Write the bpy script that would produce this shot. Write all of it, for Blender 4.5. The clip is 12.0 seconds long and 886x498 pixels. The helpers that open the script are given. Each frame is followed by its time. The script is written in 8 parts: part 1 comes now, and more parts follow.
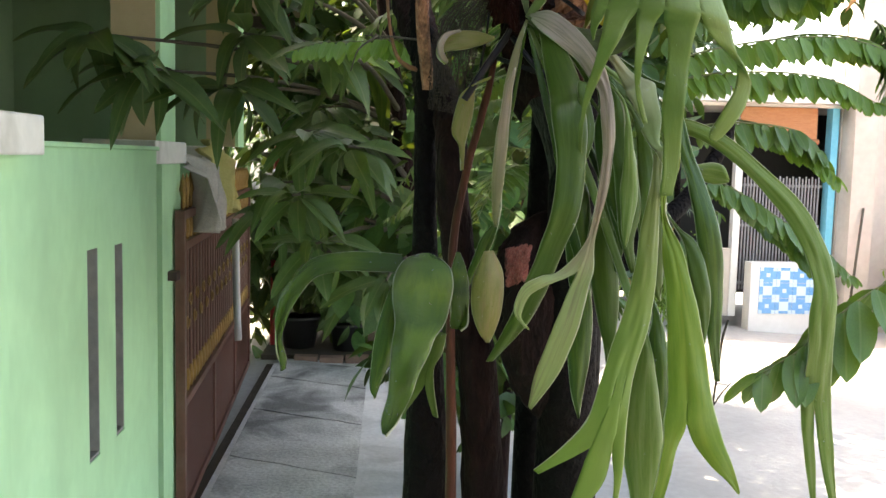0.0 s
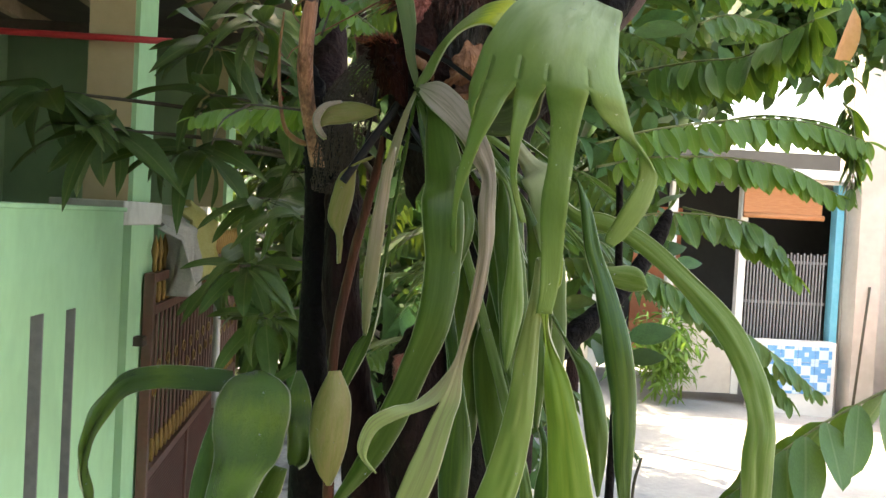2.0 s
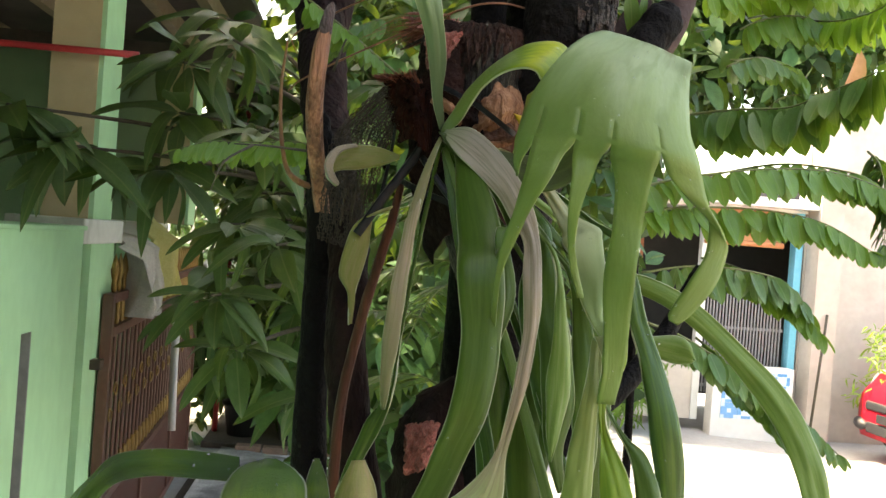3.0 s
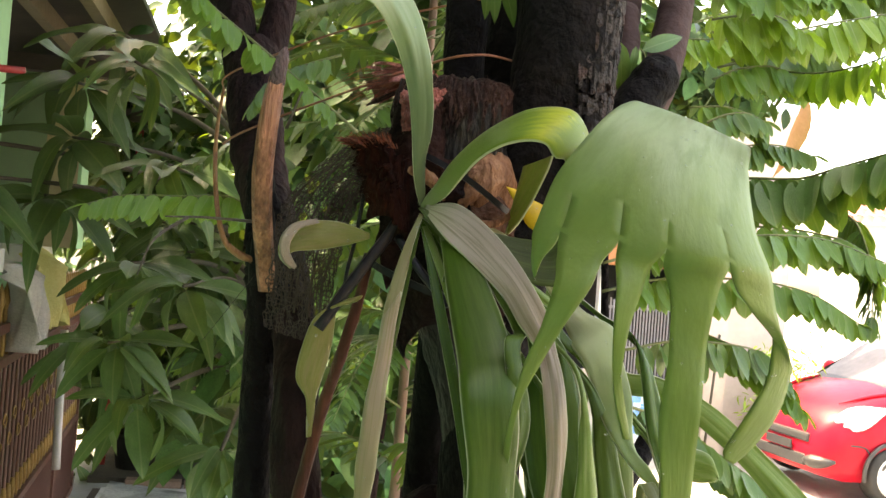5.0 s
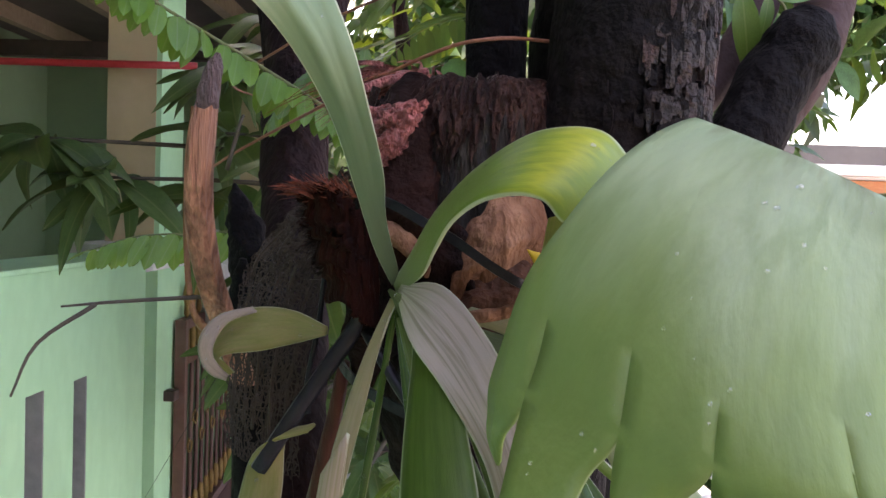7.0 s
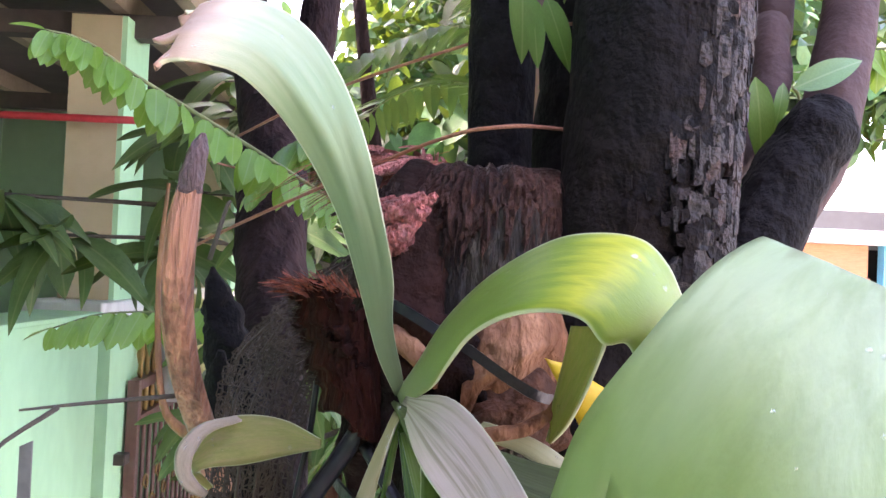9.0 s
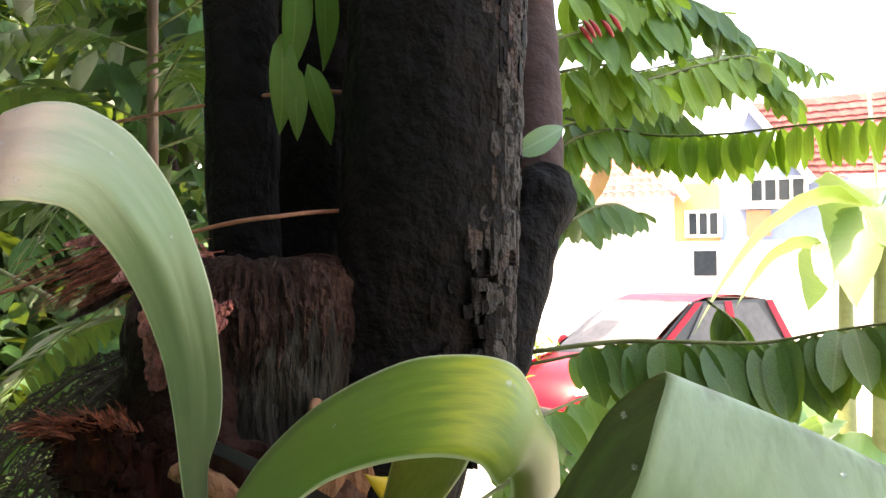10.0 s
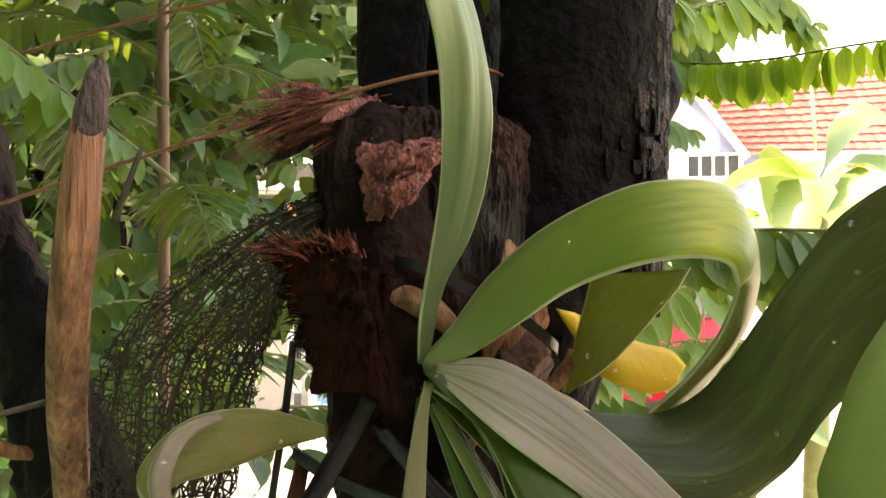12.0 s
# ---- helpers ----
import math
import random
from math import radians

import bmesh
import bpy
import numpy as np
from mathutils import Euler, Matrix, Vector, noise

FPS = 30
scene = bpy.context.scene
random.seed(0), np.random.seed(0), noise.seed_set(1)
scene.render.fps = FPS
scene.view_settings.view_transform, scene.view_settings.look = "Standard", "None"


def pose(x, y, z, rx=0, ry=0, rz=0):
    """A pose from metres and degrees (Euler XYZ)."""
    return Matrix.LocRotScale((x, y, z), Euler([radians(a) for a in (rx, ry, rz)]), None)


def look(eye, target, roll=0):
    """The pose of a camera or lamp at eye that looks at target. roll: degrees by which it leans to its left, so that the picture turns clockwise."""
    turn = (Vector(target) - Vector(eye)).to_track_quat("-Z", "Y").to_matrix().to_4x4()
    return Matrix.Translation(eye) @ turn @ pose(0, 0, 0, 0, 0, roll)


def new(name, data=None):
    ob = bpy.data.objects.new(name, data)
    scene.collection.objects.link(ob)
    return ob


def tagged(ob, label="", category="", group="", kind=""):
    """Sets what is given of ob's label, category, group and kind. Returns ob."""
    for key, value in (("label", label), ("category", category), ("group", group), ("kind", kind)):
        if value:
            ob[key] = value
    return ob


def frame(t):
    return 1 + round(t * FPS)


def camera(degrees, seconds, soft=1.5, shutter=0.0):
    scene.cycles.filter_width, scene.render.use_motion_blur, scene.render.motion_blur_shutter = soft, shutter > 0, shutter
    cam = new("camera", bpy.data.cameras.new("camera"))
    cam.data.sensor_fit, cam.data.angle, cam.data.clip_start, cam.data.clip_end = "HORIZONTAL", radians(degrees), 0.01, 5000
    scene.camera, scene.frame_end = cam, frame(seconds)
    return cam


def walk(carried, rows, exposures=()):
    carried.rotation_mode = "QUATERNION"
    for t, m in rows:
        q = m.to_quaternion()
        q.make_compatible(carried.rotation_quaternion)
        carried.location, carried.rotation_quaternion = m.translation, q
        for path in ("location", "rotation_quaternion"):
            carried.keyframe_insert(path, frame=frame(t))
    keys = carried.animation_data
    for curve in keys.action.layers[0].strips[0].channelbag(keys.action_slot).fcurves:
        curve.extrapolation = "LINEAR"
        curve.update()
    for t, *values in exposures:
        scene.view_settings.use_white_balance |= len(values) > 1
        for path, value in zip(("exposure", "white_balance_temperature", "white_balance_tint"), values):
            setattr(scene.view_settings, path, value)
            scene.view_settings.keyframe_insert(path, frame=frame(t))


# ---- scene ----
cam = camera(52.0, 12.0)
PATH = [
    (0, (0.102, 0.001, 1.411), (0.231, 1.987, 1.216), 1.4),
    (0.5, (0.125, 0.055, 1.42), (0.26, 2.041, 1.233), 1.6),
    (1, (0.177, 0.095, 1.428), (0.281, 2.086, 1.273), 2.0),
    (1.5, (0.224, 0.116, 1.435), (0.3, 2.111, 1.326), 2.2),
    (2, (0.239, 0.149, 1.444), (0.342, 2.145, 1.386), 3.1),
    (2.5, (0.216, 0.19, 1.462), (0.349, 2.186, 1.444), 3.9),
    (4.5, (0.136, 0.341, 1.508), (0.552, 2.297, 1.491), 4.2),
    (5, (0.135, 0.362, 1.527), (0.551, 2.318, 1.564), 4.4),
    (5.5, (0.148, 0.388, 1.54), (0.548, 2.346, 1.615), 2.6),
    (6, (0.195, 0.439, 1.554), (0.611, 2.393, 1.66), -0.3),
    (6.5, (0.252, 0.557, 1.532), (0.555, 2.533, 1.581), 0.5),
    (7, (0.279, 0.576, 1.6), (0.238, 2.574, 1.525), 1.8),
    (9, (0.256, 0.612, 1.619), (0.304, 2.611, 1.669), 2.5),
    (9.5, (0.213, 0.66, 1.658), (0.786, 2.574, 1.737), -0.5),
    (10, (0.171, 0.665, 1.664), (1.132, 2.418, 1.697), -0.6),
    (10.5, (0.14, 0.687, 1.667), (1.155, 2.409, 1.735), -1.0),
    (11, (0.092, 0.701, 1.655), (1.152, 2.396, 1.725), -0.6),
    (11.5, (0.082, 0.708, 1.63), (1.162, 2.392, 1.649), -0.3),
    (12, (0.075, 0.699, 1.614), (1.157, 2.381, 1.59), 0.0),
]
walk(cam, [(t, look(eye, target, roll)) for t, eye, target, roll in PATH],
     exposures=[(0.0, 3.17, 8700, 12), (2.5, 3.24, 9300, 9), (4.5, 3.52, 10200, 12), (5.5, 3.58, 10600, 14), (6.5, 3.28, 8600, 28), (7.0, 3.4, 7800, 29), (9.0, 4.38, 7300, 33), (9.6, 4.05, 8200, 16), (10.5, 2.95, 10300, 12), (11.0, 3.27, 11000, 14), (12.0, 3.58, 12500, 17)])

# ---- world, sun and exposure ----
SUN_AZ, SUN_EL = radians(-62.0), radians(62.0)   # compass angle from +y towards +x, and height
world = bpy.data.worlds.new("world")
scene.world = world
world.use_nodes = True
wn = world.node_tree
sky = wn.nodes.new("ShaderNodeTexSky")
sky.sky_type, sky.sun_disc = "NISHITA", False
sky.sun_elevation, sky.sun_rotation = SUN_EL, SUN_AZ
sky.dust_density, sky.ozone_density, sky.air_density = 3.0, 1.0, 1.0
bg = wn.nodes["Background"]
wn.links.new(sky.outputs[0], bg.inputs[0])
bg.inputs[1].default_value = 0.15
sun = new("sun", bpy.data.lights.new("sun", "SUN"))
sun.data.energy, sun.data.angle, sun.data.color = 2.3, radians(0.6), (1.0, 0.95, 0.86)
sun_way = Vector((math.sin(SUN_AZ) * math.cos(SUN_EL), math.cos(SUN_AZ) * math.cos(SUN_EL), math.sin(SUN_EL)))
sun.matrix_world = look(sun_way * 30, (0, 0, 0))

# ---- materials ----
def shade(name, dark, light, scale=8.0, rough=0.6, bump=0.15, metal=0.0, coords="Object", stretch=(1, 1, 1), fine=6.0,
          stain=None, stain_scale=1.5, stain_amount=0.5, glow=0.0, by_island=0.0, gloss=0.5, bump_scale=None, depth=0.01, along=None, margin=None, midrib=None):
    """A surface with two scales of variation, an optional stain, and fine relief; glow lets light through, as leaves do."""
    m = bpy.data.materials.new(name)
    m.use_nodes = True
    t = m.node_tree
    n, l = t.nodes, t.links
    p = n["Principled BSDF"]
    tc = n.new("ShaderNodeTexCoord")
    mp = n.new("ShaderNodeMapping")
    mp.inputs["Scale"].default_value = stretch
    l.new(tc.outputs[coords], mp.inputs[0])
    def noise_tex(s, detail=6.0, dist=0.0):
        k = n.new("ShaderNodeTexNoise")
        k.inputs["Scale"].default_value, k.inputs["Detail"].default_value = s, detail
        k.inputs["Distortion"].default_value = dist
        l.new(mp.outputs[0], k.inputs["Vector"])
        return k
    def mix(a, b, fac):
        x = n.new("ShaderNodeMix")
        x.data_type = "RGBA"
        for sock, v in ((x.inputs[6], a), (x.inputs[7], b), (x.inputs[0], fac)):
            if isinstance(v, bpy.types.NodeSocket):
                l.new(v, sock)
            elif isinstance(v, (int, float)):
                sock.default_value = v
            else:
                sock.default_value = (*v, 1)
        return x.outputs[2]
    def ramp(sock, lo, hi):
        r = n.new("ShaderNodeMapRange")
        r.inputs[1].default_value, r.inputs[2].default_value = lo, hi
        l.new(sock, r.inputs[0])
        return r.outputs[0]
    a, b = noise_tex(scale, 5.0), noise_tex(scale * fine, 8.0)
    base = mix(dark, light, ramp(a.outputs[0], 0.3, 0.7))
    base = mix(base, mix(dark, light, ramp(b.outputs[0], 0.35, 0.65)), 0.45)
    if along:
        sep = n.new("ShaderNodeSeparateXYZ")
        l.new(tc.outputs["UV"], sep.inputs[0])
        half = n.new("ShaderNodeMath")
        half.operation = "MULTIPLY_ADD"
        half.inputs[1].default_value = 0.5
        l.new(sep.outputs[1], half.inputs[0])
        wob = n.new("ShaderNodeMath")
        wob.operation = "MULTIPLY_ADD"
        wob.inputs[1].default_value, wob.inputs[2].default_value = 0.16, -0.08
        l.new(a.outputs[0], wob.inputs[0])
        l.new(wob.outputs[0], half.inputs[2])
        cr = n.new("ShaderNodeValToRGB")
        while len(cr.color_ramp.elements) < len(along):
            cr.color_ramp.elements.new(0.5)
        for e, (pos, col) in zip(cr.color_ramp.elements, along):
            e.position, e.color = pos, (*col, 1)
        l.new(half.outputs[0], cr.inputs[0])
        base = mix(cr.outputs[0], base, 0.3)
    if stain:
        s = noise_tex(stain_scale, 7.0, 0.6)
        k = n.new("ShaderNodeMath")
        k.operation = "MULTIPLY"
        k.inputs[1].default_value = stain_amount
        l.new(ramp(s.outputs[0], 0.48, 0.66), k.inputs[0])
        base = mix(base, stain, k.outputs[0])
    if margin:
        sx = n.new("ShaderNodeSeparateXYZ")
        l.new(tc.outputs["UV"], sx.inputs[0])
        off = n.new("ShaderNodeMath")
        off.operation = "SUBTRACT"
        off.inputs[1].default_value = 0.5
        l.new(sx.outputs[0], off.inputs[0])
        ab = n.new("ShaderNodeMath")
        ab.operation = "ABSOLUTE"
        l.new(off.outputs[0], ab.inputs[0])
        base = mix(base, margin, ramp(ab.outputs[0], 0.470, 0.502))
    if midrib:
        mx = n.new("ShaderNodeSeparateXYZ")
        l.new(tc.outputs["UV"], mx.inputs[0])
        md = n.new("ShaderNodeMath")
        md.operation = "SUBTRACT"
        md.inputs[1].default_value = 0.5
        l.new(mx.outputs[0], md.inputs[0])
        ma = n.new("ShaderNodeMath")
        ma.operation = "ABSOLUTE"
        l.new(md.outputs[0], ma.inputs[0])
        base = mix(midrib, base, ramp(ma.outputs[0], 0.01, 0.05))
    if by_island:
        g = n.new("ShaderNodeNewGeometry")
        h = n.new("ShaderNodeHueSaturation")
        l.new(base, h.inputs["Color"])
        l.new(ramp(g.outputs["Random Per Island"], 0, 1), h.inputs["Value"])
        v = h.inputs["Value"].links[0].from_node
        v.inputs[3].default_value, v.inputs[4].default_value = 1 - by_island, 1 + by_island
        base = h.outputs[0]
    l.new(base, p.inputs["Base Color"])
    p.inputs["Metallic"].default_value = metal
    p.inputs["Specular IOR Level"].default_value = gloss
    rr = n.new("ShaderNodeMapRange")
    rr.inputs[3].default_value, rr.inputs[4].default_value = rough * 0.8, min(1.0, rough * 1.2)
    l.new(b.outputs[0], rr.inputs[0])
    l.new(rr.outputs[0], p.inputs["Roughness"])
    if bump:
        c = noise_tex(bump_scale or scale * fine, 8.0)
        u = n.new("ShaderNodeBump")
        u.inputs["Strength"].default_value, u.inputs["Distance"].default_value = bump, depth
        l.new(c.outputs[0], u.inputs["Height"])
        l.new(u.outputs[0], p.inputs["Normal"])
    if glow:
        tr = n.new("ShaderNodeBsdfTranslucent")
        warm = mix(base, (0.55, 0.75, 0.05), 0.35)
        l.new(warm, tr.inputs["Color"])
        ms = n.new("ShaderNodeMixShader")
        ms.inputs[0].default_value = glow
        l.new(p.outputs[0], ms.inputs[1])
        l.new(tr.outputs[0], ms.inputs[2])
        l.new(ms.outputs[0], n["Material Output"].inputs["Surface"])
    return m


M_WALL = shade("green_paint", (0.38, 0.68, 0.40), (0.45, 0.76, 0.47), 1.2, 0.75, 0.15, stain=(0.27, 0.46, 0.27), stain_scale=2.2, stain_amount=0.35, fine=20, depth=0.004, stretch=(1, 1, 0.6))
# Darker copy of the mint paint, with the porch shade put into it.
M_WALL_DARK = shade("green_paint_shade_tone", (0.24, 0.38, 0.24), (0.29, 0.44, 0.28), 1.5, 0.8, 0.1, depth=0.004)
M_BEIGE = shade("cream_paint", (0.50, 0.40, 0.24), (0.58, 0.47, 0.30), 3, 0.75, 0.1, stain=(0.36, 0.30, 0.2), stain_amount=0.3)
M_CAP = shade("white_plaster_cap", (0.66, 0.66, 0.62), (0.78, 0.78, 0.74), 4, 0.8, 0.2, stain=(0.36, 0.36, 0.31), stain_scale=6, stain_amount=0.5)
M_CEMENT = shade("raw_cement", (0.17, 0.17, 0.17), (0.26, 0.26, 0.25), 5, 0.9, 0.3)
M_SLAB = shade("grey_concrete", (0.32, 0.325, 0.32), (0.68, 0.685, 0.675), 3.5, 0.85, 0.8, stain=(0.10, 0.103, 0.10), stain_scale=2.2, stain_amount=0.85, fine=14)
M_ROAD = shade("pale_concrete", (0.29, 0.29, 0.28), (0.40, 0.395, 0.38), 1.2, 0.9, 0.3, stain=(0.20, 0.195, 0.18), stain_scale=0.7, stain_amount=0.45, fine=18)
M_STEEL = shade("brown_painted_steel", (0.10, 0.040, 0.030), (0.15, 0.062, 0.048), 6, 0.45, 0.1, stain=(0.16, 0.11, 0.09), stain_scale=5, stain_amount=0.3)
M_IRON = shade("dark_brown_iron", (0.035, 0.02, 0.018), (0.06, 0.03, 0.025), 8, 0.5, 0.1)
M_GOLD = shade("gold_paint", (0.17, 0.09, 0.02), (0.30, 0.18, 0.05), 20, 0.45, 0.1, metal=0.3)
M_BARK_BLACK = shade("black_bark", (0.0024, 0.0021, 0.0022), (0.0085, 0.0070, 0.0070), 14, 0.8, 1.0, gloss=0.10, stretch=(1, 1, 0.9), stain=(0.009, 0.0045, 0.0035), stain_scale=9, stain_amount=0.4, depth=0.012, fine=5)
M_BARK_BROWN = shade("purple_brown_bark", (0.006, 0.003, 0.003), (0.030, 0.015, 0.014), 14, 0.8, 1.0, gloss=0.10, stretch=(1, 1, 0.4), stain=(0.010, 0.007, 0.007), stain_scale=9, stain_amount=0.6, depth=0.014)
M_BARK_SMOOTH = shade("smooth_brown_bark", (0.036, 0.019, 0.017), (0.070, 0.039, 0.035), 9, 0.8, 0.5, stretch=(1, 1, 1.0), stain=(0.025, 0.013, 0.012), stain_scale=7, stain_amount=0.5, gloss=0.2)
M_FLAKE = shade("peeling_bark", (0.005, 0.004, 0.0036), (0.036, 0.028, 0.025), 40, 0.75, 1.0, by_island=0.8, gloss=0.3, stain=(0.075, 0.020, 0.011), stain_scale=22, stain_amount=0.6)
M_WOOD = shade("split_wood", (0.20, 0.068, 0.037), (0.76, 0.36, 0.22), 75, 0.5, 1.0, stretch=(1, 1, 0.03), stain=(0.030, 0.010, 0.007), stain_scale=85, stain_amount=0.6, gloss=0.35)
M_STUBTIP = shade("purple_grey_end_wood", (0.05, 0.028, 0.026), (0.20, 0.12, 0.11), 90, 0.6, 0.8, stretch=(1, 1, 0.3), stain=(0.03, 0.014, 0.012), stain_scale=70, stain_amount=0.6)
M_DRYTWIG = shade("orange_brown_twig", (0.14, 0.055, 0.018), (0.30, 0.14, 0.05), 40, 0.65, 0.5, stretch=(1, 1, 0.2))
M_FIBRE = shade("red_brown_fibre", (0.004, 0.0016, 0.0012), (0.030, 0.013, 0.0098), 60, 0.4, 0.9, by_island=0.7, stretch=(1, 1, 0.35), stain=(0.065, 0.029, 0.021), stain_scale=42, stain_amount=0.5, gloss=0.15)
M_RUST = shade("rust_red_fibre", (0.045, 0.009, 0.005), (0.27, 0.068, 0.034), 60, 0.5, 0.6, by_island=0.6, stain=(0.36, 0.14, 0.085), stain_scale=30, stain_amount=0.45, gloss=0.25)
M_FLESH = shade("pink_torn_wood", (0.22, 0.032, 0.027), (0.82, 0.29, 0.255), 110, 0.4, 1.0, stretch=(1, 1, 0.5), stain=(0.04, 0.006, 0.004), stain_scale=60, stain_amount=0.7)
M_GREYBARK = shade("grey_fibrous_bark", (0.004, 0.0032, 0.0027), (0.034, 0.028, 0.022), 40, 0.45, 1.0, stretch=(1, 1, 0.2), stain=(0.090, 0.075, 0.050), stain_scale=22, stain_amount=0.5, gloss=0.2)
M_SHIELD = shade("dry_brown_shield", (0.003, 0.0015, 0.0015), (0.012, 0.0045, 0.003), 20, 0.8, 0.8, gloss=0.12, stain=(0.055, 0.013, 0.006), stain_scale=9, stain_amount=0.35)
M_TAN = shade("tan_dry_shield", (0.080, 0.024, 0.009), (0.33, 0.165, 0.092), 26, 0.8, 0.9, stretch=(1, 1, 0.4), stain=(0.035, 0.010, 0.005), stain_scale=14, stain_amount=0.7, gloss=0.2)
M_RUSSET = shade("russet_dry_shield", (0.030, 0.010, 0.005), (0.095, 0.034, 0.014), 24, 0.75, 0.7, stain=(0.015, 0.005, 0.003), stain_scale=10, stain_amount=0.6, gloss=0.3)
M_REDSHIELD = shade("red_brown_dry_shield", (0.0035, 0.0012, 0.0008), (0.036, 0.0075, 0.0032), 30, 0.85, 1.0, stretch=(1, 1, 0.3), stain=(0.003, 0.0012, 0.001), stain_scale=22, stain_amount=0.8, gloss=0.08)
M_BAND = shade("black_rubber_band", (0.004, 0.004, 0.006), (0.012, 0.012, 0.017), 30, 0.38, 0.15, gloss=0.3)
M_WIRE = shade("rusty_wire", (0.16, 0.055, 0.03), (0.28, 0.11, 0.06), 60, 0.7, 0.3)
FS = dict(coords="UV", stretch=(3.5, 0.9, 1), fine=6, depth=0.0006, bump=0.3, gloss=0.3, margin=(0.46, 0.48, 0.33))
FS2 = dict(coords="UV", stretch=(1.8, 1.3, 1), fine=7, depth=0.0008, bump=0.5, gloss=0.4)
M_GLOSSY = shade("frond_glossy_wet", (0.020, 0.060, 0.014), (0.045, 0.11, 0.022), 4, 0.22, glow=0.08, along=[(0, (0.040, 0.10, 0.016)), (0.20, (0.045, 0.115, 0.017)), (0.29, (0.105, 0.19, 0.017)), (0.37, (0.055, 0.13, 0.016)), (0.45, (0.035, 0.10, 0.016)), (0.53, (0.085, 0.18, 0.02))], coords="UV", stretch=(3, 1, 1), fine=8, depth=0.003, bump=1.0, gloss=0.5, margin=(0.40, 0.44, 0.30))
M_FROND = shade("frond_green", (0.022, 0.060, 0.008), (0.058, 0.115, 0.017), 4, 0.36, glow=0.2, stain=(0.09, 0.15, 0.035), stain_scale=2.4, stain_amount=0.4, **FS)
M_FROND_PALE = shade("frond_pale", (0.075, 0.15, 0.026), (0.15, 0.23, 0.06), 4, 0.42, glow=0.2, stain=(0.20, 0.27, 0.11), stain_scale=2.0, stain_amount=0.5, **FS)
M_FROND_YEL = shade("frond_yellow_green", (0.085, 0.17, 0.020), (0.15, 0.25, 0.035), 4, 0.4, glow=0.25, stain=(0.25, 0.31, 0.05), stain_scale=1.6, stain_amount=0.45, **FS)
# Bright yellow near 0.46 paints in the highlight at the bend.
M_ARCH = shade("frond_arching", (0.11, 0.20, 0.028), (0.20, 0.30, 0.05), 4, 0.42, glow=0.22, along=[(0, (0.17, 0.19, 0.13)), (0.14, (0.13, 0.18, 0.065)), (0.30, (0.090, 0.165, 0.028)), (0.38, (0.16, 0.24, 0.035)), (0.46, (0.50, 0.49, 0.05)), (0.54, (0.17, 0.23, 0.04)), (0.66, (0.11, 0.15, 0.035)), (0.76, (0.12, 0.09, 0.045)), (1, (0.13, 0.09, 0.05))], **FS)
M_FROND_DARK = shade("frond_dark_glossy", (0.020, 0.058, 0.012), (0.042, 0.10, 0.020), 4, 0.25, glow=0.12, stain=(0.10, 0.17, 0.022), stain_scale=1.6, stain_amount=0.45, **FS)
M_FROND_OLIVE = shade("frond_olive_back", (0.15, 0.15, 0.05), (0.27, 0.25, 0.10), 4, 0.5, glow=0.35, stain=(0.30, 0.20, 0.12), stain_scale=1.8, stain_amount=0.55, **FS)
M_FROND_GREY = shade("frond_greyed", (0.20, 0.18, 0.12), (0.36, 0.30, 0.24), 5, 0.5, glow=0.1, along=[(0, (0.22, 0.26, 0.14)), (0.10, (0.37, 0.31, 0.27)), (0.42, (0.24, 0.18, 0.14)), (0.60, (0.21, 0.14, 0.10)), (0.74, (0.15, 0.24, 0.06)), (1, (0.15, 0.26, 0.05))], stain=(0.12, 0.115, 0.065), stain_scale=3.2, stain_amount=0.75, **FS)
# Stalk and underside (first third) coloured darker to carry shade; upper face pale.
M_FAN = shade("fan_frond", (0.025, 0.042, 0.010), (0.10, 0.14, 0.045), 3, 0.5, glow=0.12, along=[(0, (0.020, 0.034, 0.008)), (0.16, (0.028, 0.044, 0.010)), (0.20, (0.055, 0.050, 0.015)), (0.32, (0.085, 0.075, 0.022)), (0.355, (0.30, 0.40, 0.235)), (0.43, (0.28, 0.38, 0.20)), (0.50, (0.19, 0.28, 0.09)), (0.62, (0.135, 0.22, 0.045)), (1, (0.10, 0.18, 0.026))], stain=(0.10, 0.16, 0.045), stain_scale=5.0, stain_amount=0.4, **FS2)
M_PALE_PINK = shade("frond_pale_pink_tip", (0.11, 0.165, 0.075), (0.14, 0.20, 0.10), 4, 0.5, glow=0.10, along=[(0, (0.055, 0.075, 0.050)), (0.2, (0.070, 0.11, 0.058)), (0.42, (0.12, 0.19, 0.10)), (0.58, (0.26, 0.30, 0.21)), (0.72, (0.50, 0.34, 0.28)), (1, (0.56, 0.26, 0.23))], **FS)
M_WHITE_TOP = shade("frond_white_top", (0.17, 0.24, 0.08), (0.27, 0.33, 0.14), 4, 0.5, glow=0.14, along=[(0, (0.2, 0.22, 0.12)), (0.3, (0.50, 0.45, 0.34)), (0.5, (0.30, 0.31, 0.18)), (0.75, (0.15, 0.22, 0.07)), (1, (0.15, 0.20, 0.06))], **FS)
M_STRAP = shade("frond_pinkish_strap", (0.15, 0.13, 0.06), (0.24, 0.20, 0.12), 5, 0.5, glow=0.12, along=[(0, (0.16, 0.17, 0.06)), (0.3, (0.26, 0.21, 0.13)), (0.6, (0.34, 0.25, 0.20)), (0.8, (0.2, 0.19, 0.1)), (1, (0.06, 0.11, 0.03))], stain=(0.13, 0.15, 0.05), stain_scale=3, stain_amount=0.5, **FS)
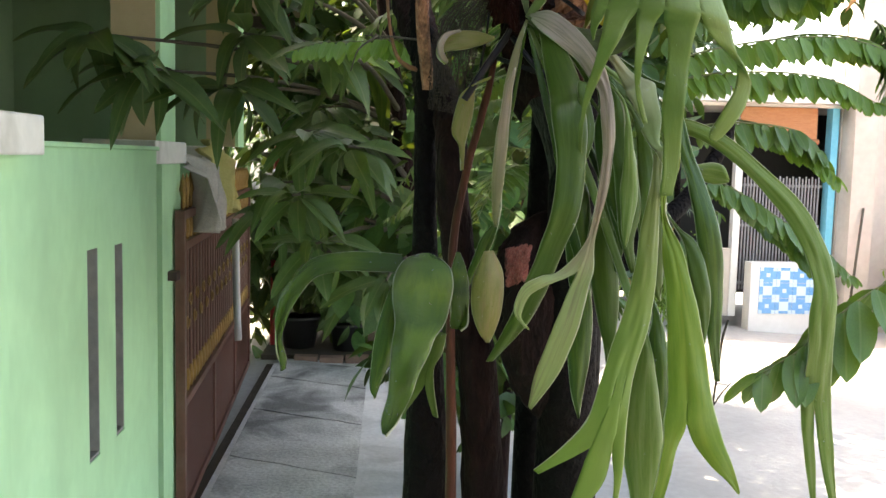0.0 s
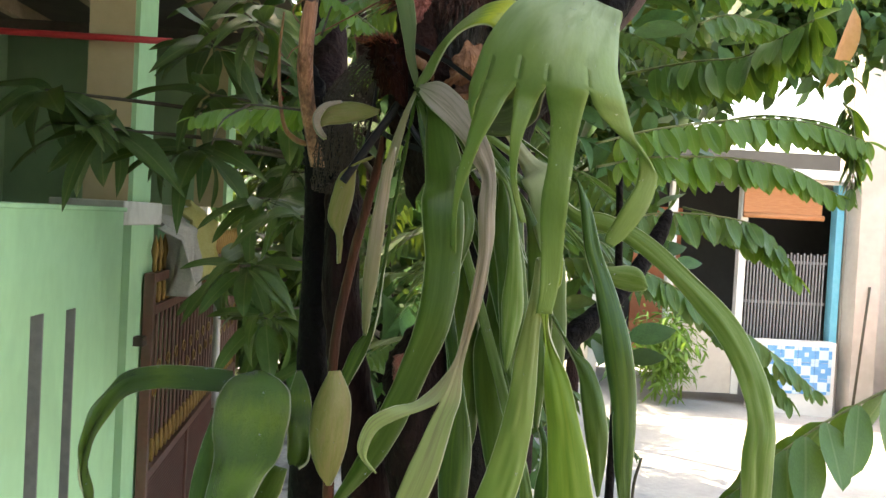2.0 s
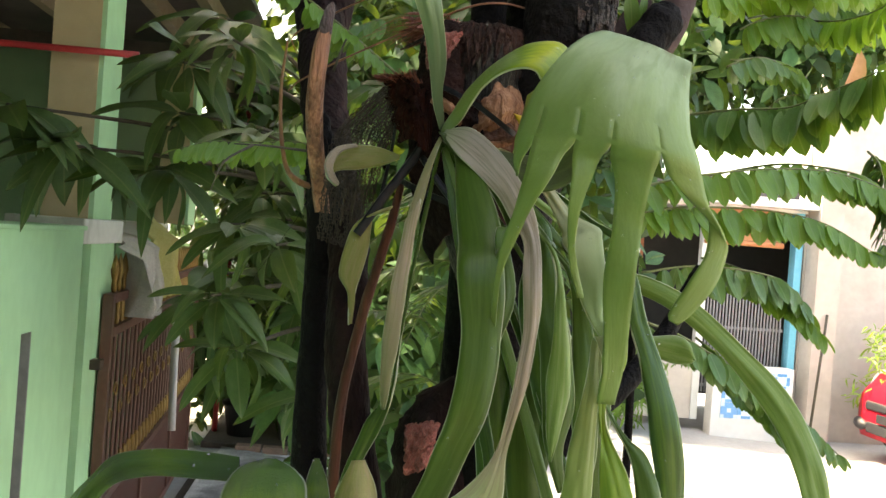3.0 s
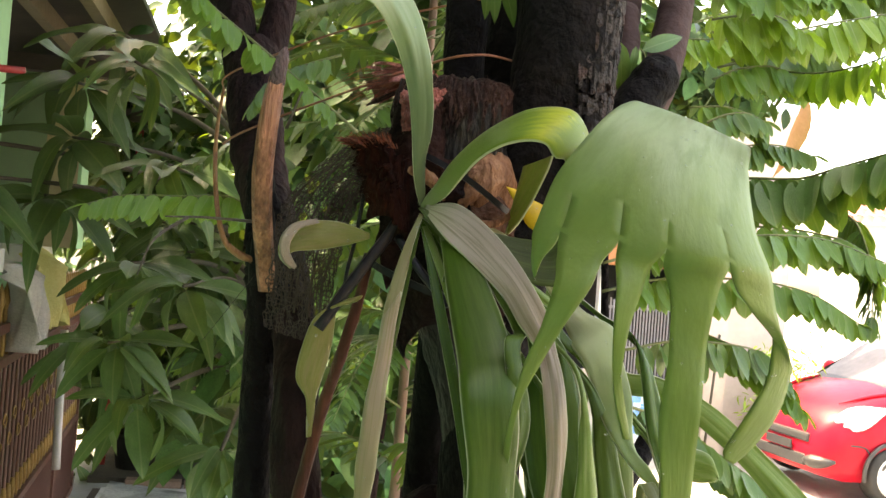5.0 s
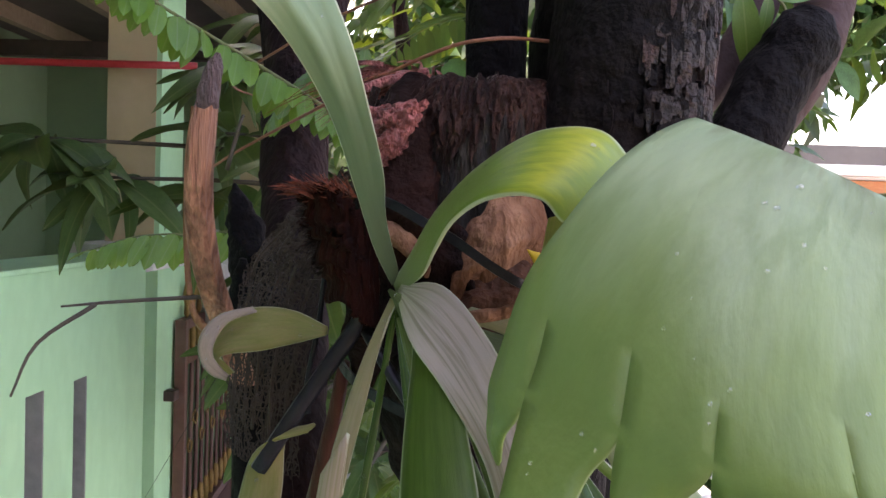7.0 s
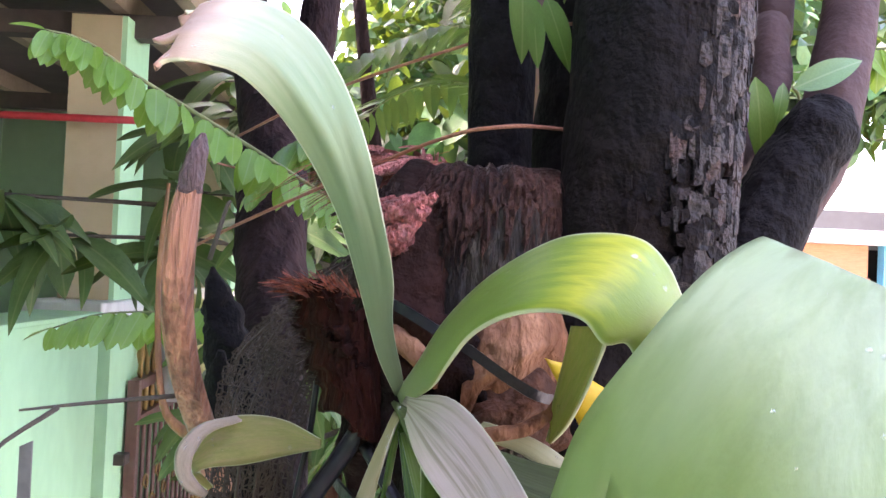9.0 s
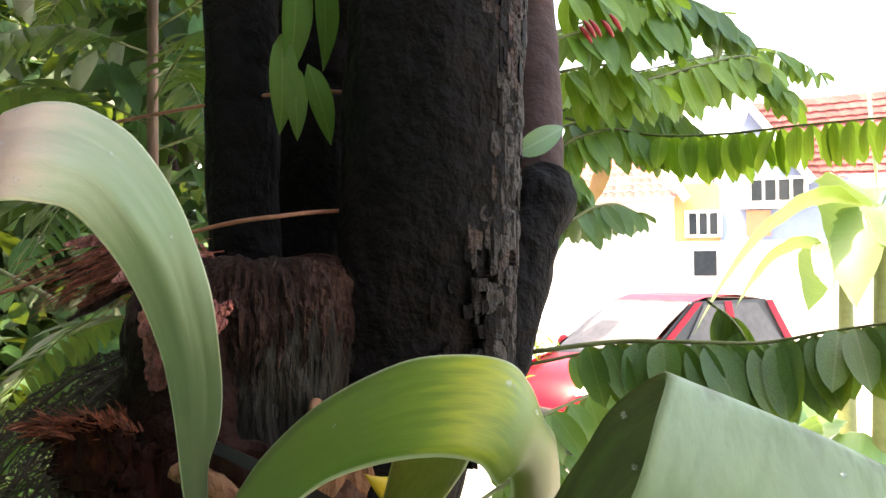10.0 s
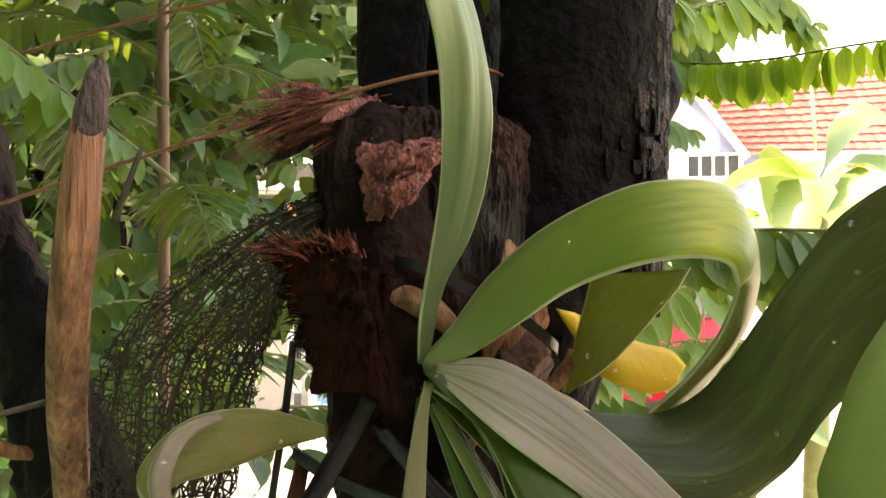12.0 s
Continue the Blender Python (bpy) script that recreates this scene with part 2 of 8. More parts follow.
M_LIP = shade("frond_pale_lip", (0.17, 0.14, 0.105), (0.27, 0.22, 0.18), 6, 0.5, glow=0.1, **FS)
M_FROND_GREY2 = shade("frond_grey_stalk", (0.085, 0.15, 0.03), (0.14, 0.22, 0.055), 4, 0.42, glow=0.2, along=[(0, (0.20, 0.15, 0.11)), (0.3, (0.14, 0.16, 0.055)), (0.6, (0.12, 0.21, 0.04)), (1, (0.12, 0.22, 0.035))], **FS)
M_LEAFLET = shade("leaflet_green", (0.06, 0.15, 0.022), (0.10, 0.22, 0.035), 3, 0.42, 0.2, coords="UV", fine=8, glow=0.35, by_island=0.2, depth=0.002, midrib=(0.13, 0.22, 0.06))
# Brighter copy of the leaflet green: sunlight put into the colour.
M_LEAFLET_LIT = shade("leaflet_sunlit_tone", (0.12, 0.24, 0.03), (0.20, 0.34, 0.05), 3, 0.42, 0.2, coords="UV", fine=8, glow=0.45, by_island=0.25, depth=0.002, midrib=(0.25, 0.36, 0.10))
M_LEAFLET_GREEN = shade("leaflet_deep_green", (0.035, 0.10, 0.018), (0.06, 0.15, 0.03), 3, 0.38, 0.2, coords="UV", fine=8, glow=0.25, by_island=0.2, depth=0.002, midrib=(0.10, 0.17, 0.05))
M_MANGO = shade("mango_leaf", (0.022, 0.052, 0.018), (0.058, 0.11, 0.036), 3, 0.45, 0.2, coords="UV", fine=8, glow=0.15, by_island=0.55, gloss=0.3, stain=(0.085, 0.105, 0.06), stain_amount=0.35, depth=0.002, midrib=(0.09, 0.12, 0.05))
M_BUSH = shade("bush_leaf", (0.010, 0.038, 0.014), (0.040, 0.105, 0.034), 3, 0.5, 0.2, coords="UV", fine=8, glow=0.12, by_island=0.6, depth=0.002, gloss=0.2)
M_FEATHER = shade("feathered_leaf_green", (0.022, 0.062, 0.016), (0.052, 0.11, 0.028), 3, 0.42, 0.2, coords="UV", fine=8, glow=0.2, by_island=0.35, depth=0.002, gloss=0.3)
M_BANANA = shade("banana_leaf", (0.045, 0.12, 0.035), (0.085, 0.175, 0.06), 3, 0.4, 0.3, coords="UV", stretch=(0.4, 5, 1), fine=6, glow=0.15, depth=0.004, margin=(0.2, 0.28, 0.12))
M_TWIG = shade("twig_bark", (0.03, 0.026, 0.018), (0.07, 0.06, 0.04), 30, 0.8, 0.3)
M_GREENTWIG = shade("green_twig", (0.09, 0.11, 0.035), (0.15, 0.17, 0.06), 30, 0.6, 0.2)
M_YELLOW = shade("yellow_leaf", (0.60, 0.36, 0.02), (0.72, 0.48, 0.04), 12, 0.5, 0.2, glow=0.25)
M_REDSTEM = shade("red_brown_stalk", (0.030, 0.007, 0.004), (0.105, 0.028, 0.014), 25, 0.6, 0.5, stretch=(1, 1, 0.2), stain=(0.012, 0.004, 0.003), stain_scale=14, stain_amount=0.7, gloss=0.25)
M_ROOF_IN = shade("dark_roof_boards", (0.07, 0.055, 0.05), (0.12, 0.095, 0.085), 4, 0.85, 0.2)
M_RAFTER = shade("pale_rafter_wood", (0.30, 0.22, 0.15), (0.42, 0.33, 0.24), 6, 0.8, 0.3, stretch=(0.2, 1, 1))
M_REDPAINT = shade("red_painted_pipe", (0.42, 0.025, 0.03), (0.55, 0.05, 0.055), 10, 0.4, 0.1)
M_CARRED = shade("red_car_paint", (0.36, 0.006, 0.020), (0.40, 0.009, 0.026), 2, 0.4, 0.0, gloss=0.2)
M_CARGLASS = shade("dark_car_glass", (0.07, 0.065, 0.065), (0.12, 0.11, 0.11), 2, 0.08, 0.0, gloss=0.22)
M_TYRE = shade("black_rubber", (0.015, 0.015, 0.015), (0.03, 0.03, 0.03), 10, 0.8, 0.2)
M_ALLOY = shade("silver_wheel", (0.42, 0.43, 0.45), (0.52, 0.53, 0.55), 10, 0.35, 0.0, metal=0.6)
M_LAMP = shade("clear_headlamp", (0.62, 0.62, 0.62), (0.75, 0.75, 0.75), 10, 0.15, 0.0)
M_PLASTIC = shade("black_plastic", (0.02, 0.02, 0.022), (0.035, 0.035, 0.038), 10, 0.5, 0.1)
M_WHITE = shade("white_paint", (0.62, 0.61, 0.58), (0.72, 0.71, 0.68), 2, 0.8, 0.15, stain=(0.48, 0.46, 0.41), stain_scale=1.2, stain_amount=0.4)
M_PINKWALL = shade("weathered_pale_plaster", (0.46, 0.40, 0.35), (0.56, 0.50, 0.44), 2, 0.85, 0.2, stain=(0.33, 0.29, 0.25), stain_scale=1.3, stain_amount=0.5)
M_BLUE = shade("sky_blue_paint", (0.10, 0.46, 0.62), (0.18, 0.54, 0.70), 3, 0.6, 0.1)
M_BLUEWALL = shade("pale_blue_wall", (0.14, 0.19, 0.31), (0.18, 0.235, 0.36), 2, 0.8, 0.1)
M_ORANGE = shade("orange_wall", (0.50, 0.28, 0.12), (0.58, 0.34, 0.16), 2, 0.8, 0.1)
M_BRICKRED = shade("red_paint_wall", (0.52, 0.17, 0.09), (0.60, 0.22, 0.13), 2, 0.8, 0.1)
M_TILE = shade("red_roof_tile", (0.19, 0.040, 0.038), (0.28, 0.078, 0.070), 6, 0.8, 0.3, by_island=0.25)
M_BLUETILE = shade("blue_glazed_tile", (0.06, 0.26, 0.55), (0.13, 0.36, 0.64), 12, 0.25, 0.0)
M_PALETILE = shade("pale_blue_glazed_tile", (0.42, 0.60, 0.72), (0.52, 0.68, 0.78), 12, 0.25, 0.0)
M_BLIND = shade("orange_bamboo_blind", (0.40, 0.15, 0.06), (0.54, 0.24, 0.11), 12, 0.7, 0.2, stretch=(1, 1, 6))
M_GALV = shade("grey_galvanised_bar", (0.17, 0.17, 0.18), (0.27, 0.27, 0.28), 12, 0.5, 0.1)
# Near-black wall colour stands in for the shade inside the porch.
M_DARKROOM = shade("porch_shade_black", (0.03, 0.03, 0.03), (0.05, 0.05, 0.05), 2, 0.9, 0.0)
M_CLOTH_GREY = shade("grey_cloth", (0.44, 0.41, 0.38), (0.62, 0.58, 0.54), 20, 0.9, 0.4)
M_CLOTH_YELLOW = shade("faded_yellow_cloth", (0.56, 0.51, 0.18), (0.70, 0.66, 0.30), 20, 0.9, 0.4)
M_PIPE = shade("white_plastic_pipe", (0.50, 0.50, 0.50), (0.60, 0.60, 0.60), 15, 0.45, 0.0)
M_SOIL = shade("dark_soil", (0.03, 0.024, 0.018), (0.07, 0.055, 0.04), 10, 0.95, 0.6)
M_NET = shade("dry_leaf_netting", (0.014, 0.009, 0.005), (0.042, 0.027, 0.016), 30, 0.8, 0.2)
M_BRICK = shade("worn_brick", (0.16, 0.10, 0.08), (0.28, 0.18, 0.14), 14, 0.9, 0.4)
M_GLASS = shade("dark_window_glass", (0.02, 0.025, 0.032), (0.035, 0.042, 0.05), 2, 0.1, 0.0, gloss=0.15)

M_MARGIN = shade("pale_cement_margin", (0.56, 0.56, 0.555), (0.74, 0.74, 0.73), 3, 0.9, 0.4, stain=(0.26, 0.26, 0.25), stain_scale=3.0, stain_amount=0.45, fine=12)
M_DROP = bpy.data.materials.new("water")
M_DROP.use_nodes = True
dn, dl = M_DROP.node_tree.nodes, M_DROP.node_tree.links
film_clear, film_gloss, film_mix = dn.new("ShaderNodeBsdfTransparent"), dn.new("ShaderNodeBsdfGlossy"), dn.new("ShaderNodeMixShader")
film_gloss.inputs["Roughness"].default_value = 0.05
film_mix.inputs[0].default_value = 0.14
dl.new(film_clear.outputs[0], film_mix.inputs[1])
dl.new(film_gloss.outputs[0], film_mix.inputs[2])
dl.new(film_mix.outputs[0], dn["Material Output"].inputs["Surface"])
M_REDFLOWER = shade("dark_red_flower", (0.30, 0.015, 0.02), (0.45, 0.03, 0.03), 30, 0.5, 0.1)
M_ORANGELEAF = shade("withered_orange_leaf", (0.42, 0.17, 0.08), (0.55, 0.26, 0.14), 20, 0.6, 0.2, glow=0.3)
M_POT = shade("black_plastic_pot", (0.012, 0.012, 0.012), (0.025, 0.025, 0.025), 10, 0.5, 0.1)
M_SAPLING = shade("pinkish_sapling_bark", (0.13, 0.070, 0.050), (0.22, 0.13, 0.095), 12, 0.75, 0.4, stretch=(1, 1, 0.5), stain=(0.06, 0.04, 0.03), stain_scale=8, stain_amount=0.5)

# ---- building helpers ----
def mesh_ob(name, verts, faces, material, parent=None, label="", uvs=None, smooth=True, mats=None, face_mats=None):
    me = bpy.data.meshes.new(name)
    me.from_pydata([tuple(v) for v in verts], [], [tuple(f) for f in faces])
    for m in mats or [material]:
        me.materials.append(m)
    if face_mats is not None:
        me.polygons.foreach_set("material_index", np.asarray(face_mats, dtype=np.int32))
    if smooth:
        me.polygons.foreach_set("use_smooth", np.ones(len(me.polygons), dtype=bool))
    if uvs is not None:
        layer = me.uv_layers.new(name="uv")
        idx = np.empty(len(me.loops), dtype=np.int32)
        me.loops.foreach_get("vertex_index", idx)
        layer.data.foreach_set("uv", np.asarray(uvs, dtype=np.float32)[idx].ravel())
    me.update()
    ob = new(name, me)
    if parent is not None:
        attach(ob, parent)
    if label:
        ob["label"] = label
    return ob


def attach(ob, parent):
    """Puts ob under parent and leaves it where it is."""
    place, up = Matrix.Identity(4), parent
    while up is not None:
        place = up.matrix_parent_inverse @ Matrix.LocRotScale(up.location, up.rotation_euler, up.scale) @ place
        up = up.parent
    ob.parent = parent
    ob.matrix_parent_inverse = place.inverted()
    return ob


def part(name, bm, material, parent=None, label="", smooth=False):
    me = bpy.data.meshes.new(name)
    bm.to_mesh(me)
    bm.free()
    me.materials.append(material)
    if smooth:
        me.polygons.foreach_set("use_smooth", np.ones(len(me.polygons), dtype=bool))
    ob = new(name, me)
    if parent is not None:
        attach(ob, parent)
    if label:
        ob["label"] = label
    return ob


def box(bm, x0, x1, y0, y1, z0, z1, bevel=0.0, m=None):
    r = bmesh.ops.create_cube(bm, size=1.0)
    vs = r["verts"]
    bmesh.ops.scale(bm, vec=(x1 - x0, y1 - y0, z1 - z0), verts=vs)
    bmesh.ops.translate(bm, vec=((x0 + x1) / 2, (y0 + y1) / 2, (z0 + z1) / 2), verts=vs)
    if bevel:
        es = list({e for v in vs for e in v.link_edges})
        g = bmesh.ops.bevel(bm, geom=es, offset=bevel, segments=2, affect="EDGES", profile=0.5)
        vs = list({v for fc in g["faces"] for v in fc.verts} | {v for v in vs if v.is_valid})
    if m is not None:
        bmesh.ops.transform(bm, matrix=m, verts=[v for v in vs if v.is_valid])
    return bm


def block(name, x0, x1, y0, y1, z0, z1, material, parent=None, label="", bevel=0.0, m=None):
    return part(name, box(bmesh.new(), x0, x1, y0, y1, z0, z1, bevel, m), material, parent, label)


def spline(points, steps):
    """Catmull-Rom through rows of any width."""
    p = np.asarray(points, float)
    q = np.vstack([2 * p[0] - p[1], p, 2 * p[-1] - p[-2]])
    out = []
    for i in range(1, len(q) - 2):
        for s in range(steps):
            u = s / steps
            out.append(0.5 * (2 * q[i] + (q[i + 1] - q[i - 1]) * u + (2 * q[i - 1] - 5 * q[i] + 4 * q[i + 1] - q[i + 2]) * u * u
                              + (3 * q[i] - q[i - 1] - 3 * q[i + 1] + q[i + 2]) * u ** 3))
    out.append(q[-2])
    return np.array(out)


def tube_data(points, sides=10, steps=5, rough=0.0, freq=20.0, seed=0.0, wave=0.0):
    """Verts and faces of a tapering tube along rows of x, y, z, radius, with uneven skin."""
    rows = spline(points, steps) if len(points) > 2 or steps > 1 else np.asarray(points, float)
    verts, faces = [], []
    side = None
    for i, (x, y, z, r) in enumerate(rows):
        a, b = rows[max(0, i - 1), :3], rows[min(len(rows) - 1, i + 1), :3]
        d = Vector(b - a).normalized()
        if side is None:
            side = d.orthogonal().normalized()
        side = (side - d * side.dot(d)).normalized()
        up = d.cross(side)
        for k in range(sides):
            w = 2 * math.pi * k / sides
            o = side * math.cos(w) + up * math.sin(w)
            c = Vector((x, y, z))
            n = 1 + rough * (noise.noise((c + o * r) * freq + Vector((seed, seed, seed))) + 0.5 * noise.noise((c + o * r) * freq * 3.1))
            verts.append(c + o * max(r, 1e-4) * n)
    m = len(rows)
    for i in range(m - 1):
        for k in range(sides):
            k2 = (k + 1) % sides
            faces.append((i * sides + k, i * sides + k2, (i + 1) * sides + k2, (i + 1) * sides + k))
    faces.append(tuple(range(sides - 1, -1, -1)))
    faces.append(tuple((m - 1) * sides + k for k in range(sides)))
    return verts, faces


def tube(name, points, material, parent=None, label="", sides=10, steps=5, rough=0.0, freq=20.0, seed=0.0):
    v, f = tube_data(points, sides, steps, rough, freq, seed)
    return mesh_ob(name, v, f, material, parent, label)


def leaf_shape(length=1.0, width=0.3, fold=0.15, droop=0.2, seg=6, peak=0.45, wave=0.0, tipw=0.02, blunt=0.8):
    """A leaf along +y from the origin, its face to +z: verts, faces, uvs."""
    v, uv, f = [], [], []
    for i in range(seg + 1):
        s = i / seg
        w = width / 2 * (math.sin(math.pi * s ** (math.log(0.5) / math.log(peak))) ** blunt if 0 < s < 1 else 0) + width * tipw * (1 - s)
        y, z = length * (s - 0.12 * droop * s * s), -droop * length * s * s
        k = wave * width * math.sin(9 * s)
        for u in (-1, 0, 1):
            v.append((u * w, y, z + (abs(u) * w * fold) + u * k))
            uv.append((0.5 + 0.5 * u * (w / (width / 2 + 1e-6)), s))
    for i in range(seg):
        for u in (0, 1):
            a = i * 3 + u
            f.append((a, a + 1, a + 4, a + 3))
    return np.array(v), f, np.array(uv)


def aim(pos, ahead, face=(0, 0, 1), scale=1.0):
    """A pose whose +y goes ahead and whose +z leans to face."""
    y = Vector(ahead).normalized()
    z = Vector(face)
    x = y.cross(z)
    if x.length < 1e-4:
        x = y.orthogonal()
    x.normalize()
    z = x.cross(y)
    m = Matrix((x, y, z)).transposed().to_4x4()
    return Matrix.Translation(pos) @ m @ Matrix.Scale(scale, 4)


def leaf_cloud(name, shapes, poses, material, parent=None, label=""):
    """All leaves of a mass in one mesh."""
    vs, fs, us, n = [], [], [], 0
    for i, m in enumerate(poses):
        v, f, u = shapes[i % len(shapes)]
        a = np.array(m)
        vs.append(v @ a[:3, :3].T + a[:3, 3])
        fs.extend([tuple(k + n for k in face) for face in f])
        us.append(u)
        n += len(v)
    return mesh_ob(name, np.vstack(vs), fs, material, parent, label, np.vstack(us))


def frond(material, label, blade, lobes=(), steps=6, cols=7):
    """A strap or fan frond: rows of left and right edge points, then lobes that each take a share of the last row."""
    lobes = list(lobes) or [(0.0, 1.0, [])]
    mats = list(material) if isinstance(material, (list, tuple)) else [material]
    verts, faces, uvs, fm = [], [], [], []
    seed = len(fern.children) * 3.7
    wave = 4.5 if mats[0].name.startswith("frond_glossy") else 1.0
    def across(row, s, flat=1.0):
        a, b = np.array(row[:3]), np.array(row[3:6])
        p = a + (b - a) * s
        wide = float(np.linalg.norm(b - a))
        curve = 0.10 + 0.13 * noise.noise((seed, float(a[2]) * 14, 1.0))
        p[1] -= (row[6] + curve * wide * flat) * 4 * s * (1 - s)
        if len(row) > 7:
            d = (s - row[7]) / (row[7] if s < row[7] else 1 - row[7])
            p[2] += row[8] * (1 - abs(d) ** (1.3 if s < row[7] else 1.05))
        return p
    longest = max(len(blade) + len(r) for _, _, r in lobes) - 1
    for a, b, rows in lobes:
        lines, start = [], len(verts)
        n = max(2, cols if len(lobes) == 1 else int(round(cols * 3 * (b - a))) + 1)
        for k in range(n + 1):
            u = k / n
            keys = [across(r, a + (b - a) * u) for r in blade] + [across(r, u, 0.35) for r in rows]
            lines.append(spline(keys, steps))
        m = len(lines[0])
        total = max(m - 1, 1)
        for k in range(n + 1):
            s = a + (b - a) * k / n
            for i in range(m):
                q = lines[k][i]
                e = 0.35 + 0.65 * abs(2 * k / n - 1)
                q = q + np.array((0.0010 * noise.noise((s * 2, q[2] * 40, seed)) * e, 0.0030 * noise.noise((s * 3.5, q[2] * 32, seed + 9)) * e, 0.0)) * wave * min(1, 0.25 * i / steps)
                verts.append(q)
                uvs.append((s, 2.0 * i / steps / longest))
        for k in range(n):
            for i in range(m - 1):
                p = start + k * m + i
                faces.append((p, p + m, p + m + 1, p + 1))
                fm.append(min(len(mats) - 1, int(len(mats) * (i + 0.5) / total)))
    bm = bmesh.new()
    uvl = bm.loops.layers.uv.new("uv")
    bv = [bm.verts.new(v) for v in verts]
    for fc, mi in zip(faces, fm):
        face = bm.faces.new([bv[i] for i in fc])
        face.material_index, face.smooth = mi, True
        for lp, i in zip(face.loops, fc):
            lp[uvl].uv = uvs[i]
    bmesh.ops.remove_doubles(bm, verts=bm.verts, dist=0.00025)
    me = bpy.data.meshes.new("frond")
    bm.to_mesh(me)
    bm.free()
    for mt in mats:
        me.materials.append(mt)
    ob = new("frond", me)
    attach(ob, fern)
    ob["label"] = label
    sol = ob.modifiers.new("thickness", "SOLIDIFY")
    sol.thickness, sol.offset = 0.0016, 0.0
    return ob


HUB = Vector((0.25, 0.986, 1.567))

# ---- ground, driveway and street ----
G = -0.26          # height of the ground

gv, gf = [], []
GX = [-40, -12, -6, -3, -1.2, 0.1, 1, 2, 3, 4, 5, 6, 7, 9, 12, 18, 40, 120]
GY = [-40, -10, -4, -1, 1, 2, 3, 4, 5, 6, 7, 8, 10, 14, 20, 40, 150]
for gy in GY:
    for gx in GX:
        near = 1.0 if 0.5 < gx < 12 and -2 < gy < 12 else 0.0
        slope = 0.16 * min(1.0, max(0.0, (gx - 2.0) / 3.0))
        gv.append((gx, gy, G - 0.012 - slope + near * 0.006 * noise.noise((gx * 1.3, gy * 1.1, 0))))
for j in range(len(GY) - 1):
    for i in range(len(GX) - 1):
        a = j * len(GX) + i
        gf.append((a, a + 1, a + 1 + len(GX), a + len(GX)))
ground = tagged(mesh_ob("ground", gv, gf, M_ROAD), "sunlit pale concrete street with soft leaf shade", "ground", kind="structure")

# driveway slabs beside the gate, cast by hand, with uneven joints
drive = tagged(new("pavement"), "grey concrete driveway slabs with rough joints in shade", "pavement", kind="structure")
drive.location = (-0.4, 4.5, G)
# Dark strip laid in place of the shadow below the gate's bottom edge.
block("gutter", -0.83, -0.772, -1.5, 7.3, G - 0.05, G - 0.006, M_SOIL, drive, "dark strip laid as the shadow under the gate")
block("margin", -0.771, 0.25, -1.5, 7.3, G - 0.05, G + 0.004, M_MARGIN, drive, "pale cement margin")
SLAB_Y = [-1.5, 0.2, 1.5, 2.7, 3.75, 4.8, 5.75, 6.65, 7.3]
for i in range(len(SLAB_Y) - 1):
    bm = bmesh.new()
    n = 14
    y0, y1 = SLAB_Y[i] + 0.012, SLAB_Y[i + 1] - 0.012
    skew0, skew1 = -0.5, -0.5
    rim = []
    for k in range(n + 1):
        x = -0.735 + 0.715 * k / n
        rim.append((x, y0 + skew0 * (x + 0.4) + 0.012 * noise.noise((x * 9, i * 3.1, 0))))
    for k in range(n + 1):
        x = -0.02 - 0.715 * k / n
        rim.append((x, y1 + skew1 * (x + 0.4) + 0.012 * noise.noise((x * 9, i * 3.1 + 40, 0))))
    rim = [(x + ((0.05 * noise.noise((y * 5, 5, 0)) + 0.02 * noise.noise((y * 19, 8, 0))) if x > -0.3 else 0.01 * noise.noise((y * 7, 9, 0))), y) for x, y in rim]
    top = [bm.verts.new((x, y, G + 0.012)) for x, y in rim]
    low = [bm.verts.new((x, y, G - 0.03)) for x, y in rim]
    bm.faces.new(top)
    for k in range(len(rim)):
        j = (k + 1) % len(rim)
        bm.faces.new((top[k], low[k], low[j], top[j]))
    bmesh.ops.recalc_face_normals(bm, faces=bm.faces)
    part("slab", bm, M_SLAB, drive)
for k in range(7):
    x = -0.62 + 0.21 * k
    b = block("brick", x, x + 0.19, 7.36 + 0.02 * math.sin(k * 5), 7.46 + 0.02 * math.sin(k * 5), G - 0.02, G + 0.045 + 0.012 * math.sin(k * 3.3), M_BRICK, drive, bevel=0.006)
bed = block("garden_bed", -0.9, 1.6, 7.48, 11.0, G - 0.05, G + 0.03, M_SOIL)
tagged(bed, "dark soil bed behind a low brick edge", "soil", kind="structure")

# ---- boundary wall with slots ----
X0, X1 = -1.0, -0.80
def walls(bm):
    rows = [(-3.0, 2.811, G, 1.42), (2.811, 2.915, G, 0.44), (2.811, 2.915, 1.11, 1.42), (2.915, 3.095, G, 1.42),
            (3.095, 3.187, G, 0.44), (3.095, 3.187, 1.10, 1.42), (3.187, 3.66, G, 1.42)]
    for y0, y1, z0, z1 in rows:
        box(bm, X0, X1, y0, y1, z0, z1)
    bmesh.ops.remove_doubles(bm, verts=bm.verts, dist=1e-5)
    return bm
wall = tagged(part("wall_west", walls(bmesh.new()), M_WALL), "mint green painted boundary wall with two narrow slots", "wall", kind="structure")
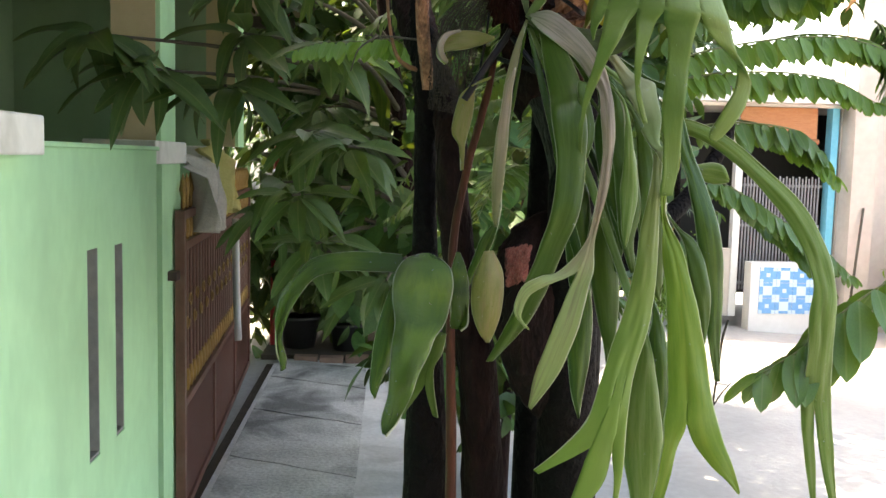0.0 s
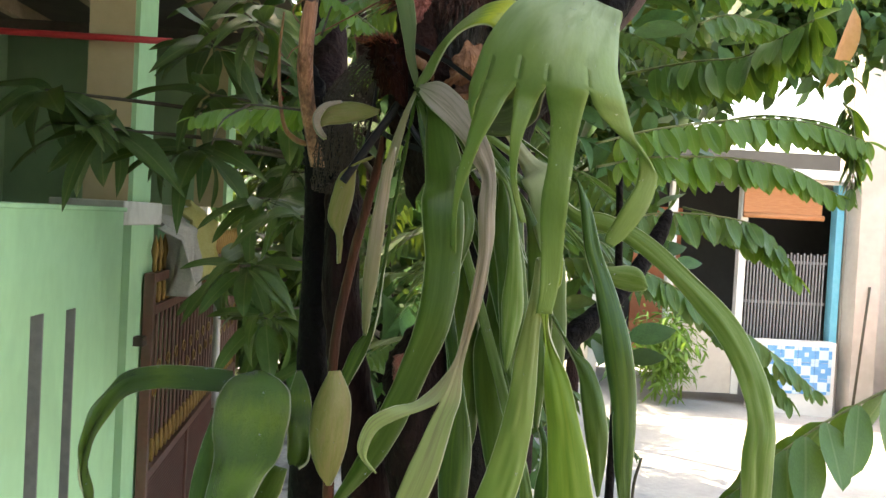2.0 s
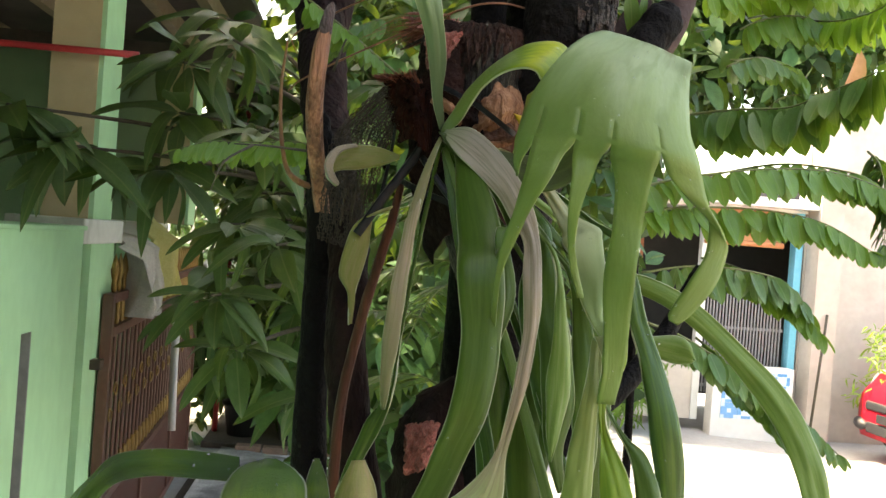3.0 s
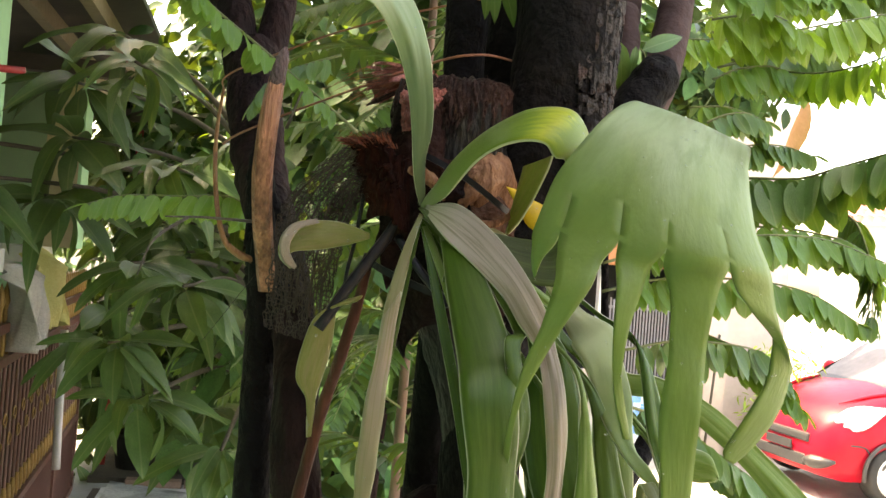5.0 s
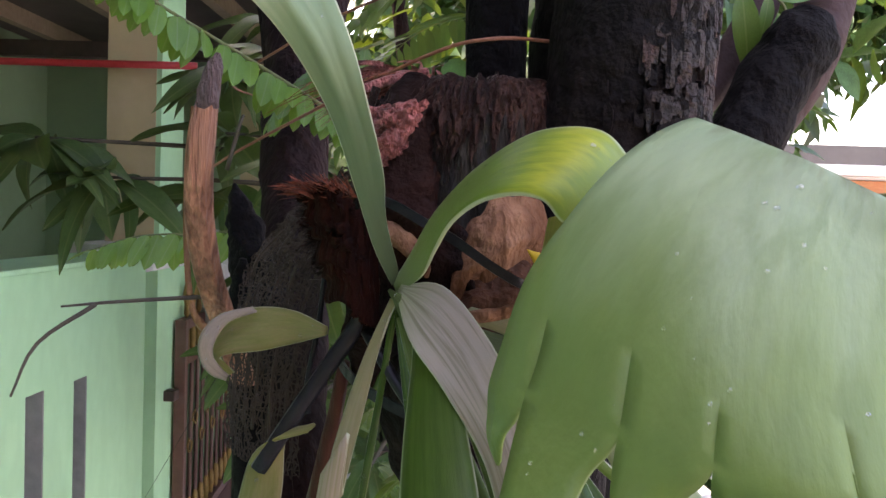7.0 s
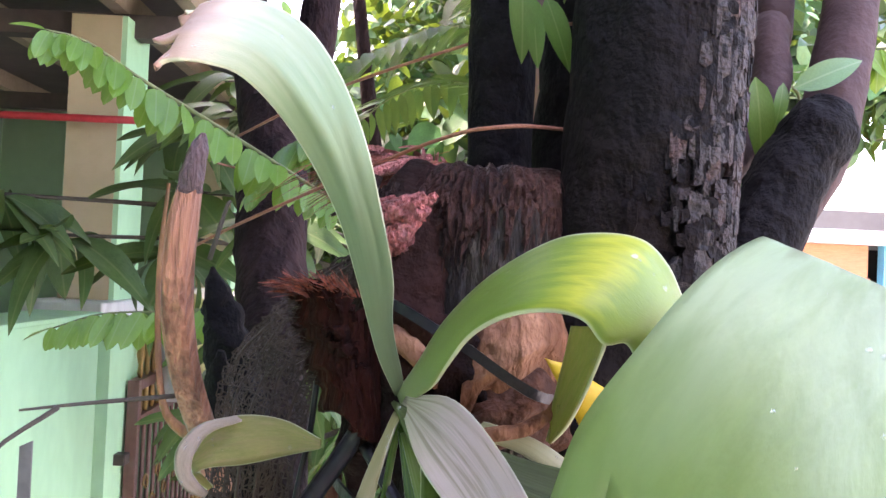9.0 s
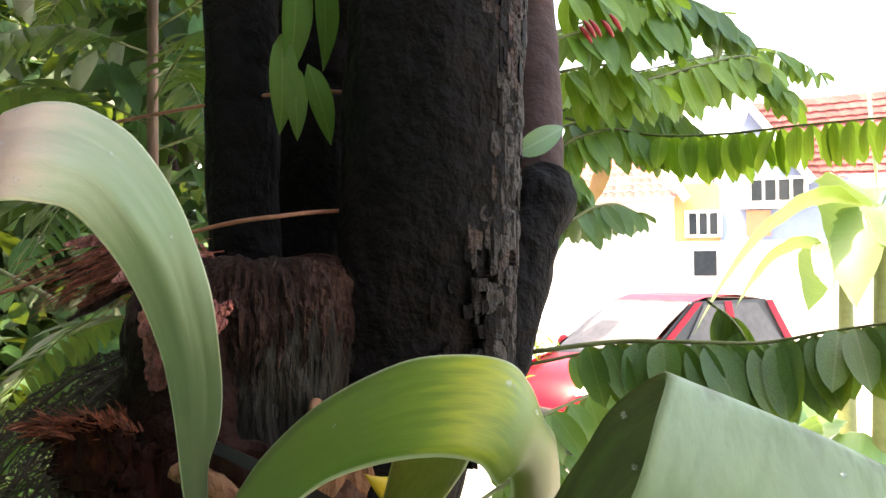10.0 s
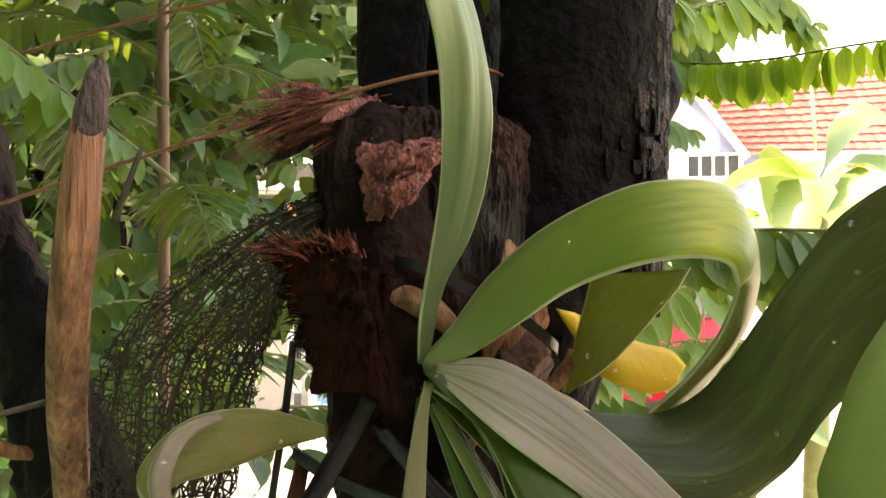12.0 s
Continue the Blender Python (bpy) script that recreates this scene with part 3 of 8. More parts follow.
for y0, y1, z0, z1 in ((2.811, 2.915, 0.44, 1.11), (3.095, 3.187, 0.44, 1.10)):
    block("slot_lining", X0 + 0.03, X0 + 0.05, y0 + 0.002, y1 - 0.002, z0 + 0.002, z1 - 0.002, M_CEMENT, wall, "raw grey cement slot back")
    block("slot_reveal", X0 + 0.052, X1 - 0.001, y1 - 0.008, y1 - 0.001, z0 + 0.013, z1 - 0.002, M_CEMENT, wall, "raw grey cement reveal")
    block("slot_sill", X0 + 0.052, X1 - 0.004, y0 + 0.002, y1 - 0.002, z0 + 0.001, z0 + 0.012, M_CEMENT, wall, "raw cement sill")
coping = block("trim", X0 - 0.012, X1 + 0.012, -3.0, 3.665, 1.4205, 1.436, M_WALL, None, bevel=0.004)
tagged(coping, "mint green coping along the wall top", "wall coping", kind="structure")

def gate_post(y0, y1, top, cap_x, cap_y0, cap_y1, dx=0.0):
    ob = new("wall_pillar")
    ob.location = (-0.94, (y0 + y1) / 2, G)
    tagged(ob, "green and cream porch pillar on a white plaster cap", "pillar", group="porch pillars", kind="structure")
    block("post", -1.06 + dx, -0.832 + dx, y0, y1, G, 1.365, M_WALL, ob, "mint green lower post")
    block("cap", -1.11 + dx, cap_x, cap_y0, cap_y1, 1.366, 1.462, M_CAP, ob, "white plaster cap", bevel=0.006)
    if top:
        block("shaft", -1.05, -0.868, y0 + 0.05, y1 - 0.02, 1.463, top, M_BEIGE, ob, "cream painted shaft")
        block("shaft_side", -0.8675, -0.848, y0 + 0.052, y1 - 0.02, 1.463, top, M_WALL, ob, "mint green painted side of the shaft")
    return ob
gate_post(3.88, 4.22, 2.5, -0.82, 3.73, 4.30)
gate_post(5.9, 6.2, 2.5, -1.02, 5.85, 6.25, -0.19)
near_post = new("wall_pillar")
near_post.location = (-0.9, 2.0, G)
tagged(near_post, "white plaster cap on a green wall pillar", "pillar", group="porch pillars", kind="structure")
block("post", -1.05, -0.79, 1.80, 2.2, G, 1.398, M_WALL, near_post)
block("cap", -1.12, -0.733, 1.7, 2.302, 1.399, 1.496, M_CAP, near_post, "white plaster cap", bevel=0.006)

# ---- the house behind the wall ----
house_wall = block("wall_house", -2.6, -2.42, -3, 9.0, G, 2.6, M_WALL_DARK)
tagged(house_wall, "house wall behind the porch, green darkened for shade", "wall", kind="structure")
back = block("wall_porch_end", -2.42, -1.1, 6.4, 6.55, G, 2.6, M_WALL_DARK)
tagged(back, "porch end wall, green darkened for shade", "wall", kind="structure")
porch_floor = block("floor", -2.42, -1.0, -3, 6.4, G - 0.03, G + 0.02, M_CEMENT)
tagged(porch_floor, "shaded cement porch floor", "floor", kind="structure")
roof = tagged(new("ceiling"), "dark porch roof boards carried by pale purlins", "roof", kind="structure")
roof.location = (-1.5, 3.5, 2.6)
block("boards", -2.7, -0.42, -3, 9.0, 2.62, 2.65, M_ROOF_IN, roof)
for x in (-0.62, -0.9, -1.5, -2.1):
    block("purlin", x - 0.028, x + 0.028, -3, 9.0, 2.53, 2.618, M_RAFTER, roof, "pale wooden purlin")
for y in (0.5, 2.3, 4.05, 5.8, 7.6):
    block("tie_beam", -2.42, -0.66, y - 0.04, y + 0.04, 2.44, 2.528, M_ROOF_IN, roof, "dark tie beam")
rail = tube("clothes_rail", [(-2.41, 3.80, 2.10, 0.014), (-1.5, 3.845, 2.105, 0.014), (-0.70, 3.865, 2.11, 0.014)], M_REDPAINT, steps=3)
tagged(rail, "thin red painted pipe rail across the porch", "rail")
pole = tube("red_pole", [(-0.86, 7.9, G, 0.022), (-0.84, 7.88, 1.2, 0.022), (-0.76, 7.8, 2.4, 0.022), (-0.74, 7.78, 2.6, 0.022)], M_REDPAINT, steps=2)
tagged(pole, "leaning red painted pole among the leaves", "pole")

# Added behind the camera, unseen: they block sky light on the fern's front.
wall_back = block("wall_south", -2.6, 2.8, -2.1, -1.92, G, 3.0, M_BEIGE)
tagged(wall_back, "unseen cream wall added behind to block sky light", "wall", kind="structure")
eave = block("eave", -2.6, 2.8, -1.92, -1.3, 2.68, 2.74, M_ROOF_IN)
tagged(eave, "unseen dark overhang added behind to block sky light", "roof", kind="structure")

# ---- the sliding gate ----
GA, GB = Vector((-0.80, 4.06, 0)), Vector((-0.965, 7.15, 0))
gate = new("sliding_gate")
gate.location = (GA.x, GA.y, G + 0.02)
gate.rotation_euler = (0, 0, math.atan2(GB.y - GA.y, GB.x - GA.x))
tagged(gate, "brown steel gate with gold spear tips and ribbed lower panel", "gate")
bpy.context.view_layer.update()
GL = (GB - GA).length
GM = Matrix.LocRotScale(gate.location, gate.rotation_euler, None)
def gpart(name, bm, material, label="", smooth=False):
    bm.transform(GM)
    return part(name, bm, material, gate, label, smooth)
for x0, x1, z0, z1, nm in ((0, 0.045, 0, 1.40, "stile"), (GL - 0.045, GL, 0, 1.40, "stile"), (0.045, GL - 0.045, 0.0, 0.04, "rail"),
                           (0.045, GL - 0.045, 0.50, 0.54, "rail"), (0.045, GL - 0.045, 1.22, 1.26, "rail"), (0.045, GL - 0.045, 1.36, 1.40, "rail"), (GL * 0.33, GL * 0.33 + 0.04, 0.04, 0.5, "stile"),
                           (GL * 0.66, GL * 0.66 + 0.04, 0.04, 0.5, "stile")):
    gpart(nm, box(bmesh.new(), x0, x1, -0.022, 0.022, z0, z1, 0.003), M_STEEL)
for i, (a, b) in enumerate(((0.05, GL * 0.33), (GL * 0.33 + 0.045, GL * 0.66), (GL * 0.66 + 0.045, GL - 0.05))):
    bm = bmesh.new()
    n = 26
    prof = []
    for k in range(n):
        z = 0.045 + 0.45 * k / n
        prof += [(0.004, z), (-0.010, z + 0.004), (-0.010, z + 0.011), (0.004, z + 0.015)]
    vs = [[bm.verts.new((x, y, z)) for y, z in prof] for x in (a, b)]
    for k in range(len(prof) - 1):
        bm.faces.new((vs[0][k], vs[1][k], vs[1][k + 1], vs[0][k + 1]))
    gpart("panel", bm, M_STEEL, "horizontally ribbed brown steel panel")
NB = 30
for i in range(NB):
    x = 0.045 + (GL - 0.09) * (i + 0.5) / NB
    v, f = [], []
    tall = 1.40
    for k, (z, r) in enumerate(((0.54, 0.009), (tall, 0.009))):
        for s in range(6):
            w = 2 * math.pi * s / 6
            v.append((x + r * math.cos(w), r * math.sin(w), z))
    f = [(s, (s + 1) % 6, 6 + (s + 1) % 6, 6 + s) for s in range(6)]
    bar = mesh_ob("bar", [GM @ Vector(p) for p in v], f, M_STEEL, gate)
    for z0, nm in ((0.545, "collar"), (1.258, "collar"), (1.40, "spear_tip")):
        prof = [(0, 0.006), (0.015, 0.012), (0.05, 0.010), (0.09, 0.018), (0.13, 0.011), (0.165, 0.001)] if nm == "spear_tip" else [(0, 0.009), (0.015, 0.012), (0.05, 0.015), (0.09, 0.012), (0.105, 0.009)]
        tv, tf = tube_data([(x, 0, z0 + a, r) for a, r in prof], 8, 1)
        mesh_ob(nm, [GM @ p for p in tv], tf, M_GOLD, bar, "gold painted casting")
for i in range(14):
    cx = 0.16 + i * (GL - 0.3) / 13.5
    for sg in (1, -1):
        pts = []
        for k in range(12):
            w = k / 11 * 1.9 * math.pi
            r = 0.045 * (1 - 0.75 * k / 11)
            pts.append((cx + sg * (0.045 - r * math.cos(w)), -0.016, 0.93 + sg * (0.01 + r * math.sin(w) + 0.03), 0.004))
        tv, tf = tube_data(pts, 6, 2)
        mesh_ob("scroll", [GM @ p for p in tv], tf, M_GOLD, gate, "small gold scroll ornament")
hinge = block("gate_latch", -0.87, -0.79, 3.97, 4.03, 0.86, 0.90, M_IRON, None, bevel=0.004)
tagged(hinge, "dark iron latch bracket on the pillar", "latch")


def cloth(name, x, y, z, wide, drop, material, label, seed):
    """A rag folded over a rail: a hanging sheet with gathered folds."""
    v, uv, f = [], [], []
    nu, nv = 26, 18
    for j in range(nv + 1):
        s = j / nv
        for i in range(nu + 1):
            u = i / nu - 0.5
            fold = (0.055 * math.sin(u * 15 + seed + 2 * s) + 0.022 * math.sin(u * 38 + seed)) * (0.6 + 0.6 * s) + 0.012 * noise.noise((u * 5, s * 3, seed))
            top = 0.03 * math.sin(u * 9 + seed * 2)
            edge = 0.06 * noise.noise((u * 4 + seed, 3, 0))
            bend = 0.035 * math.cos(min(1, s * 6) * math.pi)
            v.append((x + 0.075 + fold - (0.05 + bend if s < 0.16 else 0.0), y + u * wide * (1 - 0.3 * s + 0.1 * math.sin(s * 4 + seed)), z + top - s * (drop + edge)))
    for j in range(nv):
        for i in range(nu):
            a = j * (nu + 1) + i
            f.append((a, a + 1, a + nu + 2, a + nu + 1))
    ob = mesh_ob(name, v, f, material)
    m = ob.modifiers.new("thickness", "SOLIDIFY")
    m.thickness = 0.004
    return tagged(ob, label, "cloth")
cloth("rag", -0.83, 4.45, 1.38, 0.36, 0.32, M_CLOTH_GREY, "crumpled grey rag hung over the brown gate", 1.3)
cloth("rag", -0.85, 5.0, 1.46, 0.50, 0.34, M_CLOTH_YELLOW, "faded yellow cloth hung over the brown gate", 4.1)
pipe = tube("plastic_pipe", [(-0.78, 5.55, 0.28, 0.022), (-0.80, 5.6, 0.6, 0.022), (-0.815, 5.65, 1.02, 0.022)], M_PIPE, steps=2)
tagged(pipe, "white plastic pipe leaning on the gate", "pipe")

# ---- the house across the street ----
FY = 10.0
opp = new("street_house")
opp.location = (4.0, FY, G)
tagged(opp, "white street house with a shaded porch, orange blind and blue posts", "house")
block("porch_back", 2.4, 6.29, FY + 1.8, FY + 1.9, G, 2.6, M_DARKROOM, opp, "porch wall coloured near black for its shade")
block("porch_side", 2.4, 2.5, FY, FY + 1.8, G, 2.6, M_WHITE, opp, "white side wall")
block("porch_roof", 2.2, 5.4, FY - 0.35, FY + 1.95, 2.12, 2.22, M_WHITE, opp, "white porch roof slab")
# Added roof and side wall keep daylight out of the porch.
block("porch_roof", 5.401, 6.29, FY + 0.11, FY + 1.95, 2.12, 2.22, M_WHITE, opp, "white porch roof slab")
block("porch_side", 6.19, 6.288, FY + 0.101, FY + 1.799, G, 2.119, M_WHITE, opp, "white side wall")
block("wall", 5.15, 6.3, FY - 0.1, FY + 0.1, G - 0.2, 3.6, M_PINKWALL, opp, "weathered pale plaster wall")
block("pillar", 5.16, 5.42, FY - 0.4, FY - 0.12, G - 0.2, 4.2, M_PINKWALL, opp, "weathered pale plaster pillar")
block("post", 5.04, 5.12, FY - 0.12, FY + 0.02, G, 2.12, M_BLUE, opp, "sky blue painted post")
block("post", 3.98, 4.06, FY - 0.1, FY, G, 2.12, M_WHITE, opp, "white painted post")
block("post", 3.2, 3.28, FY - 0.1, FY, G, 2.12, M_WHITE, opp, "white painted post")
block("beam", 2.4, 5.15, FY - 0.12, FY, 2.085, 2.118, M_WHITE, opp, "white beam")
blind = block("blind", 3.99, 4.86, FY - 0.124, FY - 0.12, 1.72, 2.08, M_BLIND, opp, "orange bamboo roller blind")
for k in range(16):
    z = 1.72 + 0.022 * k
    block("slat", 3.99, 4.86, FY - 0.14, FY - 0.125, z, z + 0.019, M_BLIND, blind)
tube("blind_roll", [(3.99, FY - 0.14, 1.71, 0.03), (4.5, FY - 0.14, 1.71, 0.03), (4.88, FY - 0.14, 1.71, 0.03)], M_BLIND, opp, steps=1)
block("low_wall", 3.28, 3.98, FY - 0.08, FY + 0.02, G, 0.5, M_PINKWALL, opp, "pale weathered low wall")
for i in range(24):
    x = 4.10 + 0.037 * i
    block("gate_bar", x, x + 0.014, FY - 0.06, FY - 0.045, G + 0.3, 1.30 + 0.02 * (i % 2), M_GALV, opp)
for z in (0.1, 0.75, 1.2):
    block("gate_rail", 4.08, 5.0, FY - 0.045, FY - 0.03, z, z + 0.03, M_GALV, opp)
block("tile_step", 4.13, 5.03, FY - 0.32, FY - 0.13, G - 0.2, 0.37, M_WHITE, opp, "white parapet faced with blue tiles")
for i in range(4):
    for j in range(3):
        x, z = 4.23 + 0.19 * i, G + 0.07 + 0.172 * j
        tile = block("tile", x, x + 0.186, FY - 0.328, FY - 0.321, z, z + 0.168, M_BLUETILE, opp, "blue patterned glazed tile")
        w = 0.052 if (i + j) % 2 else 0.022
        block("tile_star", x + 0.093 - w, x + 0.093 + w, FY - 0.333, FY - 0.329, z + 0.084 - w, z + 0.084 + w, M_PALETILE, tile)
        for dx, dz in ((0.0, 0.0), (0.146, 0.0), (0.0, 0.128), (0.146, 0.128)):
            block("tile_star", x + dx, x + dx + 0.04, FY - 0.332, FY - 0.329, z + dz, z + dz + 0.04, M_PALETILE, tile)
side_door = block("door_1", 3.30, 3.92, FY + 1.76, FY + 1.798, G, 1.8, M_BRICKRED, None)
tagged(side_door, "reddish wooden door inside the shaded porch", "door", kind="structure")
stick = tube("broom_stick", [(5.05, FY - 0.7, G, 0.014), (5.3, FY - 0.42, 1.0, 0.014)], M_TWIG, steps=1)
tagged(stick, "thin dark broom stick leaning on the pillar", "broom")

# neighbouring plastered wall that closes the street to the left
nb = block("wall_north", -6.0, 2.3, 13.5, 13.7, G, 2.0, M_PINKWALL)
tagged(nb, "weathered plaster wall behind the trees", "wall", kind="structure")

# ---- far house with red roofs ----
far = new("far_house")
FM = Matrix.Translation((0.14 + 16 * math.sin(radians(47.3)), 0.69 + 16 * math.cos(radians(47.3)), 0)) @ Matrix.Rotation(radians(-47.3), 4, "Z")
far.location = FM @ Vector((0, 0, G - 0.2))
tagged(far, "white, orange and pale blue house with red tiled roofs", "house")
def fblock(name, x0, x1, y0, y1, z0, z1, material, parent=far, label=""):
    return block(name, x0, x1, y0, y1, z0, z1, material, parent, label, m=FM)
fblock("wall", -3.4, 4.6, 0.0, 0.2, G - 0.2, 2.0, M_WHITE, far, "white lower house wall")
fblock("wall", -1.15, -0.4, 0.05, 0.25, 2.001, 3.0, M_ORANGE, far, "orange upper wall")
fblock("wall", -0.399, 4.6, 0.02, 0.22, 2.001, 3.05, M_BLUEWALL, far, "pale blue upper wall")
fblock("wall", -3.4, -1.151, 0.06, 0.26, 2.001, 2.75, M_WHITE, far, "white upper wall")
fblock("panel", 0.02, 0.40, -0.03, 0.018, 2.08, 2.50, M_BRICKRED, far, "red painted panel")
fblock("sill", -0.1, 1.0, -0.12, 0.018, 2.53, 2.60, M_WHITE, far, "white concrete sill")
def fwindow(x, z, n, w, h, y):
    wf = fblock("window", x - 0.05, x + n * w + 0.05, y - 0.06, y - 0.002, z - 0.05, z + h + 0.05, M_WHITE, far, "white framed window")
    for i in range(n):
        fblock("pane", x + i * w + 0.025, x + (i + 1) * w - 0.025, y - 0.075, y - 0.062, z, z + h, M_GLASS, wf)
fwindow(0.08, 2.66, 4, 0.215, 0.34, 0.02)
fwindow(1.45, 2.15, 3, 0.2, 0.38, 0.02)
fwindow(-0.93, 2.12, 3, 0.17, 0.36, 0.05)
fwindow(-0.86, 1.42, 1, 0.42, 0.42, 0.0)
def roof_slope(a, b, c, d, nu, nv, parent):
    """Rows of curved tiles between four corners (eaves a-b, ridge d-c), joined in one mesh."""
    a, b, c, d = (np.array(p, float) for p in (a, b, c, d))
    nrm = np.cross(b - a, d - a)
    nrm /= np.linalg.norm(nrm)
    if nrm[2] < 0:
        nrm = -nrm
    v, f = [], []
    for j in range(nv):
        for i in range(nu):
            base = len(v)
            for t in (j / nv, (j + 1.12) / nv):
                for k in range(4):
                    s = (i + k / 3) / nu
                    p = (a + (b - a) * s) * (1 - t) + (d + (c - d) * s) * t
                    lift = 0.03 * math.sin(math.pi * k / 3) + (0.03 if t == j / nv else 0.0)
                    v.append(tuple(FM @ Vector(p + nrm * lift)))
            for k in range(3):
                f.append((base + k, base + k + 1, base + 5 + k, base + 4 + k))
    ob = mesh_ob("roof_tiles", v, f, M_TILE, parent, "weathered red clay roof tiles")
    ob["kind"] = "stuff"
    return ob
roof_slope((1.06, -0.15, 2.98), (4.8, 1.4, 2.98), (4.8, 4.6, 5.2), (0.12, -0.15, 4.24), 18, 12, far)
roof_slope((-3.6, -0.3, 2.72), (-0.95, -0.3, 2.72), (-1.45, 2.2, 4.0), (-3.6, 2.2, 4.0), 16, 9, far)
roof_slope((0.12, -0.1, 4.3), (-0.5, 0.4, 3.0), (-0.4, 5.0, 3.2), (0.6, 5.0, 4.6), 8, 10, far)
def fquad(name, pts, thick, material, label):
    bm = bmesh.new()
    lo = [bm.verts.new(FM @ Vector(p)) for p in pts]
    hi = [bm.verts.new(FM @ Vector((p[0], p[1] + thick, p[2]))) for p in pts]
    bm.faces.new(lo)
    bm.faces.new(hi[::-1])
    for i in range(len(pts)):
        j = (i + 1) % len(pts)
        bm.faces.new((lo[i], hi[i], hi[j], lo[j]))
    bmesh.ops.recalc_face_normals(bm, faces=bm.faces)
    return part(name, bm, material, far, label)
fquad("gable_board", [(0.10, -0.25, 4.30), (1.10, -0.25, 2.98), (1.00, -0.25, 2.90), (0.10, -0.25, 4.10)], 0.08, M_WHITE, "white gable board")
fquad("gable_board", [(0.09, -0.24, 4.36), (-0.48, -0.24, 3.0), (-0.40, -0.24, 2.9), (0.09, -0.24, 4.16)], 0.08, M_WHITE, "white gable board")
fquad("gable_board", [(-1.5, -0.36, 3.75), (-0.86, -0.36, 2.74), (-0.98, -0.36, 2.66), (-1.56, -0.36, 3.55)], 0.08, M_WHITE, "white gable board")
fquad("gable", [(-0.39, 0.03, 3.052), (1.15, 0.03, 3.052), (0.10, 0.03, 4.2)], 0.15, M_BLUEWALL, "pale blue gable")

# ---- the red car ----
def car():
    ob = new("red_car")
    P = Matrix.Translation((5.52, 8.62, G - 0.15)) @ Matrix.Rotation(radians(3), 4, "Z") @ Matrix.Scale(0.93, 4)
    ob.location = P.translation
    tagged(ob, "parked glossy red hatchback with silver wheels", "car")
    L, W = 3.95, 1.68
    # lengthwise outline: x from the nose, height of belt, of roof, half width
    xs = [0.0, 0.05, 0.25, 0.6, 1.0, 1.25, 1.7, 2.2, 2.8, 3.3, 3.7, 3.92, 3.95]
    lo = [0.34, 0.24, 0.20, 0.20, 0.20, 0.20, 0.20, 0.20, 0.20, 0.22, 0.26, 0.34, 0.42]
    hi = [0.58, 0.72, 0.84, 0.93, 0.99, 1.02, 1.04, 1.05, 1.06, 1.07, 1.06, 1.00, 0.9]
    hw = [0.50, 0.66, 0.77, 0.82, 0.84, 0.84, 0.84, 0.84, 0.84, 0.83, 0.80, 0.74, 0.66]
    v, f = [], []
    for x, a, b, w in zip(xs, lo, hi, hw):
        for s, h in ((-0.9, 0), (-1, 0.25), (-1.0, 0.6), (-0.95, 0.9), (-0.80, 1.0), (0, 1.03), (0.80, 1.0), (0.95, 0.9), (1.0, 0.6), (1, 0.25), (0.9, 0)):
            v.append(P @ Vector((x, s * w, a + (b - a) * h)))
    n = 11
    for i in range(len(xs) - 1):
        for k in range(n):
            k2 = (k + 1) % n
            f.append((i * n + k, (i + 1) * n + k, (i + 1) * n + k2, i * n + k2))
    f += [tuple(range(n)), tuple((len(xs) - 1) * n + k for k in range(n - 1, -1, -1))]
    body = mesh_ob("body", v, f, M_CARRED, ob, "glossy red body")
    # cabin: glass, with red pillars and roof
    def cab(name, rows, material, label):
        cv, cf = [], []
        for x, z, w in rows:
            cv += [P @ Vector((x, -w, z)), P @ Vector((x, w, z))]
        for i in range(0, len(cv) - 2, 2):
            cf.append((i, i + 1, i + 3, i + 2))
        return mesh_ob(name, cv, cf, material, ob, label, smooth=False)
    for s in (-1, 1):
        for nm, x0, x1, x2, x3 in (("side_window", 1.62, 2.12, 2.48, 2.42), ("side_window", 2.50, 2.56, 3.20, 3.05)):
            q = [P @ Vector(p) for p in ((x0, s * 0.80, 1.05), (x3 if nm == "x" else (2.42 if x0 < 2 else 3.38), s * 0.80, 1.06), (x2 if x0 < 2 else x3, s * 0.665, 1.43), (x1, s * 0.665, 1.43))]
            mesh_ob(nm, [p + P.to_3x3() @ Vector((0, s * 0.022, 0)) for p in q], [(0, 1, 2, 3)], M_CARGLASS, ob, "dark side window", smooth=False)
        for x0, x1 in ((1.12, 1.96), (2.44, 2.46), (3.45, 3.22)):
            q = [(x0, s * 0.81, 1.03), (x0 + 0.14, s * 0.81, 1.03), (x1 + 0.12, s * 0.67, 1.45), (x1, s * 0.67, 1.45)]
            mesh_ob("roof_pillar", [P @ Vector(p) + P.to_3x3() @ Vector((0, s * 0.026, 0)) for p in q], [(0, 1, 2, 3)], M_CARRED, ob, smooth=False)
        q = [(1.0, s * 0.82, 1.0), (3.6, s * 0.80, 1.02), (3.25, s * 0.66, 1.46), (1.95, s * 0.66, 1.46)]
        mesh_ob("cabin_side", [P @ Vector(p) for p in q], [(0, 1, 2, 3)], M_PLASTIC, ob, smooth=False)
    cab("windscreen", [(1.02, 1.01, 0.74), (1.5, 1.27, 0.70), (1.95, 1.46, 0.64)], M_CARGLASS, "dark curved windscreen")
    cab("rear_window", [(3.22, 1.46, 0.62), (3.6, 1.2, 0.68), (3.75, 1.05, 0.7)], M_CARGLASS, "dark rear window")
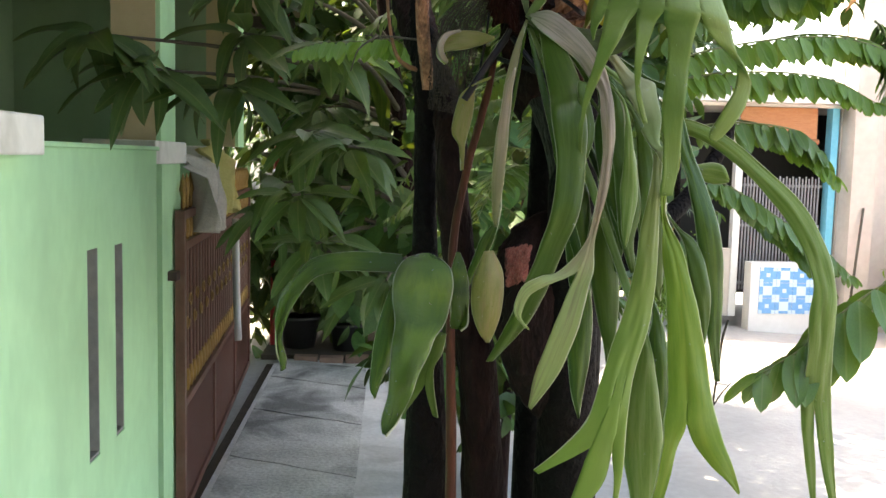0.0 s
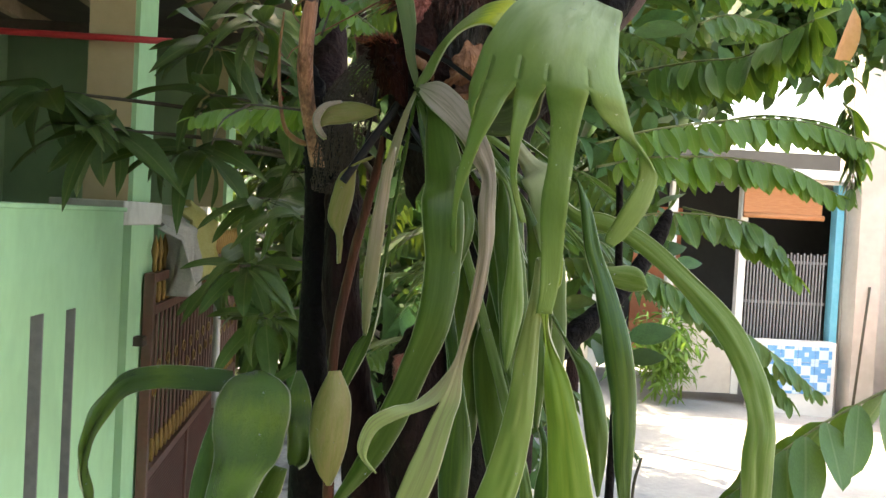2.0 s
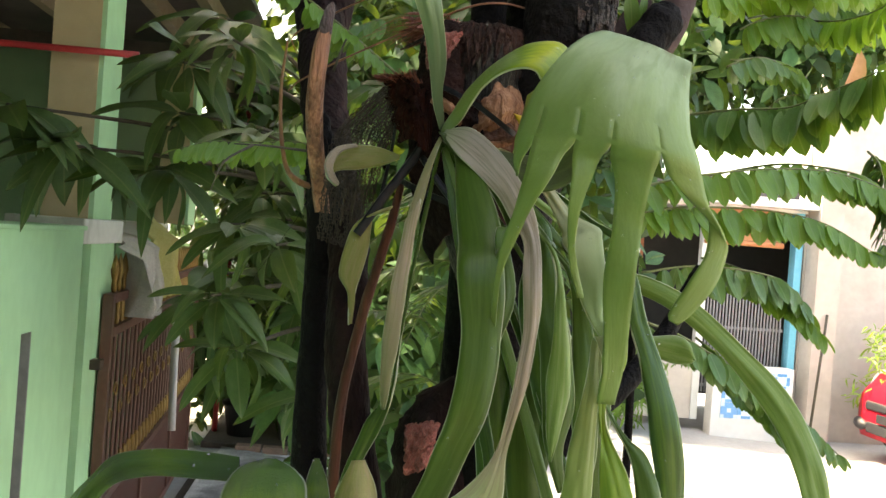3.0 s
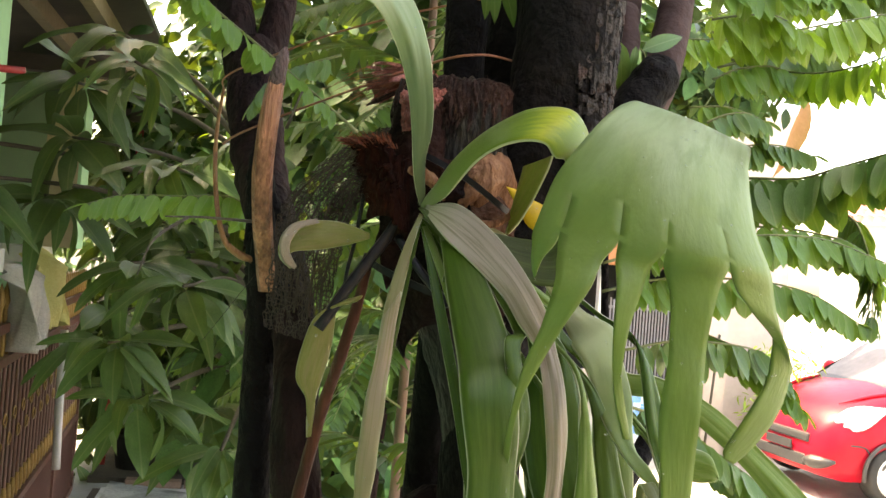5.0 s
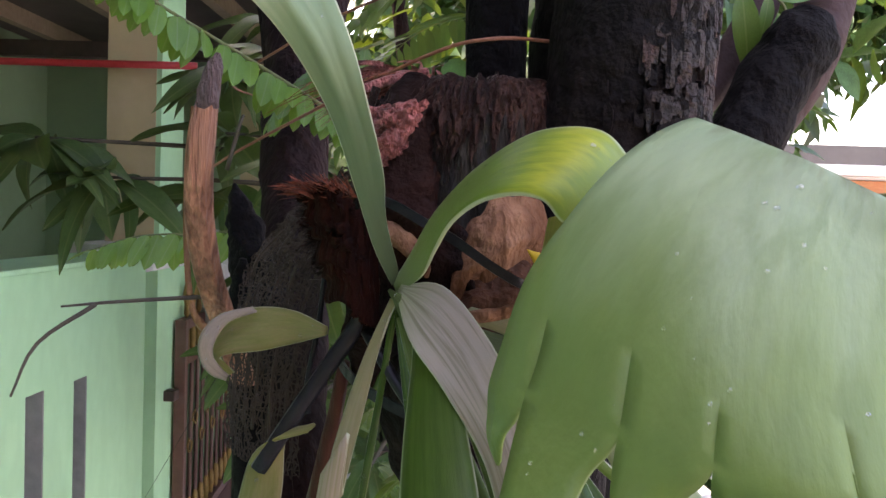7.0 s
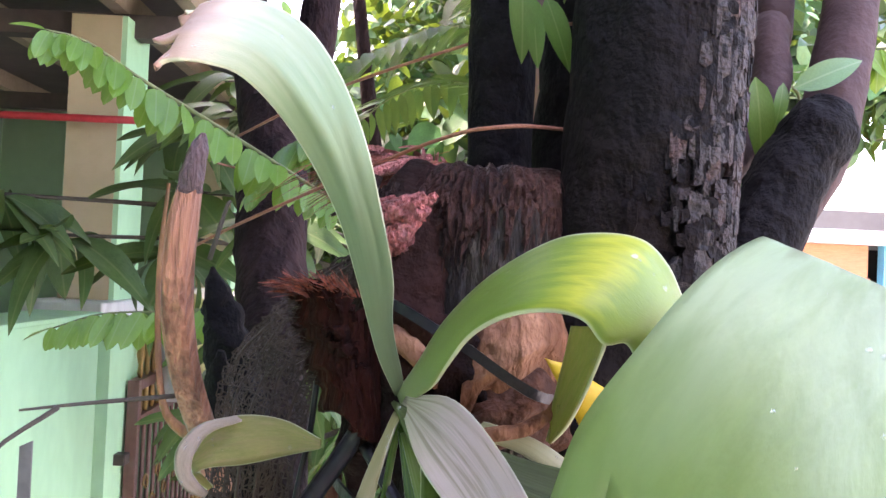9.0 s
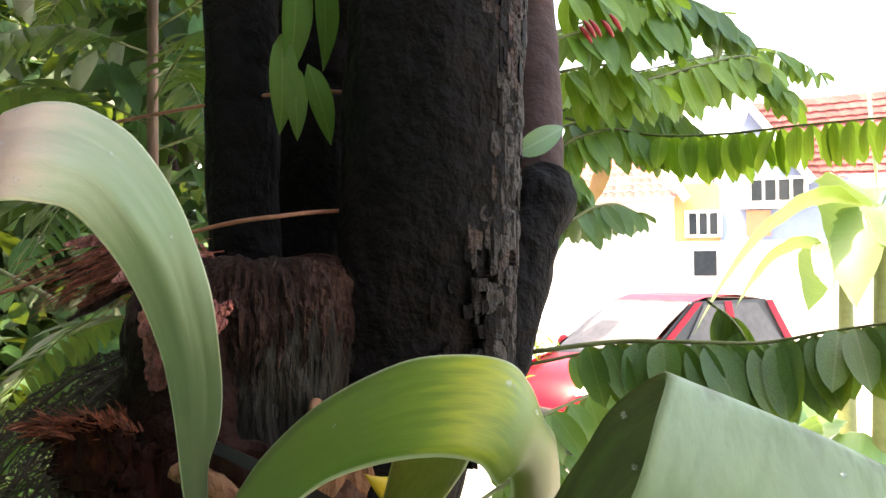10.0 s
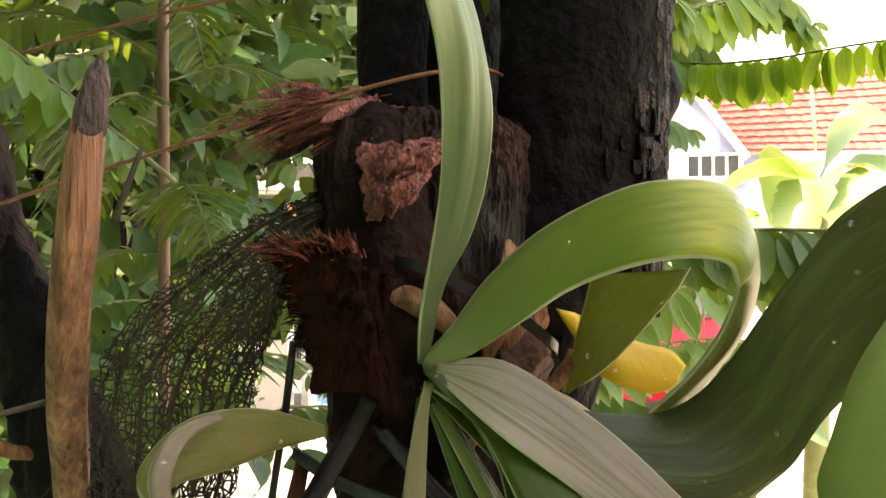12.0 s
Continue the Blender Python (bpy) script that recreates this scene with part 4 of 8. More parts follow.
    cab("roof", [(1.93, 1.455, 0.66), (2.2, 1.50, 0.67), (2.7, 1.51, 0.67), (3.24, 1.46, 0.64)], M_CARRED, "red roof")
    cab("cowl", [(0.96, 0.985, 0.76), (1.06, 1.03, 0.76)], M_PLASTIC, "black cowl")
    for s in (-1, 1):
        tv, tf = tube_data([(0.14, s * 0.50, 0.66, 0.02), (0.22, s * 0.60, 0.70, 0.095), (0.40, s * 0.70, 0.775, 0.105), (0.66, s * 0.775, 0.86, 0.02)], 12, 4)
        mesh_ob("headlight", [P @ p for p in tv], tf, M_LAMP, ob, "clear headlight")
        tv, tf = tube_data([(1.3, s * 0.86, 1.0, 0.03), (1.32, s * 0.93, 1.04, 0.08), (1.34, s * 1.02, 1.04, 0.07), (1.35, s * 1.05, 1.03, 0.02)], 10, 3)
        mesh_ob("wing_mirror", [P @ p for p in tv], tf, M_CARRED, ob)
        tv, tf = tube_data([(-0.005, s * 0.40, 0.37, 0.02), (0.0, s * 0.50, 0.37, 0.065), (0.045, s * 0.63, 0.38, 0.06), (0.13, s * 0.72, 0.40, 0.015)], 10, 3)
        mesh_ob("fog_lamp_recess", [P @ p for p in tv], tf, M_PLASTIC, ob, "black fog lamp recess")
        seam = [(0.02, s * 0.10, 0.615), (0.10, s * 0.55, 0.60), (0.24, s * 0.755, 0.585), (0.40, s * 0.80, 0.57), (0.46, s * 0.815, 0.50)]
        tv, tf = tube_data([p + (0.008,) for p in seam], 6, 3)
        mesh_ob("bumper_seam", [P @ p for p in tv], tf, M_PLASTIC, ob, "dark bumper joint")
        crease = [(0.30, s * 0.50, 0.872, 0.004), (0.60, s * 0.60, 0.945, 0.016), (0.95, s * 0.66, 0.995, 0.010)]
        tv, tf = tube_data(crease, 8, 4)
        mesh_ob("bonnet_crease", [P @ p for p in tv], tf, M_CARRED, ob)
        for x in (0.72, 3.18):
            arch = [(x + 0.335 * math.cos(radians(w)), s * 0.832, 0.29 + 0.335 * math.sin(radians(w)), 0.022) for w in range(-10, 191, 20)]
            tv, tf = tube_data(arch, 8, 2)
            mesh_ob("wheel_arch", [P @ p for p in tv], tf, M_PLASTIC, ob, "dark wheel arch gap")
    for z0, z1, w in ((0.55, 0.63, 0.46), (0.30, 0.42, 0.42)):
        bm = bmesh.new()
        box(bm, -0.02, 0.1, -w, w, z0, z1, 0.02)
        bm.transform(P)
        part("grille", bm, M_PLASTIC, ob, "black grille")
    bm = bmesh.new()
    box(bm, -0.035, -0.02, -0.22, 0.22, 0.44, 0.53, 0.003)
    bm.transform(P)
    part("number_plate", bm, M_PLASTIC, ob, "dark plain plate")
    for x in (0.72, 3.18):
        for s in (-1, 1):
            tv, tf = tube_data([(x, s * 0.66, 0.29, 0.26), (x, s * 0.68, 0.29, 0.285), (x, s * 0.84, 0.29, 0.285), (x, s * 0.865, 0.29, 0.262)], 28, 1)
            wheel = mesh_ob("wheel", [P @ p for p in tv], tf, M_TYRE, ob, "black tyre with silver wheel")
            tv, tf = tube_data([(x, s * 0.84, 0.29, 0.195), (x, s * 0.872, 0.29, 0.195), (x, s * 0.876, 0.29, 0.17)], 24, 1)
            rim = mesh_ob("rim", [P @ p for p in tv], tf, M_PLASTIC, wheel, "wheel disc")
            for k in range(10):
                w = 2 * math.pi * k / 10
                m = P @ Matrix.Translation((x, s * 0.878, 0.29)) @ Matrix.Rotation(w, 4, "Y")
                block("spoke", -0.018, 0.018, -0.006, 0.006, 0.02, 0.185, M_ALLOY, wheel, m=m)
            tv, tf = tube_data([(x, s * 0.872, 0.29, 0.19), (x, s * 0.886, 0.29, 0.205), (x, s * 0.872, 0.29, 0.21)], 24, 1)
            mesh_ob("rim_ring", [P @ p for p in tv], tf[:-2], M_ALLOY, wheel, "silver rim")
    # a tall body: raise all above the waist
    for piece in ob.children:
        if not piece.name.startswith("wheel"):
            up = piece.matrix_world
            for vert in piece.data.vertices:
                p = up @ vert.co
                over = p.z - P.translation.z - 0.55
                if over > 0:
                    vert.co = up.inverted() @ Vector((p.x, p.y, p.z + 0.34 * over))
car()

# ---- the black tree with several stems ----
tree = new("bilimbi_tree")
tree.location = (0.38, 1.12, G)
tagged(tree, "bilimbi tree with several sooty black stems and feathery leaves", "tree")
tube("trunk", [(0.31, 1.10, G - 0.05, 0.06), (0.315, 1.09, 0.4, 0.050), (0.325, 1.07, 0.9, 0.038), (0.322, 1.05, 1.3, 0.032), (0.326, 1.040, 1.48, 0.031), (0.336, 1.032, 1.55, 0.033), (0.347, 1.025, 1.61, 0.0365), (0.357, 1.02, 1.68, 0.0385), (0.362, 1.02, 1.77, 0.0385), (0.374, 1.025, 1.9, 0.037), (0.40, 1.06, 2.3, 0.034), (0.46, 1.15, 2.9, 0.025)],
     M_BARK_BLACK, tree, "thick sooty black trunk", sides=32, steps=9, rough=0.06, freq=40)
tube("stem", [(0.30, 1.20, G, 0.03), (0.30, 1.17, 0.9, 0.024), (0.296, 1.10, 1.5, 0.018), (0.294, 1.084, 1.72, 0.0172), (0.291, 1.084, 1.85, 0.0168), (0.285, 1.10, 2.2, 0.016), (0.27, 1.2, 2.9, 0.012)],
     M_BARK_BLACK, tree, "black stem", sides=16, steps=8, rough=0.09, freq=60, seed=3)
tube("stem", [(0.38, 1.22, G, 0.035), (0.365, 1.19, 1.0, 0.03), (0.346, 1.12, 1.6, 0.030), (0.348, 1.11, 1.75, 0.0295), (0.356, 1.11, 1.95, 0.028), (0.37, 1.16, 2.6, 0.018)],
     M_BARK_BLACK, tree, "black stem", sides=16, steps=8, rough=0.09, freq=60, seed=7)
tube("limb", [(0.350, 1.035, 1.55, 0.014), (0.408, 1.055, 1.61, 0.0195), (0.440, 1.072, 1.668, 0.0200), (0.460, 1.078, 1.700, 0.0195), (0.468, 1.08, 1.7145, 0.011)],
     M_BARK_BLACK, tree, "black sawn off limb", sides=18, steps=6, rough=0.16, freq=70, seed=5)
tube("limb", [(0.43, 1.07, 1.645, 0.017), (0.468, 1.10, 1.690, 0.0175), (0.492, 1.13, 1.735, 0.017), (0.5155, 1.164, 1.80, 0.0168), (0.533, 1.195, 1.86, 0.0162), (0.57, 1.28, 2.1, 0.014), (0.62, 1.4, 2.6, 0.01)],
     M_BARK_SMOOTH, tree, "smooth brown limb", sides=18, steps=6, rough=0.05, freq=60, seed=9)

tube("stem", [(0.360, 1.08, 1.60, 0.009), (0.448, 1.130, 1.719, 0.0115), (0.463, 1.160, 1.773, 0.0120), (0.478, 1.190, 1.826, 0.0120), (0.528, 1.30, 2.3, 0.010)], M_BARK_SMOOTH, tree, "grey brown stem behind the trunk", sides=16, steps=6, rough=0.08, freq=60, seed=14)
# cracked bark plates along the side of the trunk, peeling towards its edge
rng = random.Random(4)
plates = {"flaking_bark": ([], []), "cracked_bark": ([], [])}
z = 1.585
while z < 2.05:
    h = rng.uniform(0.004, 0.0085)
    w = -116 + rng.uniform(0, 8)
    while w < 18:
        step = rng.uniform(3.0, 9.0)
        edge = min(1, max(0, (w + 98) / 30))
        if rng.random() < 0.10 + 0.86 * edge:
            cx, cy = 0.350 + (z - 1.55) * 0.057, 1.021
            pv, pf = plates["flaking_bark" if rng.random() < 0.8 * edge else "cracked_bark"]
            r = 0.0390 + 0.0010 * edge + rng.uniform(0.0, 0.0012) * (0.3 + 0.7 * edge)
            b, zz = len(pv), z + rng.gauss(0, 0.0025)
            long = rng.uniform(0.9, 2.1)
            curl = rng.uniform(0.0, 0.0016) * edge
            rim = [(0.02, 0.0), (0.5, -0.04), (0.98, 0.03), (1.02, 0.5), (0.96, 1.0), (0.45, 1.04), (0.0, 0.97), (-0.03, 0.5)]
            n = len(rim)
            for ru, rz in rim:
                aa = radians(w + step * (ru + rng.uniform(-0.13, 0.13)))
                hz = zz + h * long * (rz + rng.uniform(-0.16, 0.16))
                out = r + curl * max(0.0, ru - 0.4) + rng.uniform(0, 0.0004)
                pv.append((cx + math.cos(aa) * (r - 0.004), cy + math.sin(aa) * (r - 0.004), hz))
                pv.append((cx + math.cos(aa) * out, cy + math.sin(aa) * out, hz))
            pf.append(tuple(b + 2 * q + 1 for q in range(n)))
            pf += [(b + 2 * q, b + 2 * ((q + 1) % n), b + 2 * ((q + 1) % n) + 1, b + 2 * q + 1) for q in range(n)]
        w += step * 0.92
    z += h * 1.0
flakes = mesh_ob("flaking_bark", *plates["flaking_bark"], M_FLAKE, tree, "peeling grey and rusty bark plates", smooth=False)
flakes["kind"] = "stuff"
flakes = mesh_ob("cracked_bark", *plates["cracked_bark"], M_BARK_BLACK, tree, "cracked black bark plates", smooth=False)
flakes["kind"] = "stuff"
tube("dry_twig", [(0.455, 0.90, 1.255, 0.0012), (0.450, 0.90, 1.235, 0.0014), (0.448, 0.90, 1.21, 0.0013), (0.444, 0.90, 1.17, 0.0012), (0.440, 0.90, 1.12, 0.0010)], M_TWIG, tree, "thin dry hanging twig", sides=5, steps=4)
tube("dry_twig", [(0.444, 0.90, 1.165, 0.0009), (0.452, 0.90, 1.178, 0.0008), (0.462, 0.90, 1.19, 0.0005)], M_TWIG, tree, "thin dry hanging twig", sides=5, steps=4)
tube("limb", [(0.532, 1.12, 1.470, 0.004), (0.526, 1.115, 1.455, 0.008), (0.515, 1.11, 1.435, 0.009), (0.500, 1.10, 1.411, 0.009), (0.470, 1.08, 1.377, 0.010), (0.430, 1.055, 1.345, 0.012), (0.375, 1.045, 1.30, 0.018)], M_BARK_BLACK, tree, "crooked black lower limb", sides=14, steps=6, rough=0.16, freq=70, seed=11)
tube("limb", [(0.500, 1.31, 1.75, 0.0035), (0.512, 1.30, 1.60, 0.0042), (0.524, 1.30, 1.42, 0.0048), (0.530, 1.30, 1.1, 0.006), (0.50, 1.28, 0.7, 0.008), (0.42, 1.2, G, 0.012)], M_BARK_BLACK, tree, "thin straight black shoot", sides=8, steps=5, rough=0.08, freq=60, seed=12)
# withered leaf that hangs from the leaf stalks
leaf_cloud("withered_leaf", [leaf_shape(1.0, 0.24, 0.6, 0.3, 8, 0.4, 0.05)], [aim((1.02, 1.72, 1.86), (-0.15, -0.1, -1), (0.3, -1, 0.2), 0.15)], M_ORANGELEAF, tree, "withered orange hanging leaf")
# small leaf sprays that sprout from the trunk
SPRAY = leaf_shape(1.0, 0.30, 0.25, 0.25, 8, 0.4, 0.02)
def spray(base, leaves, seed):
    g = random.Random(seed)
    ob = tube("leaf_spray", [(*base[0], 0.0012), (*base[1], 0.0010), (*base[2], 0.0007)], M_GREENTWIG, tree, "small spray of drooping fresh green leaves", sides=5, steps=5)
    for p, way, size in leaves:
        leaf_cloud("leaf", [SPRAY], [aim(p, way, (g.gauss(0, 0.2), -1, 0.35), size)], M_LEAFLET_GREEN, ob)
spray([(0.345, 1.03, 1.80), (0.320, 1.03, 1.802), (0.303, 1.036, 1.786)],
      [((0.303, 1.036, 1.795), (0.06, -0.03, -1), 0.052), ((0.314, 1.036, 1.795), (0.22, 0.0, -1), 0.046), ((0.298, 1.040, 1.764), (0.08, 0.02, -1), 0.044), ((0.310, 1.04, 1.752), (0.38, 0, -0.9), 0.038), ((0.304, 1.042, 1.752), (0.1, 0, -1), 0.034)], 1)
spray([(0.47, 1.12, 1.70), (0.458, 1.10, 1.722), (0.450, 1.09, 1.726)],
      [((0.451, 1.09, 1.725), (0.9, 0.0, 0.45), 0.048), ((0.430, 1.09, 1.730), (0.18, 0.0, -1), 0.050), ((0.446, 1.092, 1.728), (-0.1, -0.1, -1), 0.026)], 2)
# dark red flowers among the leaves
for k in range(5):
    g = random.Random(k)
    c = (0.574 + g.gauss(0, 0.008), 1.178 + g.gauss(0, 0.006), 1.834 + g.gauss(0, 0.006))
    tv, tf = tube_data([(c[0] + 0.006, c[1], c[2] - 0.006, 0.0008), (c[0] + 0.002, c[1], c[2] - 0.001, 0.0020), (c[0] - 0.002, c[1], c[2] + 0.003, 0.0015), (c[0] - 0.005, c[1], c[2] + 0.005, 0.0005)], 6, 2)
    mesh_ob("flower", tv, tf, M_REDFLOWER, tree, "small dark red flower")

# ---- the brown stems with the split stub ----
stub = new("stump_stem")
stub.location = (0.16, 1.12, G)
tagged(stub, "purple brown tree stems with a split weathered wooden stub", "tree stem")
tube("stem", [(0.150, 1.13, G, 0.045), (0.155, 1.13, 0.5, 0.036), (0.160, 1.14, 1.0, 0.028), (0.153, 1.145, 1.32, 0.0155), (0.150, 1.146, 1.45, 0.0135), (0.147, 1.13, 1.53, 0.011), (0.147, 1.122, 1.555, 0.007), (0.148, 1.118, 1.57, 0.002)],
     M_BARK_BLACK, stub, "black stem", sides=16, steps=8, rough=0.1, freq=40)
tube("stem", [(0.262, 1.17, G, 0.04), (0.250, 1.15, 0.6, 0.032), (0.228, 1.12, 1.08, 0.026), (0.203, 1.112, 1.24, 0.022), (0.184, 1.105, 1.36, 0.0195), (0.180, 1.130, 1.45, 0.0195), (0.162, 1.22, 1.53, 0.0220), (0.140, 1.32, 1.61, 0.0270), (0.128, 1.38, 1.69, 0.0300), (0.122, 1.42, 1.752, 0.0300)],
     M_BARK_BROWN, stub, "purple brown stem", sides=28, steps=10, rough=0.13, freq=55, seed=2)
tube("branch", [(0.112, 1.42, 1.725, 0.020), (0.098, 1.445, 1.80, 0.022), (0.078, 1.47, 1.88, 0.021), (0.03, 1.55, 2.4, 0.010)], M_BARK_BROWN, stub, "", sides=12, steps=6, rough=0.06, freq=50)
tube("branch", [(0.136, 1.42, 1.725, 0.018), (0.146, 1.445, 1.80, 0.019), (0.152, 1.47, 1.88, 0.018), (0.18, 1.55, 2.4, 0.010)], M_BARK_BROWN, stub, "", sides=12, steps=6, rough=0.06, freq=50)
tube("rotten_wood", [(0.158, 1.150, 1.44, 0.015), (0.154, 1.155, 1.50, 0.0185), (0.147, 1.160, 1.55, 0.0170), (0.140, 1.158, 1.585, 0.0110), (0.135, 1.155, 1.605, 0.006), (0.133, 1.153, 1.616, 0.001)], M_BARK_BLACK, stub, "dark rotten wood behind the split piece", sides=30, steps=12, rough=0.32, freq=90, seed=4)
# the split piece of bare wood: a slat with a gouged face
sv, sf = [], []
rows = spline([(0.152, 1.112, 1.495, 0.0072), (0.1465, 1.090, 1.530, 0.0077), (0.1420, 1.068, 1.560, 0.0077), (0.1402, 1.053, 1.590, 0.0074), (0.1410, 1.045, 1.615, 0.0074), (0.1432, 1.043, 1.640, 0.0069), (0.1458, 1.045, 1.660, 0.0052), (0.1475, 1.046, 1.672, 0.0015)], 9)
for i, (x, y, z, r) in enumerate(rows):
    for k in range(14):
        w = 2 * math.pi * k / 14
        g = 1 + 0.16 * math.sin(5 * w + 0.6 * noise.noise((z * 40, k, 0))) + 0.1 * noise.noise((k * 1.7, z * 30, 1))
        sv.append((x + r * g * math.cos(w), y + 0.75 * r * g * math.sin(w), z))
for i in range(len(rows) - 1):
    for k in range(14):
        sf.append((i * 14 + k, i * 14 + (k + 1) % 14, (i + 1) * 14 + (k + 1) % 14, (i + 1) * 14 + k))
mesh_ob("split_wood", sv, sf, M_WOOD, stub, "bare split weathered wood")
tube("split_tip", [(0.1448, 1.0445, 1.648, 0.0030), (0.1452, 1.0445, 1.653, 0.0062), (0.1470, 1.0450, 1.664, 0.0056), (0.1490, 1.0460, 1.674, 0.0040), (0.1500, 1.0465, 1.680, 0.0012)], M_STUBTIP, stub, "blunt purple grey end of the split wood", sides=14, steps=5, rough=0.2, freq=160, seed=6)
tube("twig", [(0.103, 1.160, 1.665, 0.0012), (0.100, 1.160, 1.620, 0.0018), (0.104, 1.150, 1.573, 0.0021), (0.113, 1.135, 1.537, 0.0024), (0.126, 1.127, 1.524, 0.0032), (0.138, 1.128, 1.520, 0.003)], M_DRYTWIG, stub, "thin orange brown twig", sides=6, steps=4)
for pts in (((0.136, 1.08, 1.55), (0.10, 1.05, 1.549), (0.075, 1.035, 1.547)), ((0.090, 1.042, 1.548), (0.070, 1.02, 1.53), (0.062, 1.01, 1.505)), ((0.155, 1.05, 1.62), (0.163, 1.045, 1.645), (0.165, 1.045, 1.648))):
    tube("twig", [(*p, 0.0014 - 0.0004 * i) for i, p in enumerate(pts)], M_TWIG, stub, "thin dry twig", sides=5, steps=4)

# ---- the stump that carries the fern ----
stump = new("fern_stump")
stump.location = (0.32, 1.10, G)
tagged(stump, "rotten cut stump with grey bark, torn pink wood and red fibres", "stump")
tube("trunk", [(0.338, 1.045, 1.12, 0.012), (0.328, 1.048, 1.22, 0.018), (0.320, 1.048, 1.34, 0.021), (0.312, 1.046, 1.42, 0.025), (0.302, 1.045, 1.475, 0.034), (0.294, 1.044, 1.52, 0.041), (0.288, 1.044, 1.60, 0.044), (0.286, 1.044, 1.645, 0.0445), (0.286, 1.044, 1.658, 0.041), (0.286, 1.044, 1.664, 0.032), (0.286, 1.044, 1.666, 0.012)],
     M_GREYBARK, stump, "grey fibrous bark", sides=48, steps=10, rough=0.06, freq=80)
tube("burl", [(0.320, 1.065, 1.09, 0.010), (0.292, 1.067, 1.15, 0.034), (0.276, 1.067, 1.23, 0.040), (0.274, 1.067, 1.30, 0.036), (0.285, 1.065, 1.335, 0.020), (0.300, 1.06, 1.35, 0.006)], M_BARK_BROWN, stump, "dark rotten burl lower on the stem", sides=40, steps=10, rough=0.22, freq=45)
def shag(name, n, centre, r0, r1, z0, z1, out, lift, width, material, label, seed, a0=0, a1=360):
    """A ragged collar of flat fibres."""
    g = random.Random(seed)
    v, f = [], []
    for _ in range(n):
        w = radians(g.uniform(a0, a1))
        r, z = g.uniform(r0, r1), g.uniform(z0, z1)
        d = Vector((math.cos(w + g.gauss(0, 0.35)), math.sin(w + g.gauss(0, 0.35)), g.gauss(lift, 0.35))).normalized()
        p = Vector(centre) + Vector((math.cos(w) * r, math.sin(w) * r, z))
        ln = out * g.uniform(0.4, 1.3)
        side = d.cross(Vector((g.gauss(0, 1), g.gauss(0, 1), g.gauss(0, 1)))).normalized() * width * g.uniform(0.5, 1.4)
        sag = Vector((0, 0, -0.25 * ln * g.uniform(0, 1)))
        b = len(v)
        v += [p - side, p + side, p + d * ln * 0.55 - side * 0.8, p + d * ln * 0.55 + side * 0.8, p + d * ln + sag - side * 0.25, p + d * ln + sag + side * 0.25]
        f += [(b, b + 1, b + 3, b + 2), (b + 2, b + 3, b + 5, b + 4)]
    ob = mesh_ob(name, v, f, material, stump, label, smooth=False)
    ob["kind"] = "stuff"
    return ob
def tuft(name, n, base, spread, way, wild, length, width, material, label, seed, sag=0.25):
    """Fine flat fibres that start round a point and stream one way."""
    g = random.Random(seed)
    v, f = [], []
    for _ in range(n):
        p = Vector(base) + Vector((g.gauss(0, spread[0]), g.gauss(0, spread[1]), g.gauss(0, spread[2])))
        d = (Vector(way) + Vector((g.gauss(0, wild), g.gauss(0, wild), g.gauss(0, wild)))).normalized()
        ln = length * g.uniform(0.35, 1.2)
        side = d.cross(Vector((g.gauss(0, 1), g.gauss(0, 1), g.gauss(0, 1)))).normalized() * width * g.uniform(0.5, 1.4)
        b = len(v)
        for s, w in ((0, 1), (0.4, 0.9), (0.75, 0.7), (1, 0.15)):
            q = p + d * ln * s + Vector((0, 0, -sag * ln * s * s))
            v += [q - side * w, q + side * w]
        f += [(b + k, b + k + 1, b + k + 3, b + k + 2) for k in (0, 2, 4)]
    ob = mesh_ob(name, v, f, material, stump, label, smooth=False)
    ob["kind"] = "stuff"
    return ob
def matted(name, centre, rows, a0, a1, material, label, seed, deep=0.003, ridges=26.0):
    """A rough skin round an axis: rows of height and radius, furrowed along its length."""
    v, f = [], []
    nu = int((a1 - a0) / 2.2)
    rr = spline(rows, 8)
    for j, (z, r) in enumerate(rr):
        for i in range(nu + 1):
            w = radians(a0 + (a1 - a0) * i / nu)
            n = noise.noise((w * ridges * 0.5 + 0.8 * noise.noise((w * 4, z * 90, seed)), z * 26, seed)) + 0.6 * noise.noise((w * ridges * 1.3, z * 60, seed + 5)) + 0.35 * noise.noise((w * 60, z * 300, seed))
            q = r + deep * n
            ragged = 0.012 * noise.noise((w * 7, seed, 4)) + 0.006 * noise.noise((w * 25, seed, 6)) if j < 6 else 0.0
            v.append((centre[0] + q * math.cos(w), centre[1] + q * math.sin(w), z + ragged * (1 - j / 6) + deep * 0.8 * noise.noise((w * 9, z * 50, seed + 2))))
    for j in range(len(rr) - 1):
        for i in range(nu):
            a = j * (nu + 1) + i
            f.append((a, a + 1, a + nu + 2, a + nu + 1))
    return mesh_ob(name, v, f, material, stump, label, smooth=False)
matted("bark_skin", (0.288, 1.044), [(1.50, 0.040), (1.53, 0.0425), (1.57, 0.044), (1.61, 0.0450), (1.640, 0.0455), (1.652, 0.0440)], -130, 230, M_GREYBARK, "furrowed grey black bark", 3.0, 0.0026)
matted("rim_mat", (0.286, 1.044), [(1.626, 0.0450), (1.641, 0.0475), (1.655, 0.0465), (1.664, 0.040), (1.667, 0.030), (1.665, 0.012)], 0, 360, M_FIBRE, "matted red brown fibres over the stump rim", 1.0, 0.0046, 34)
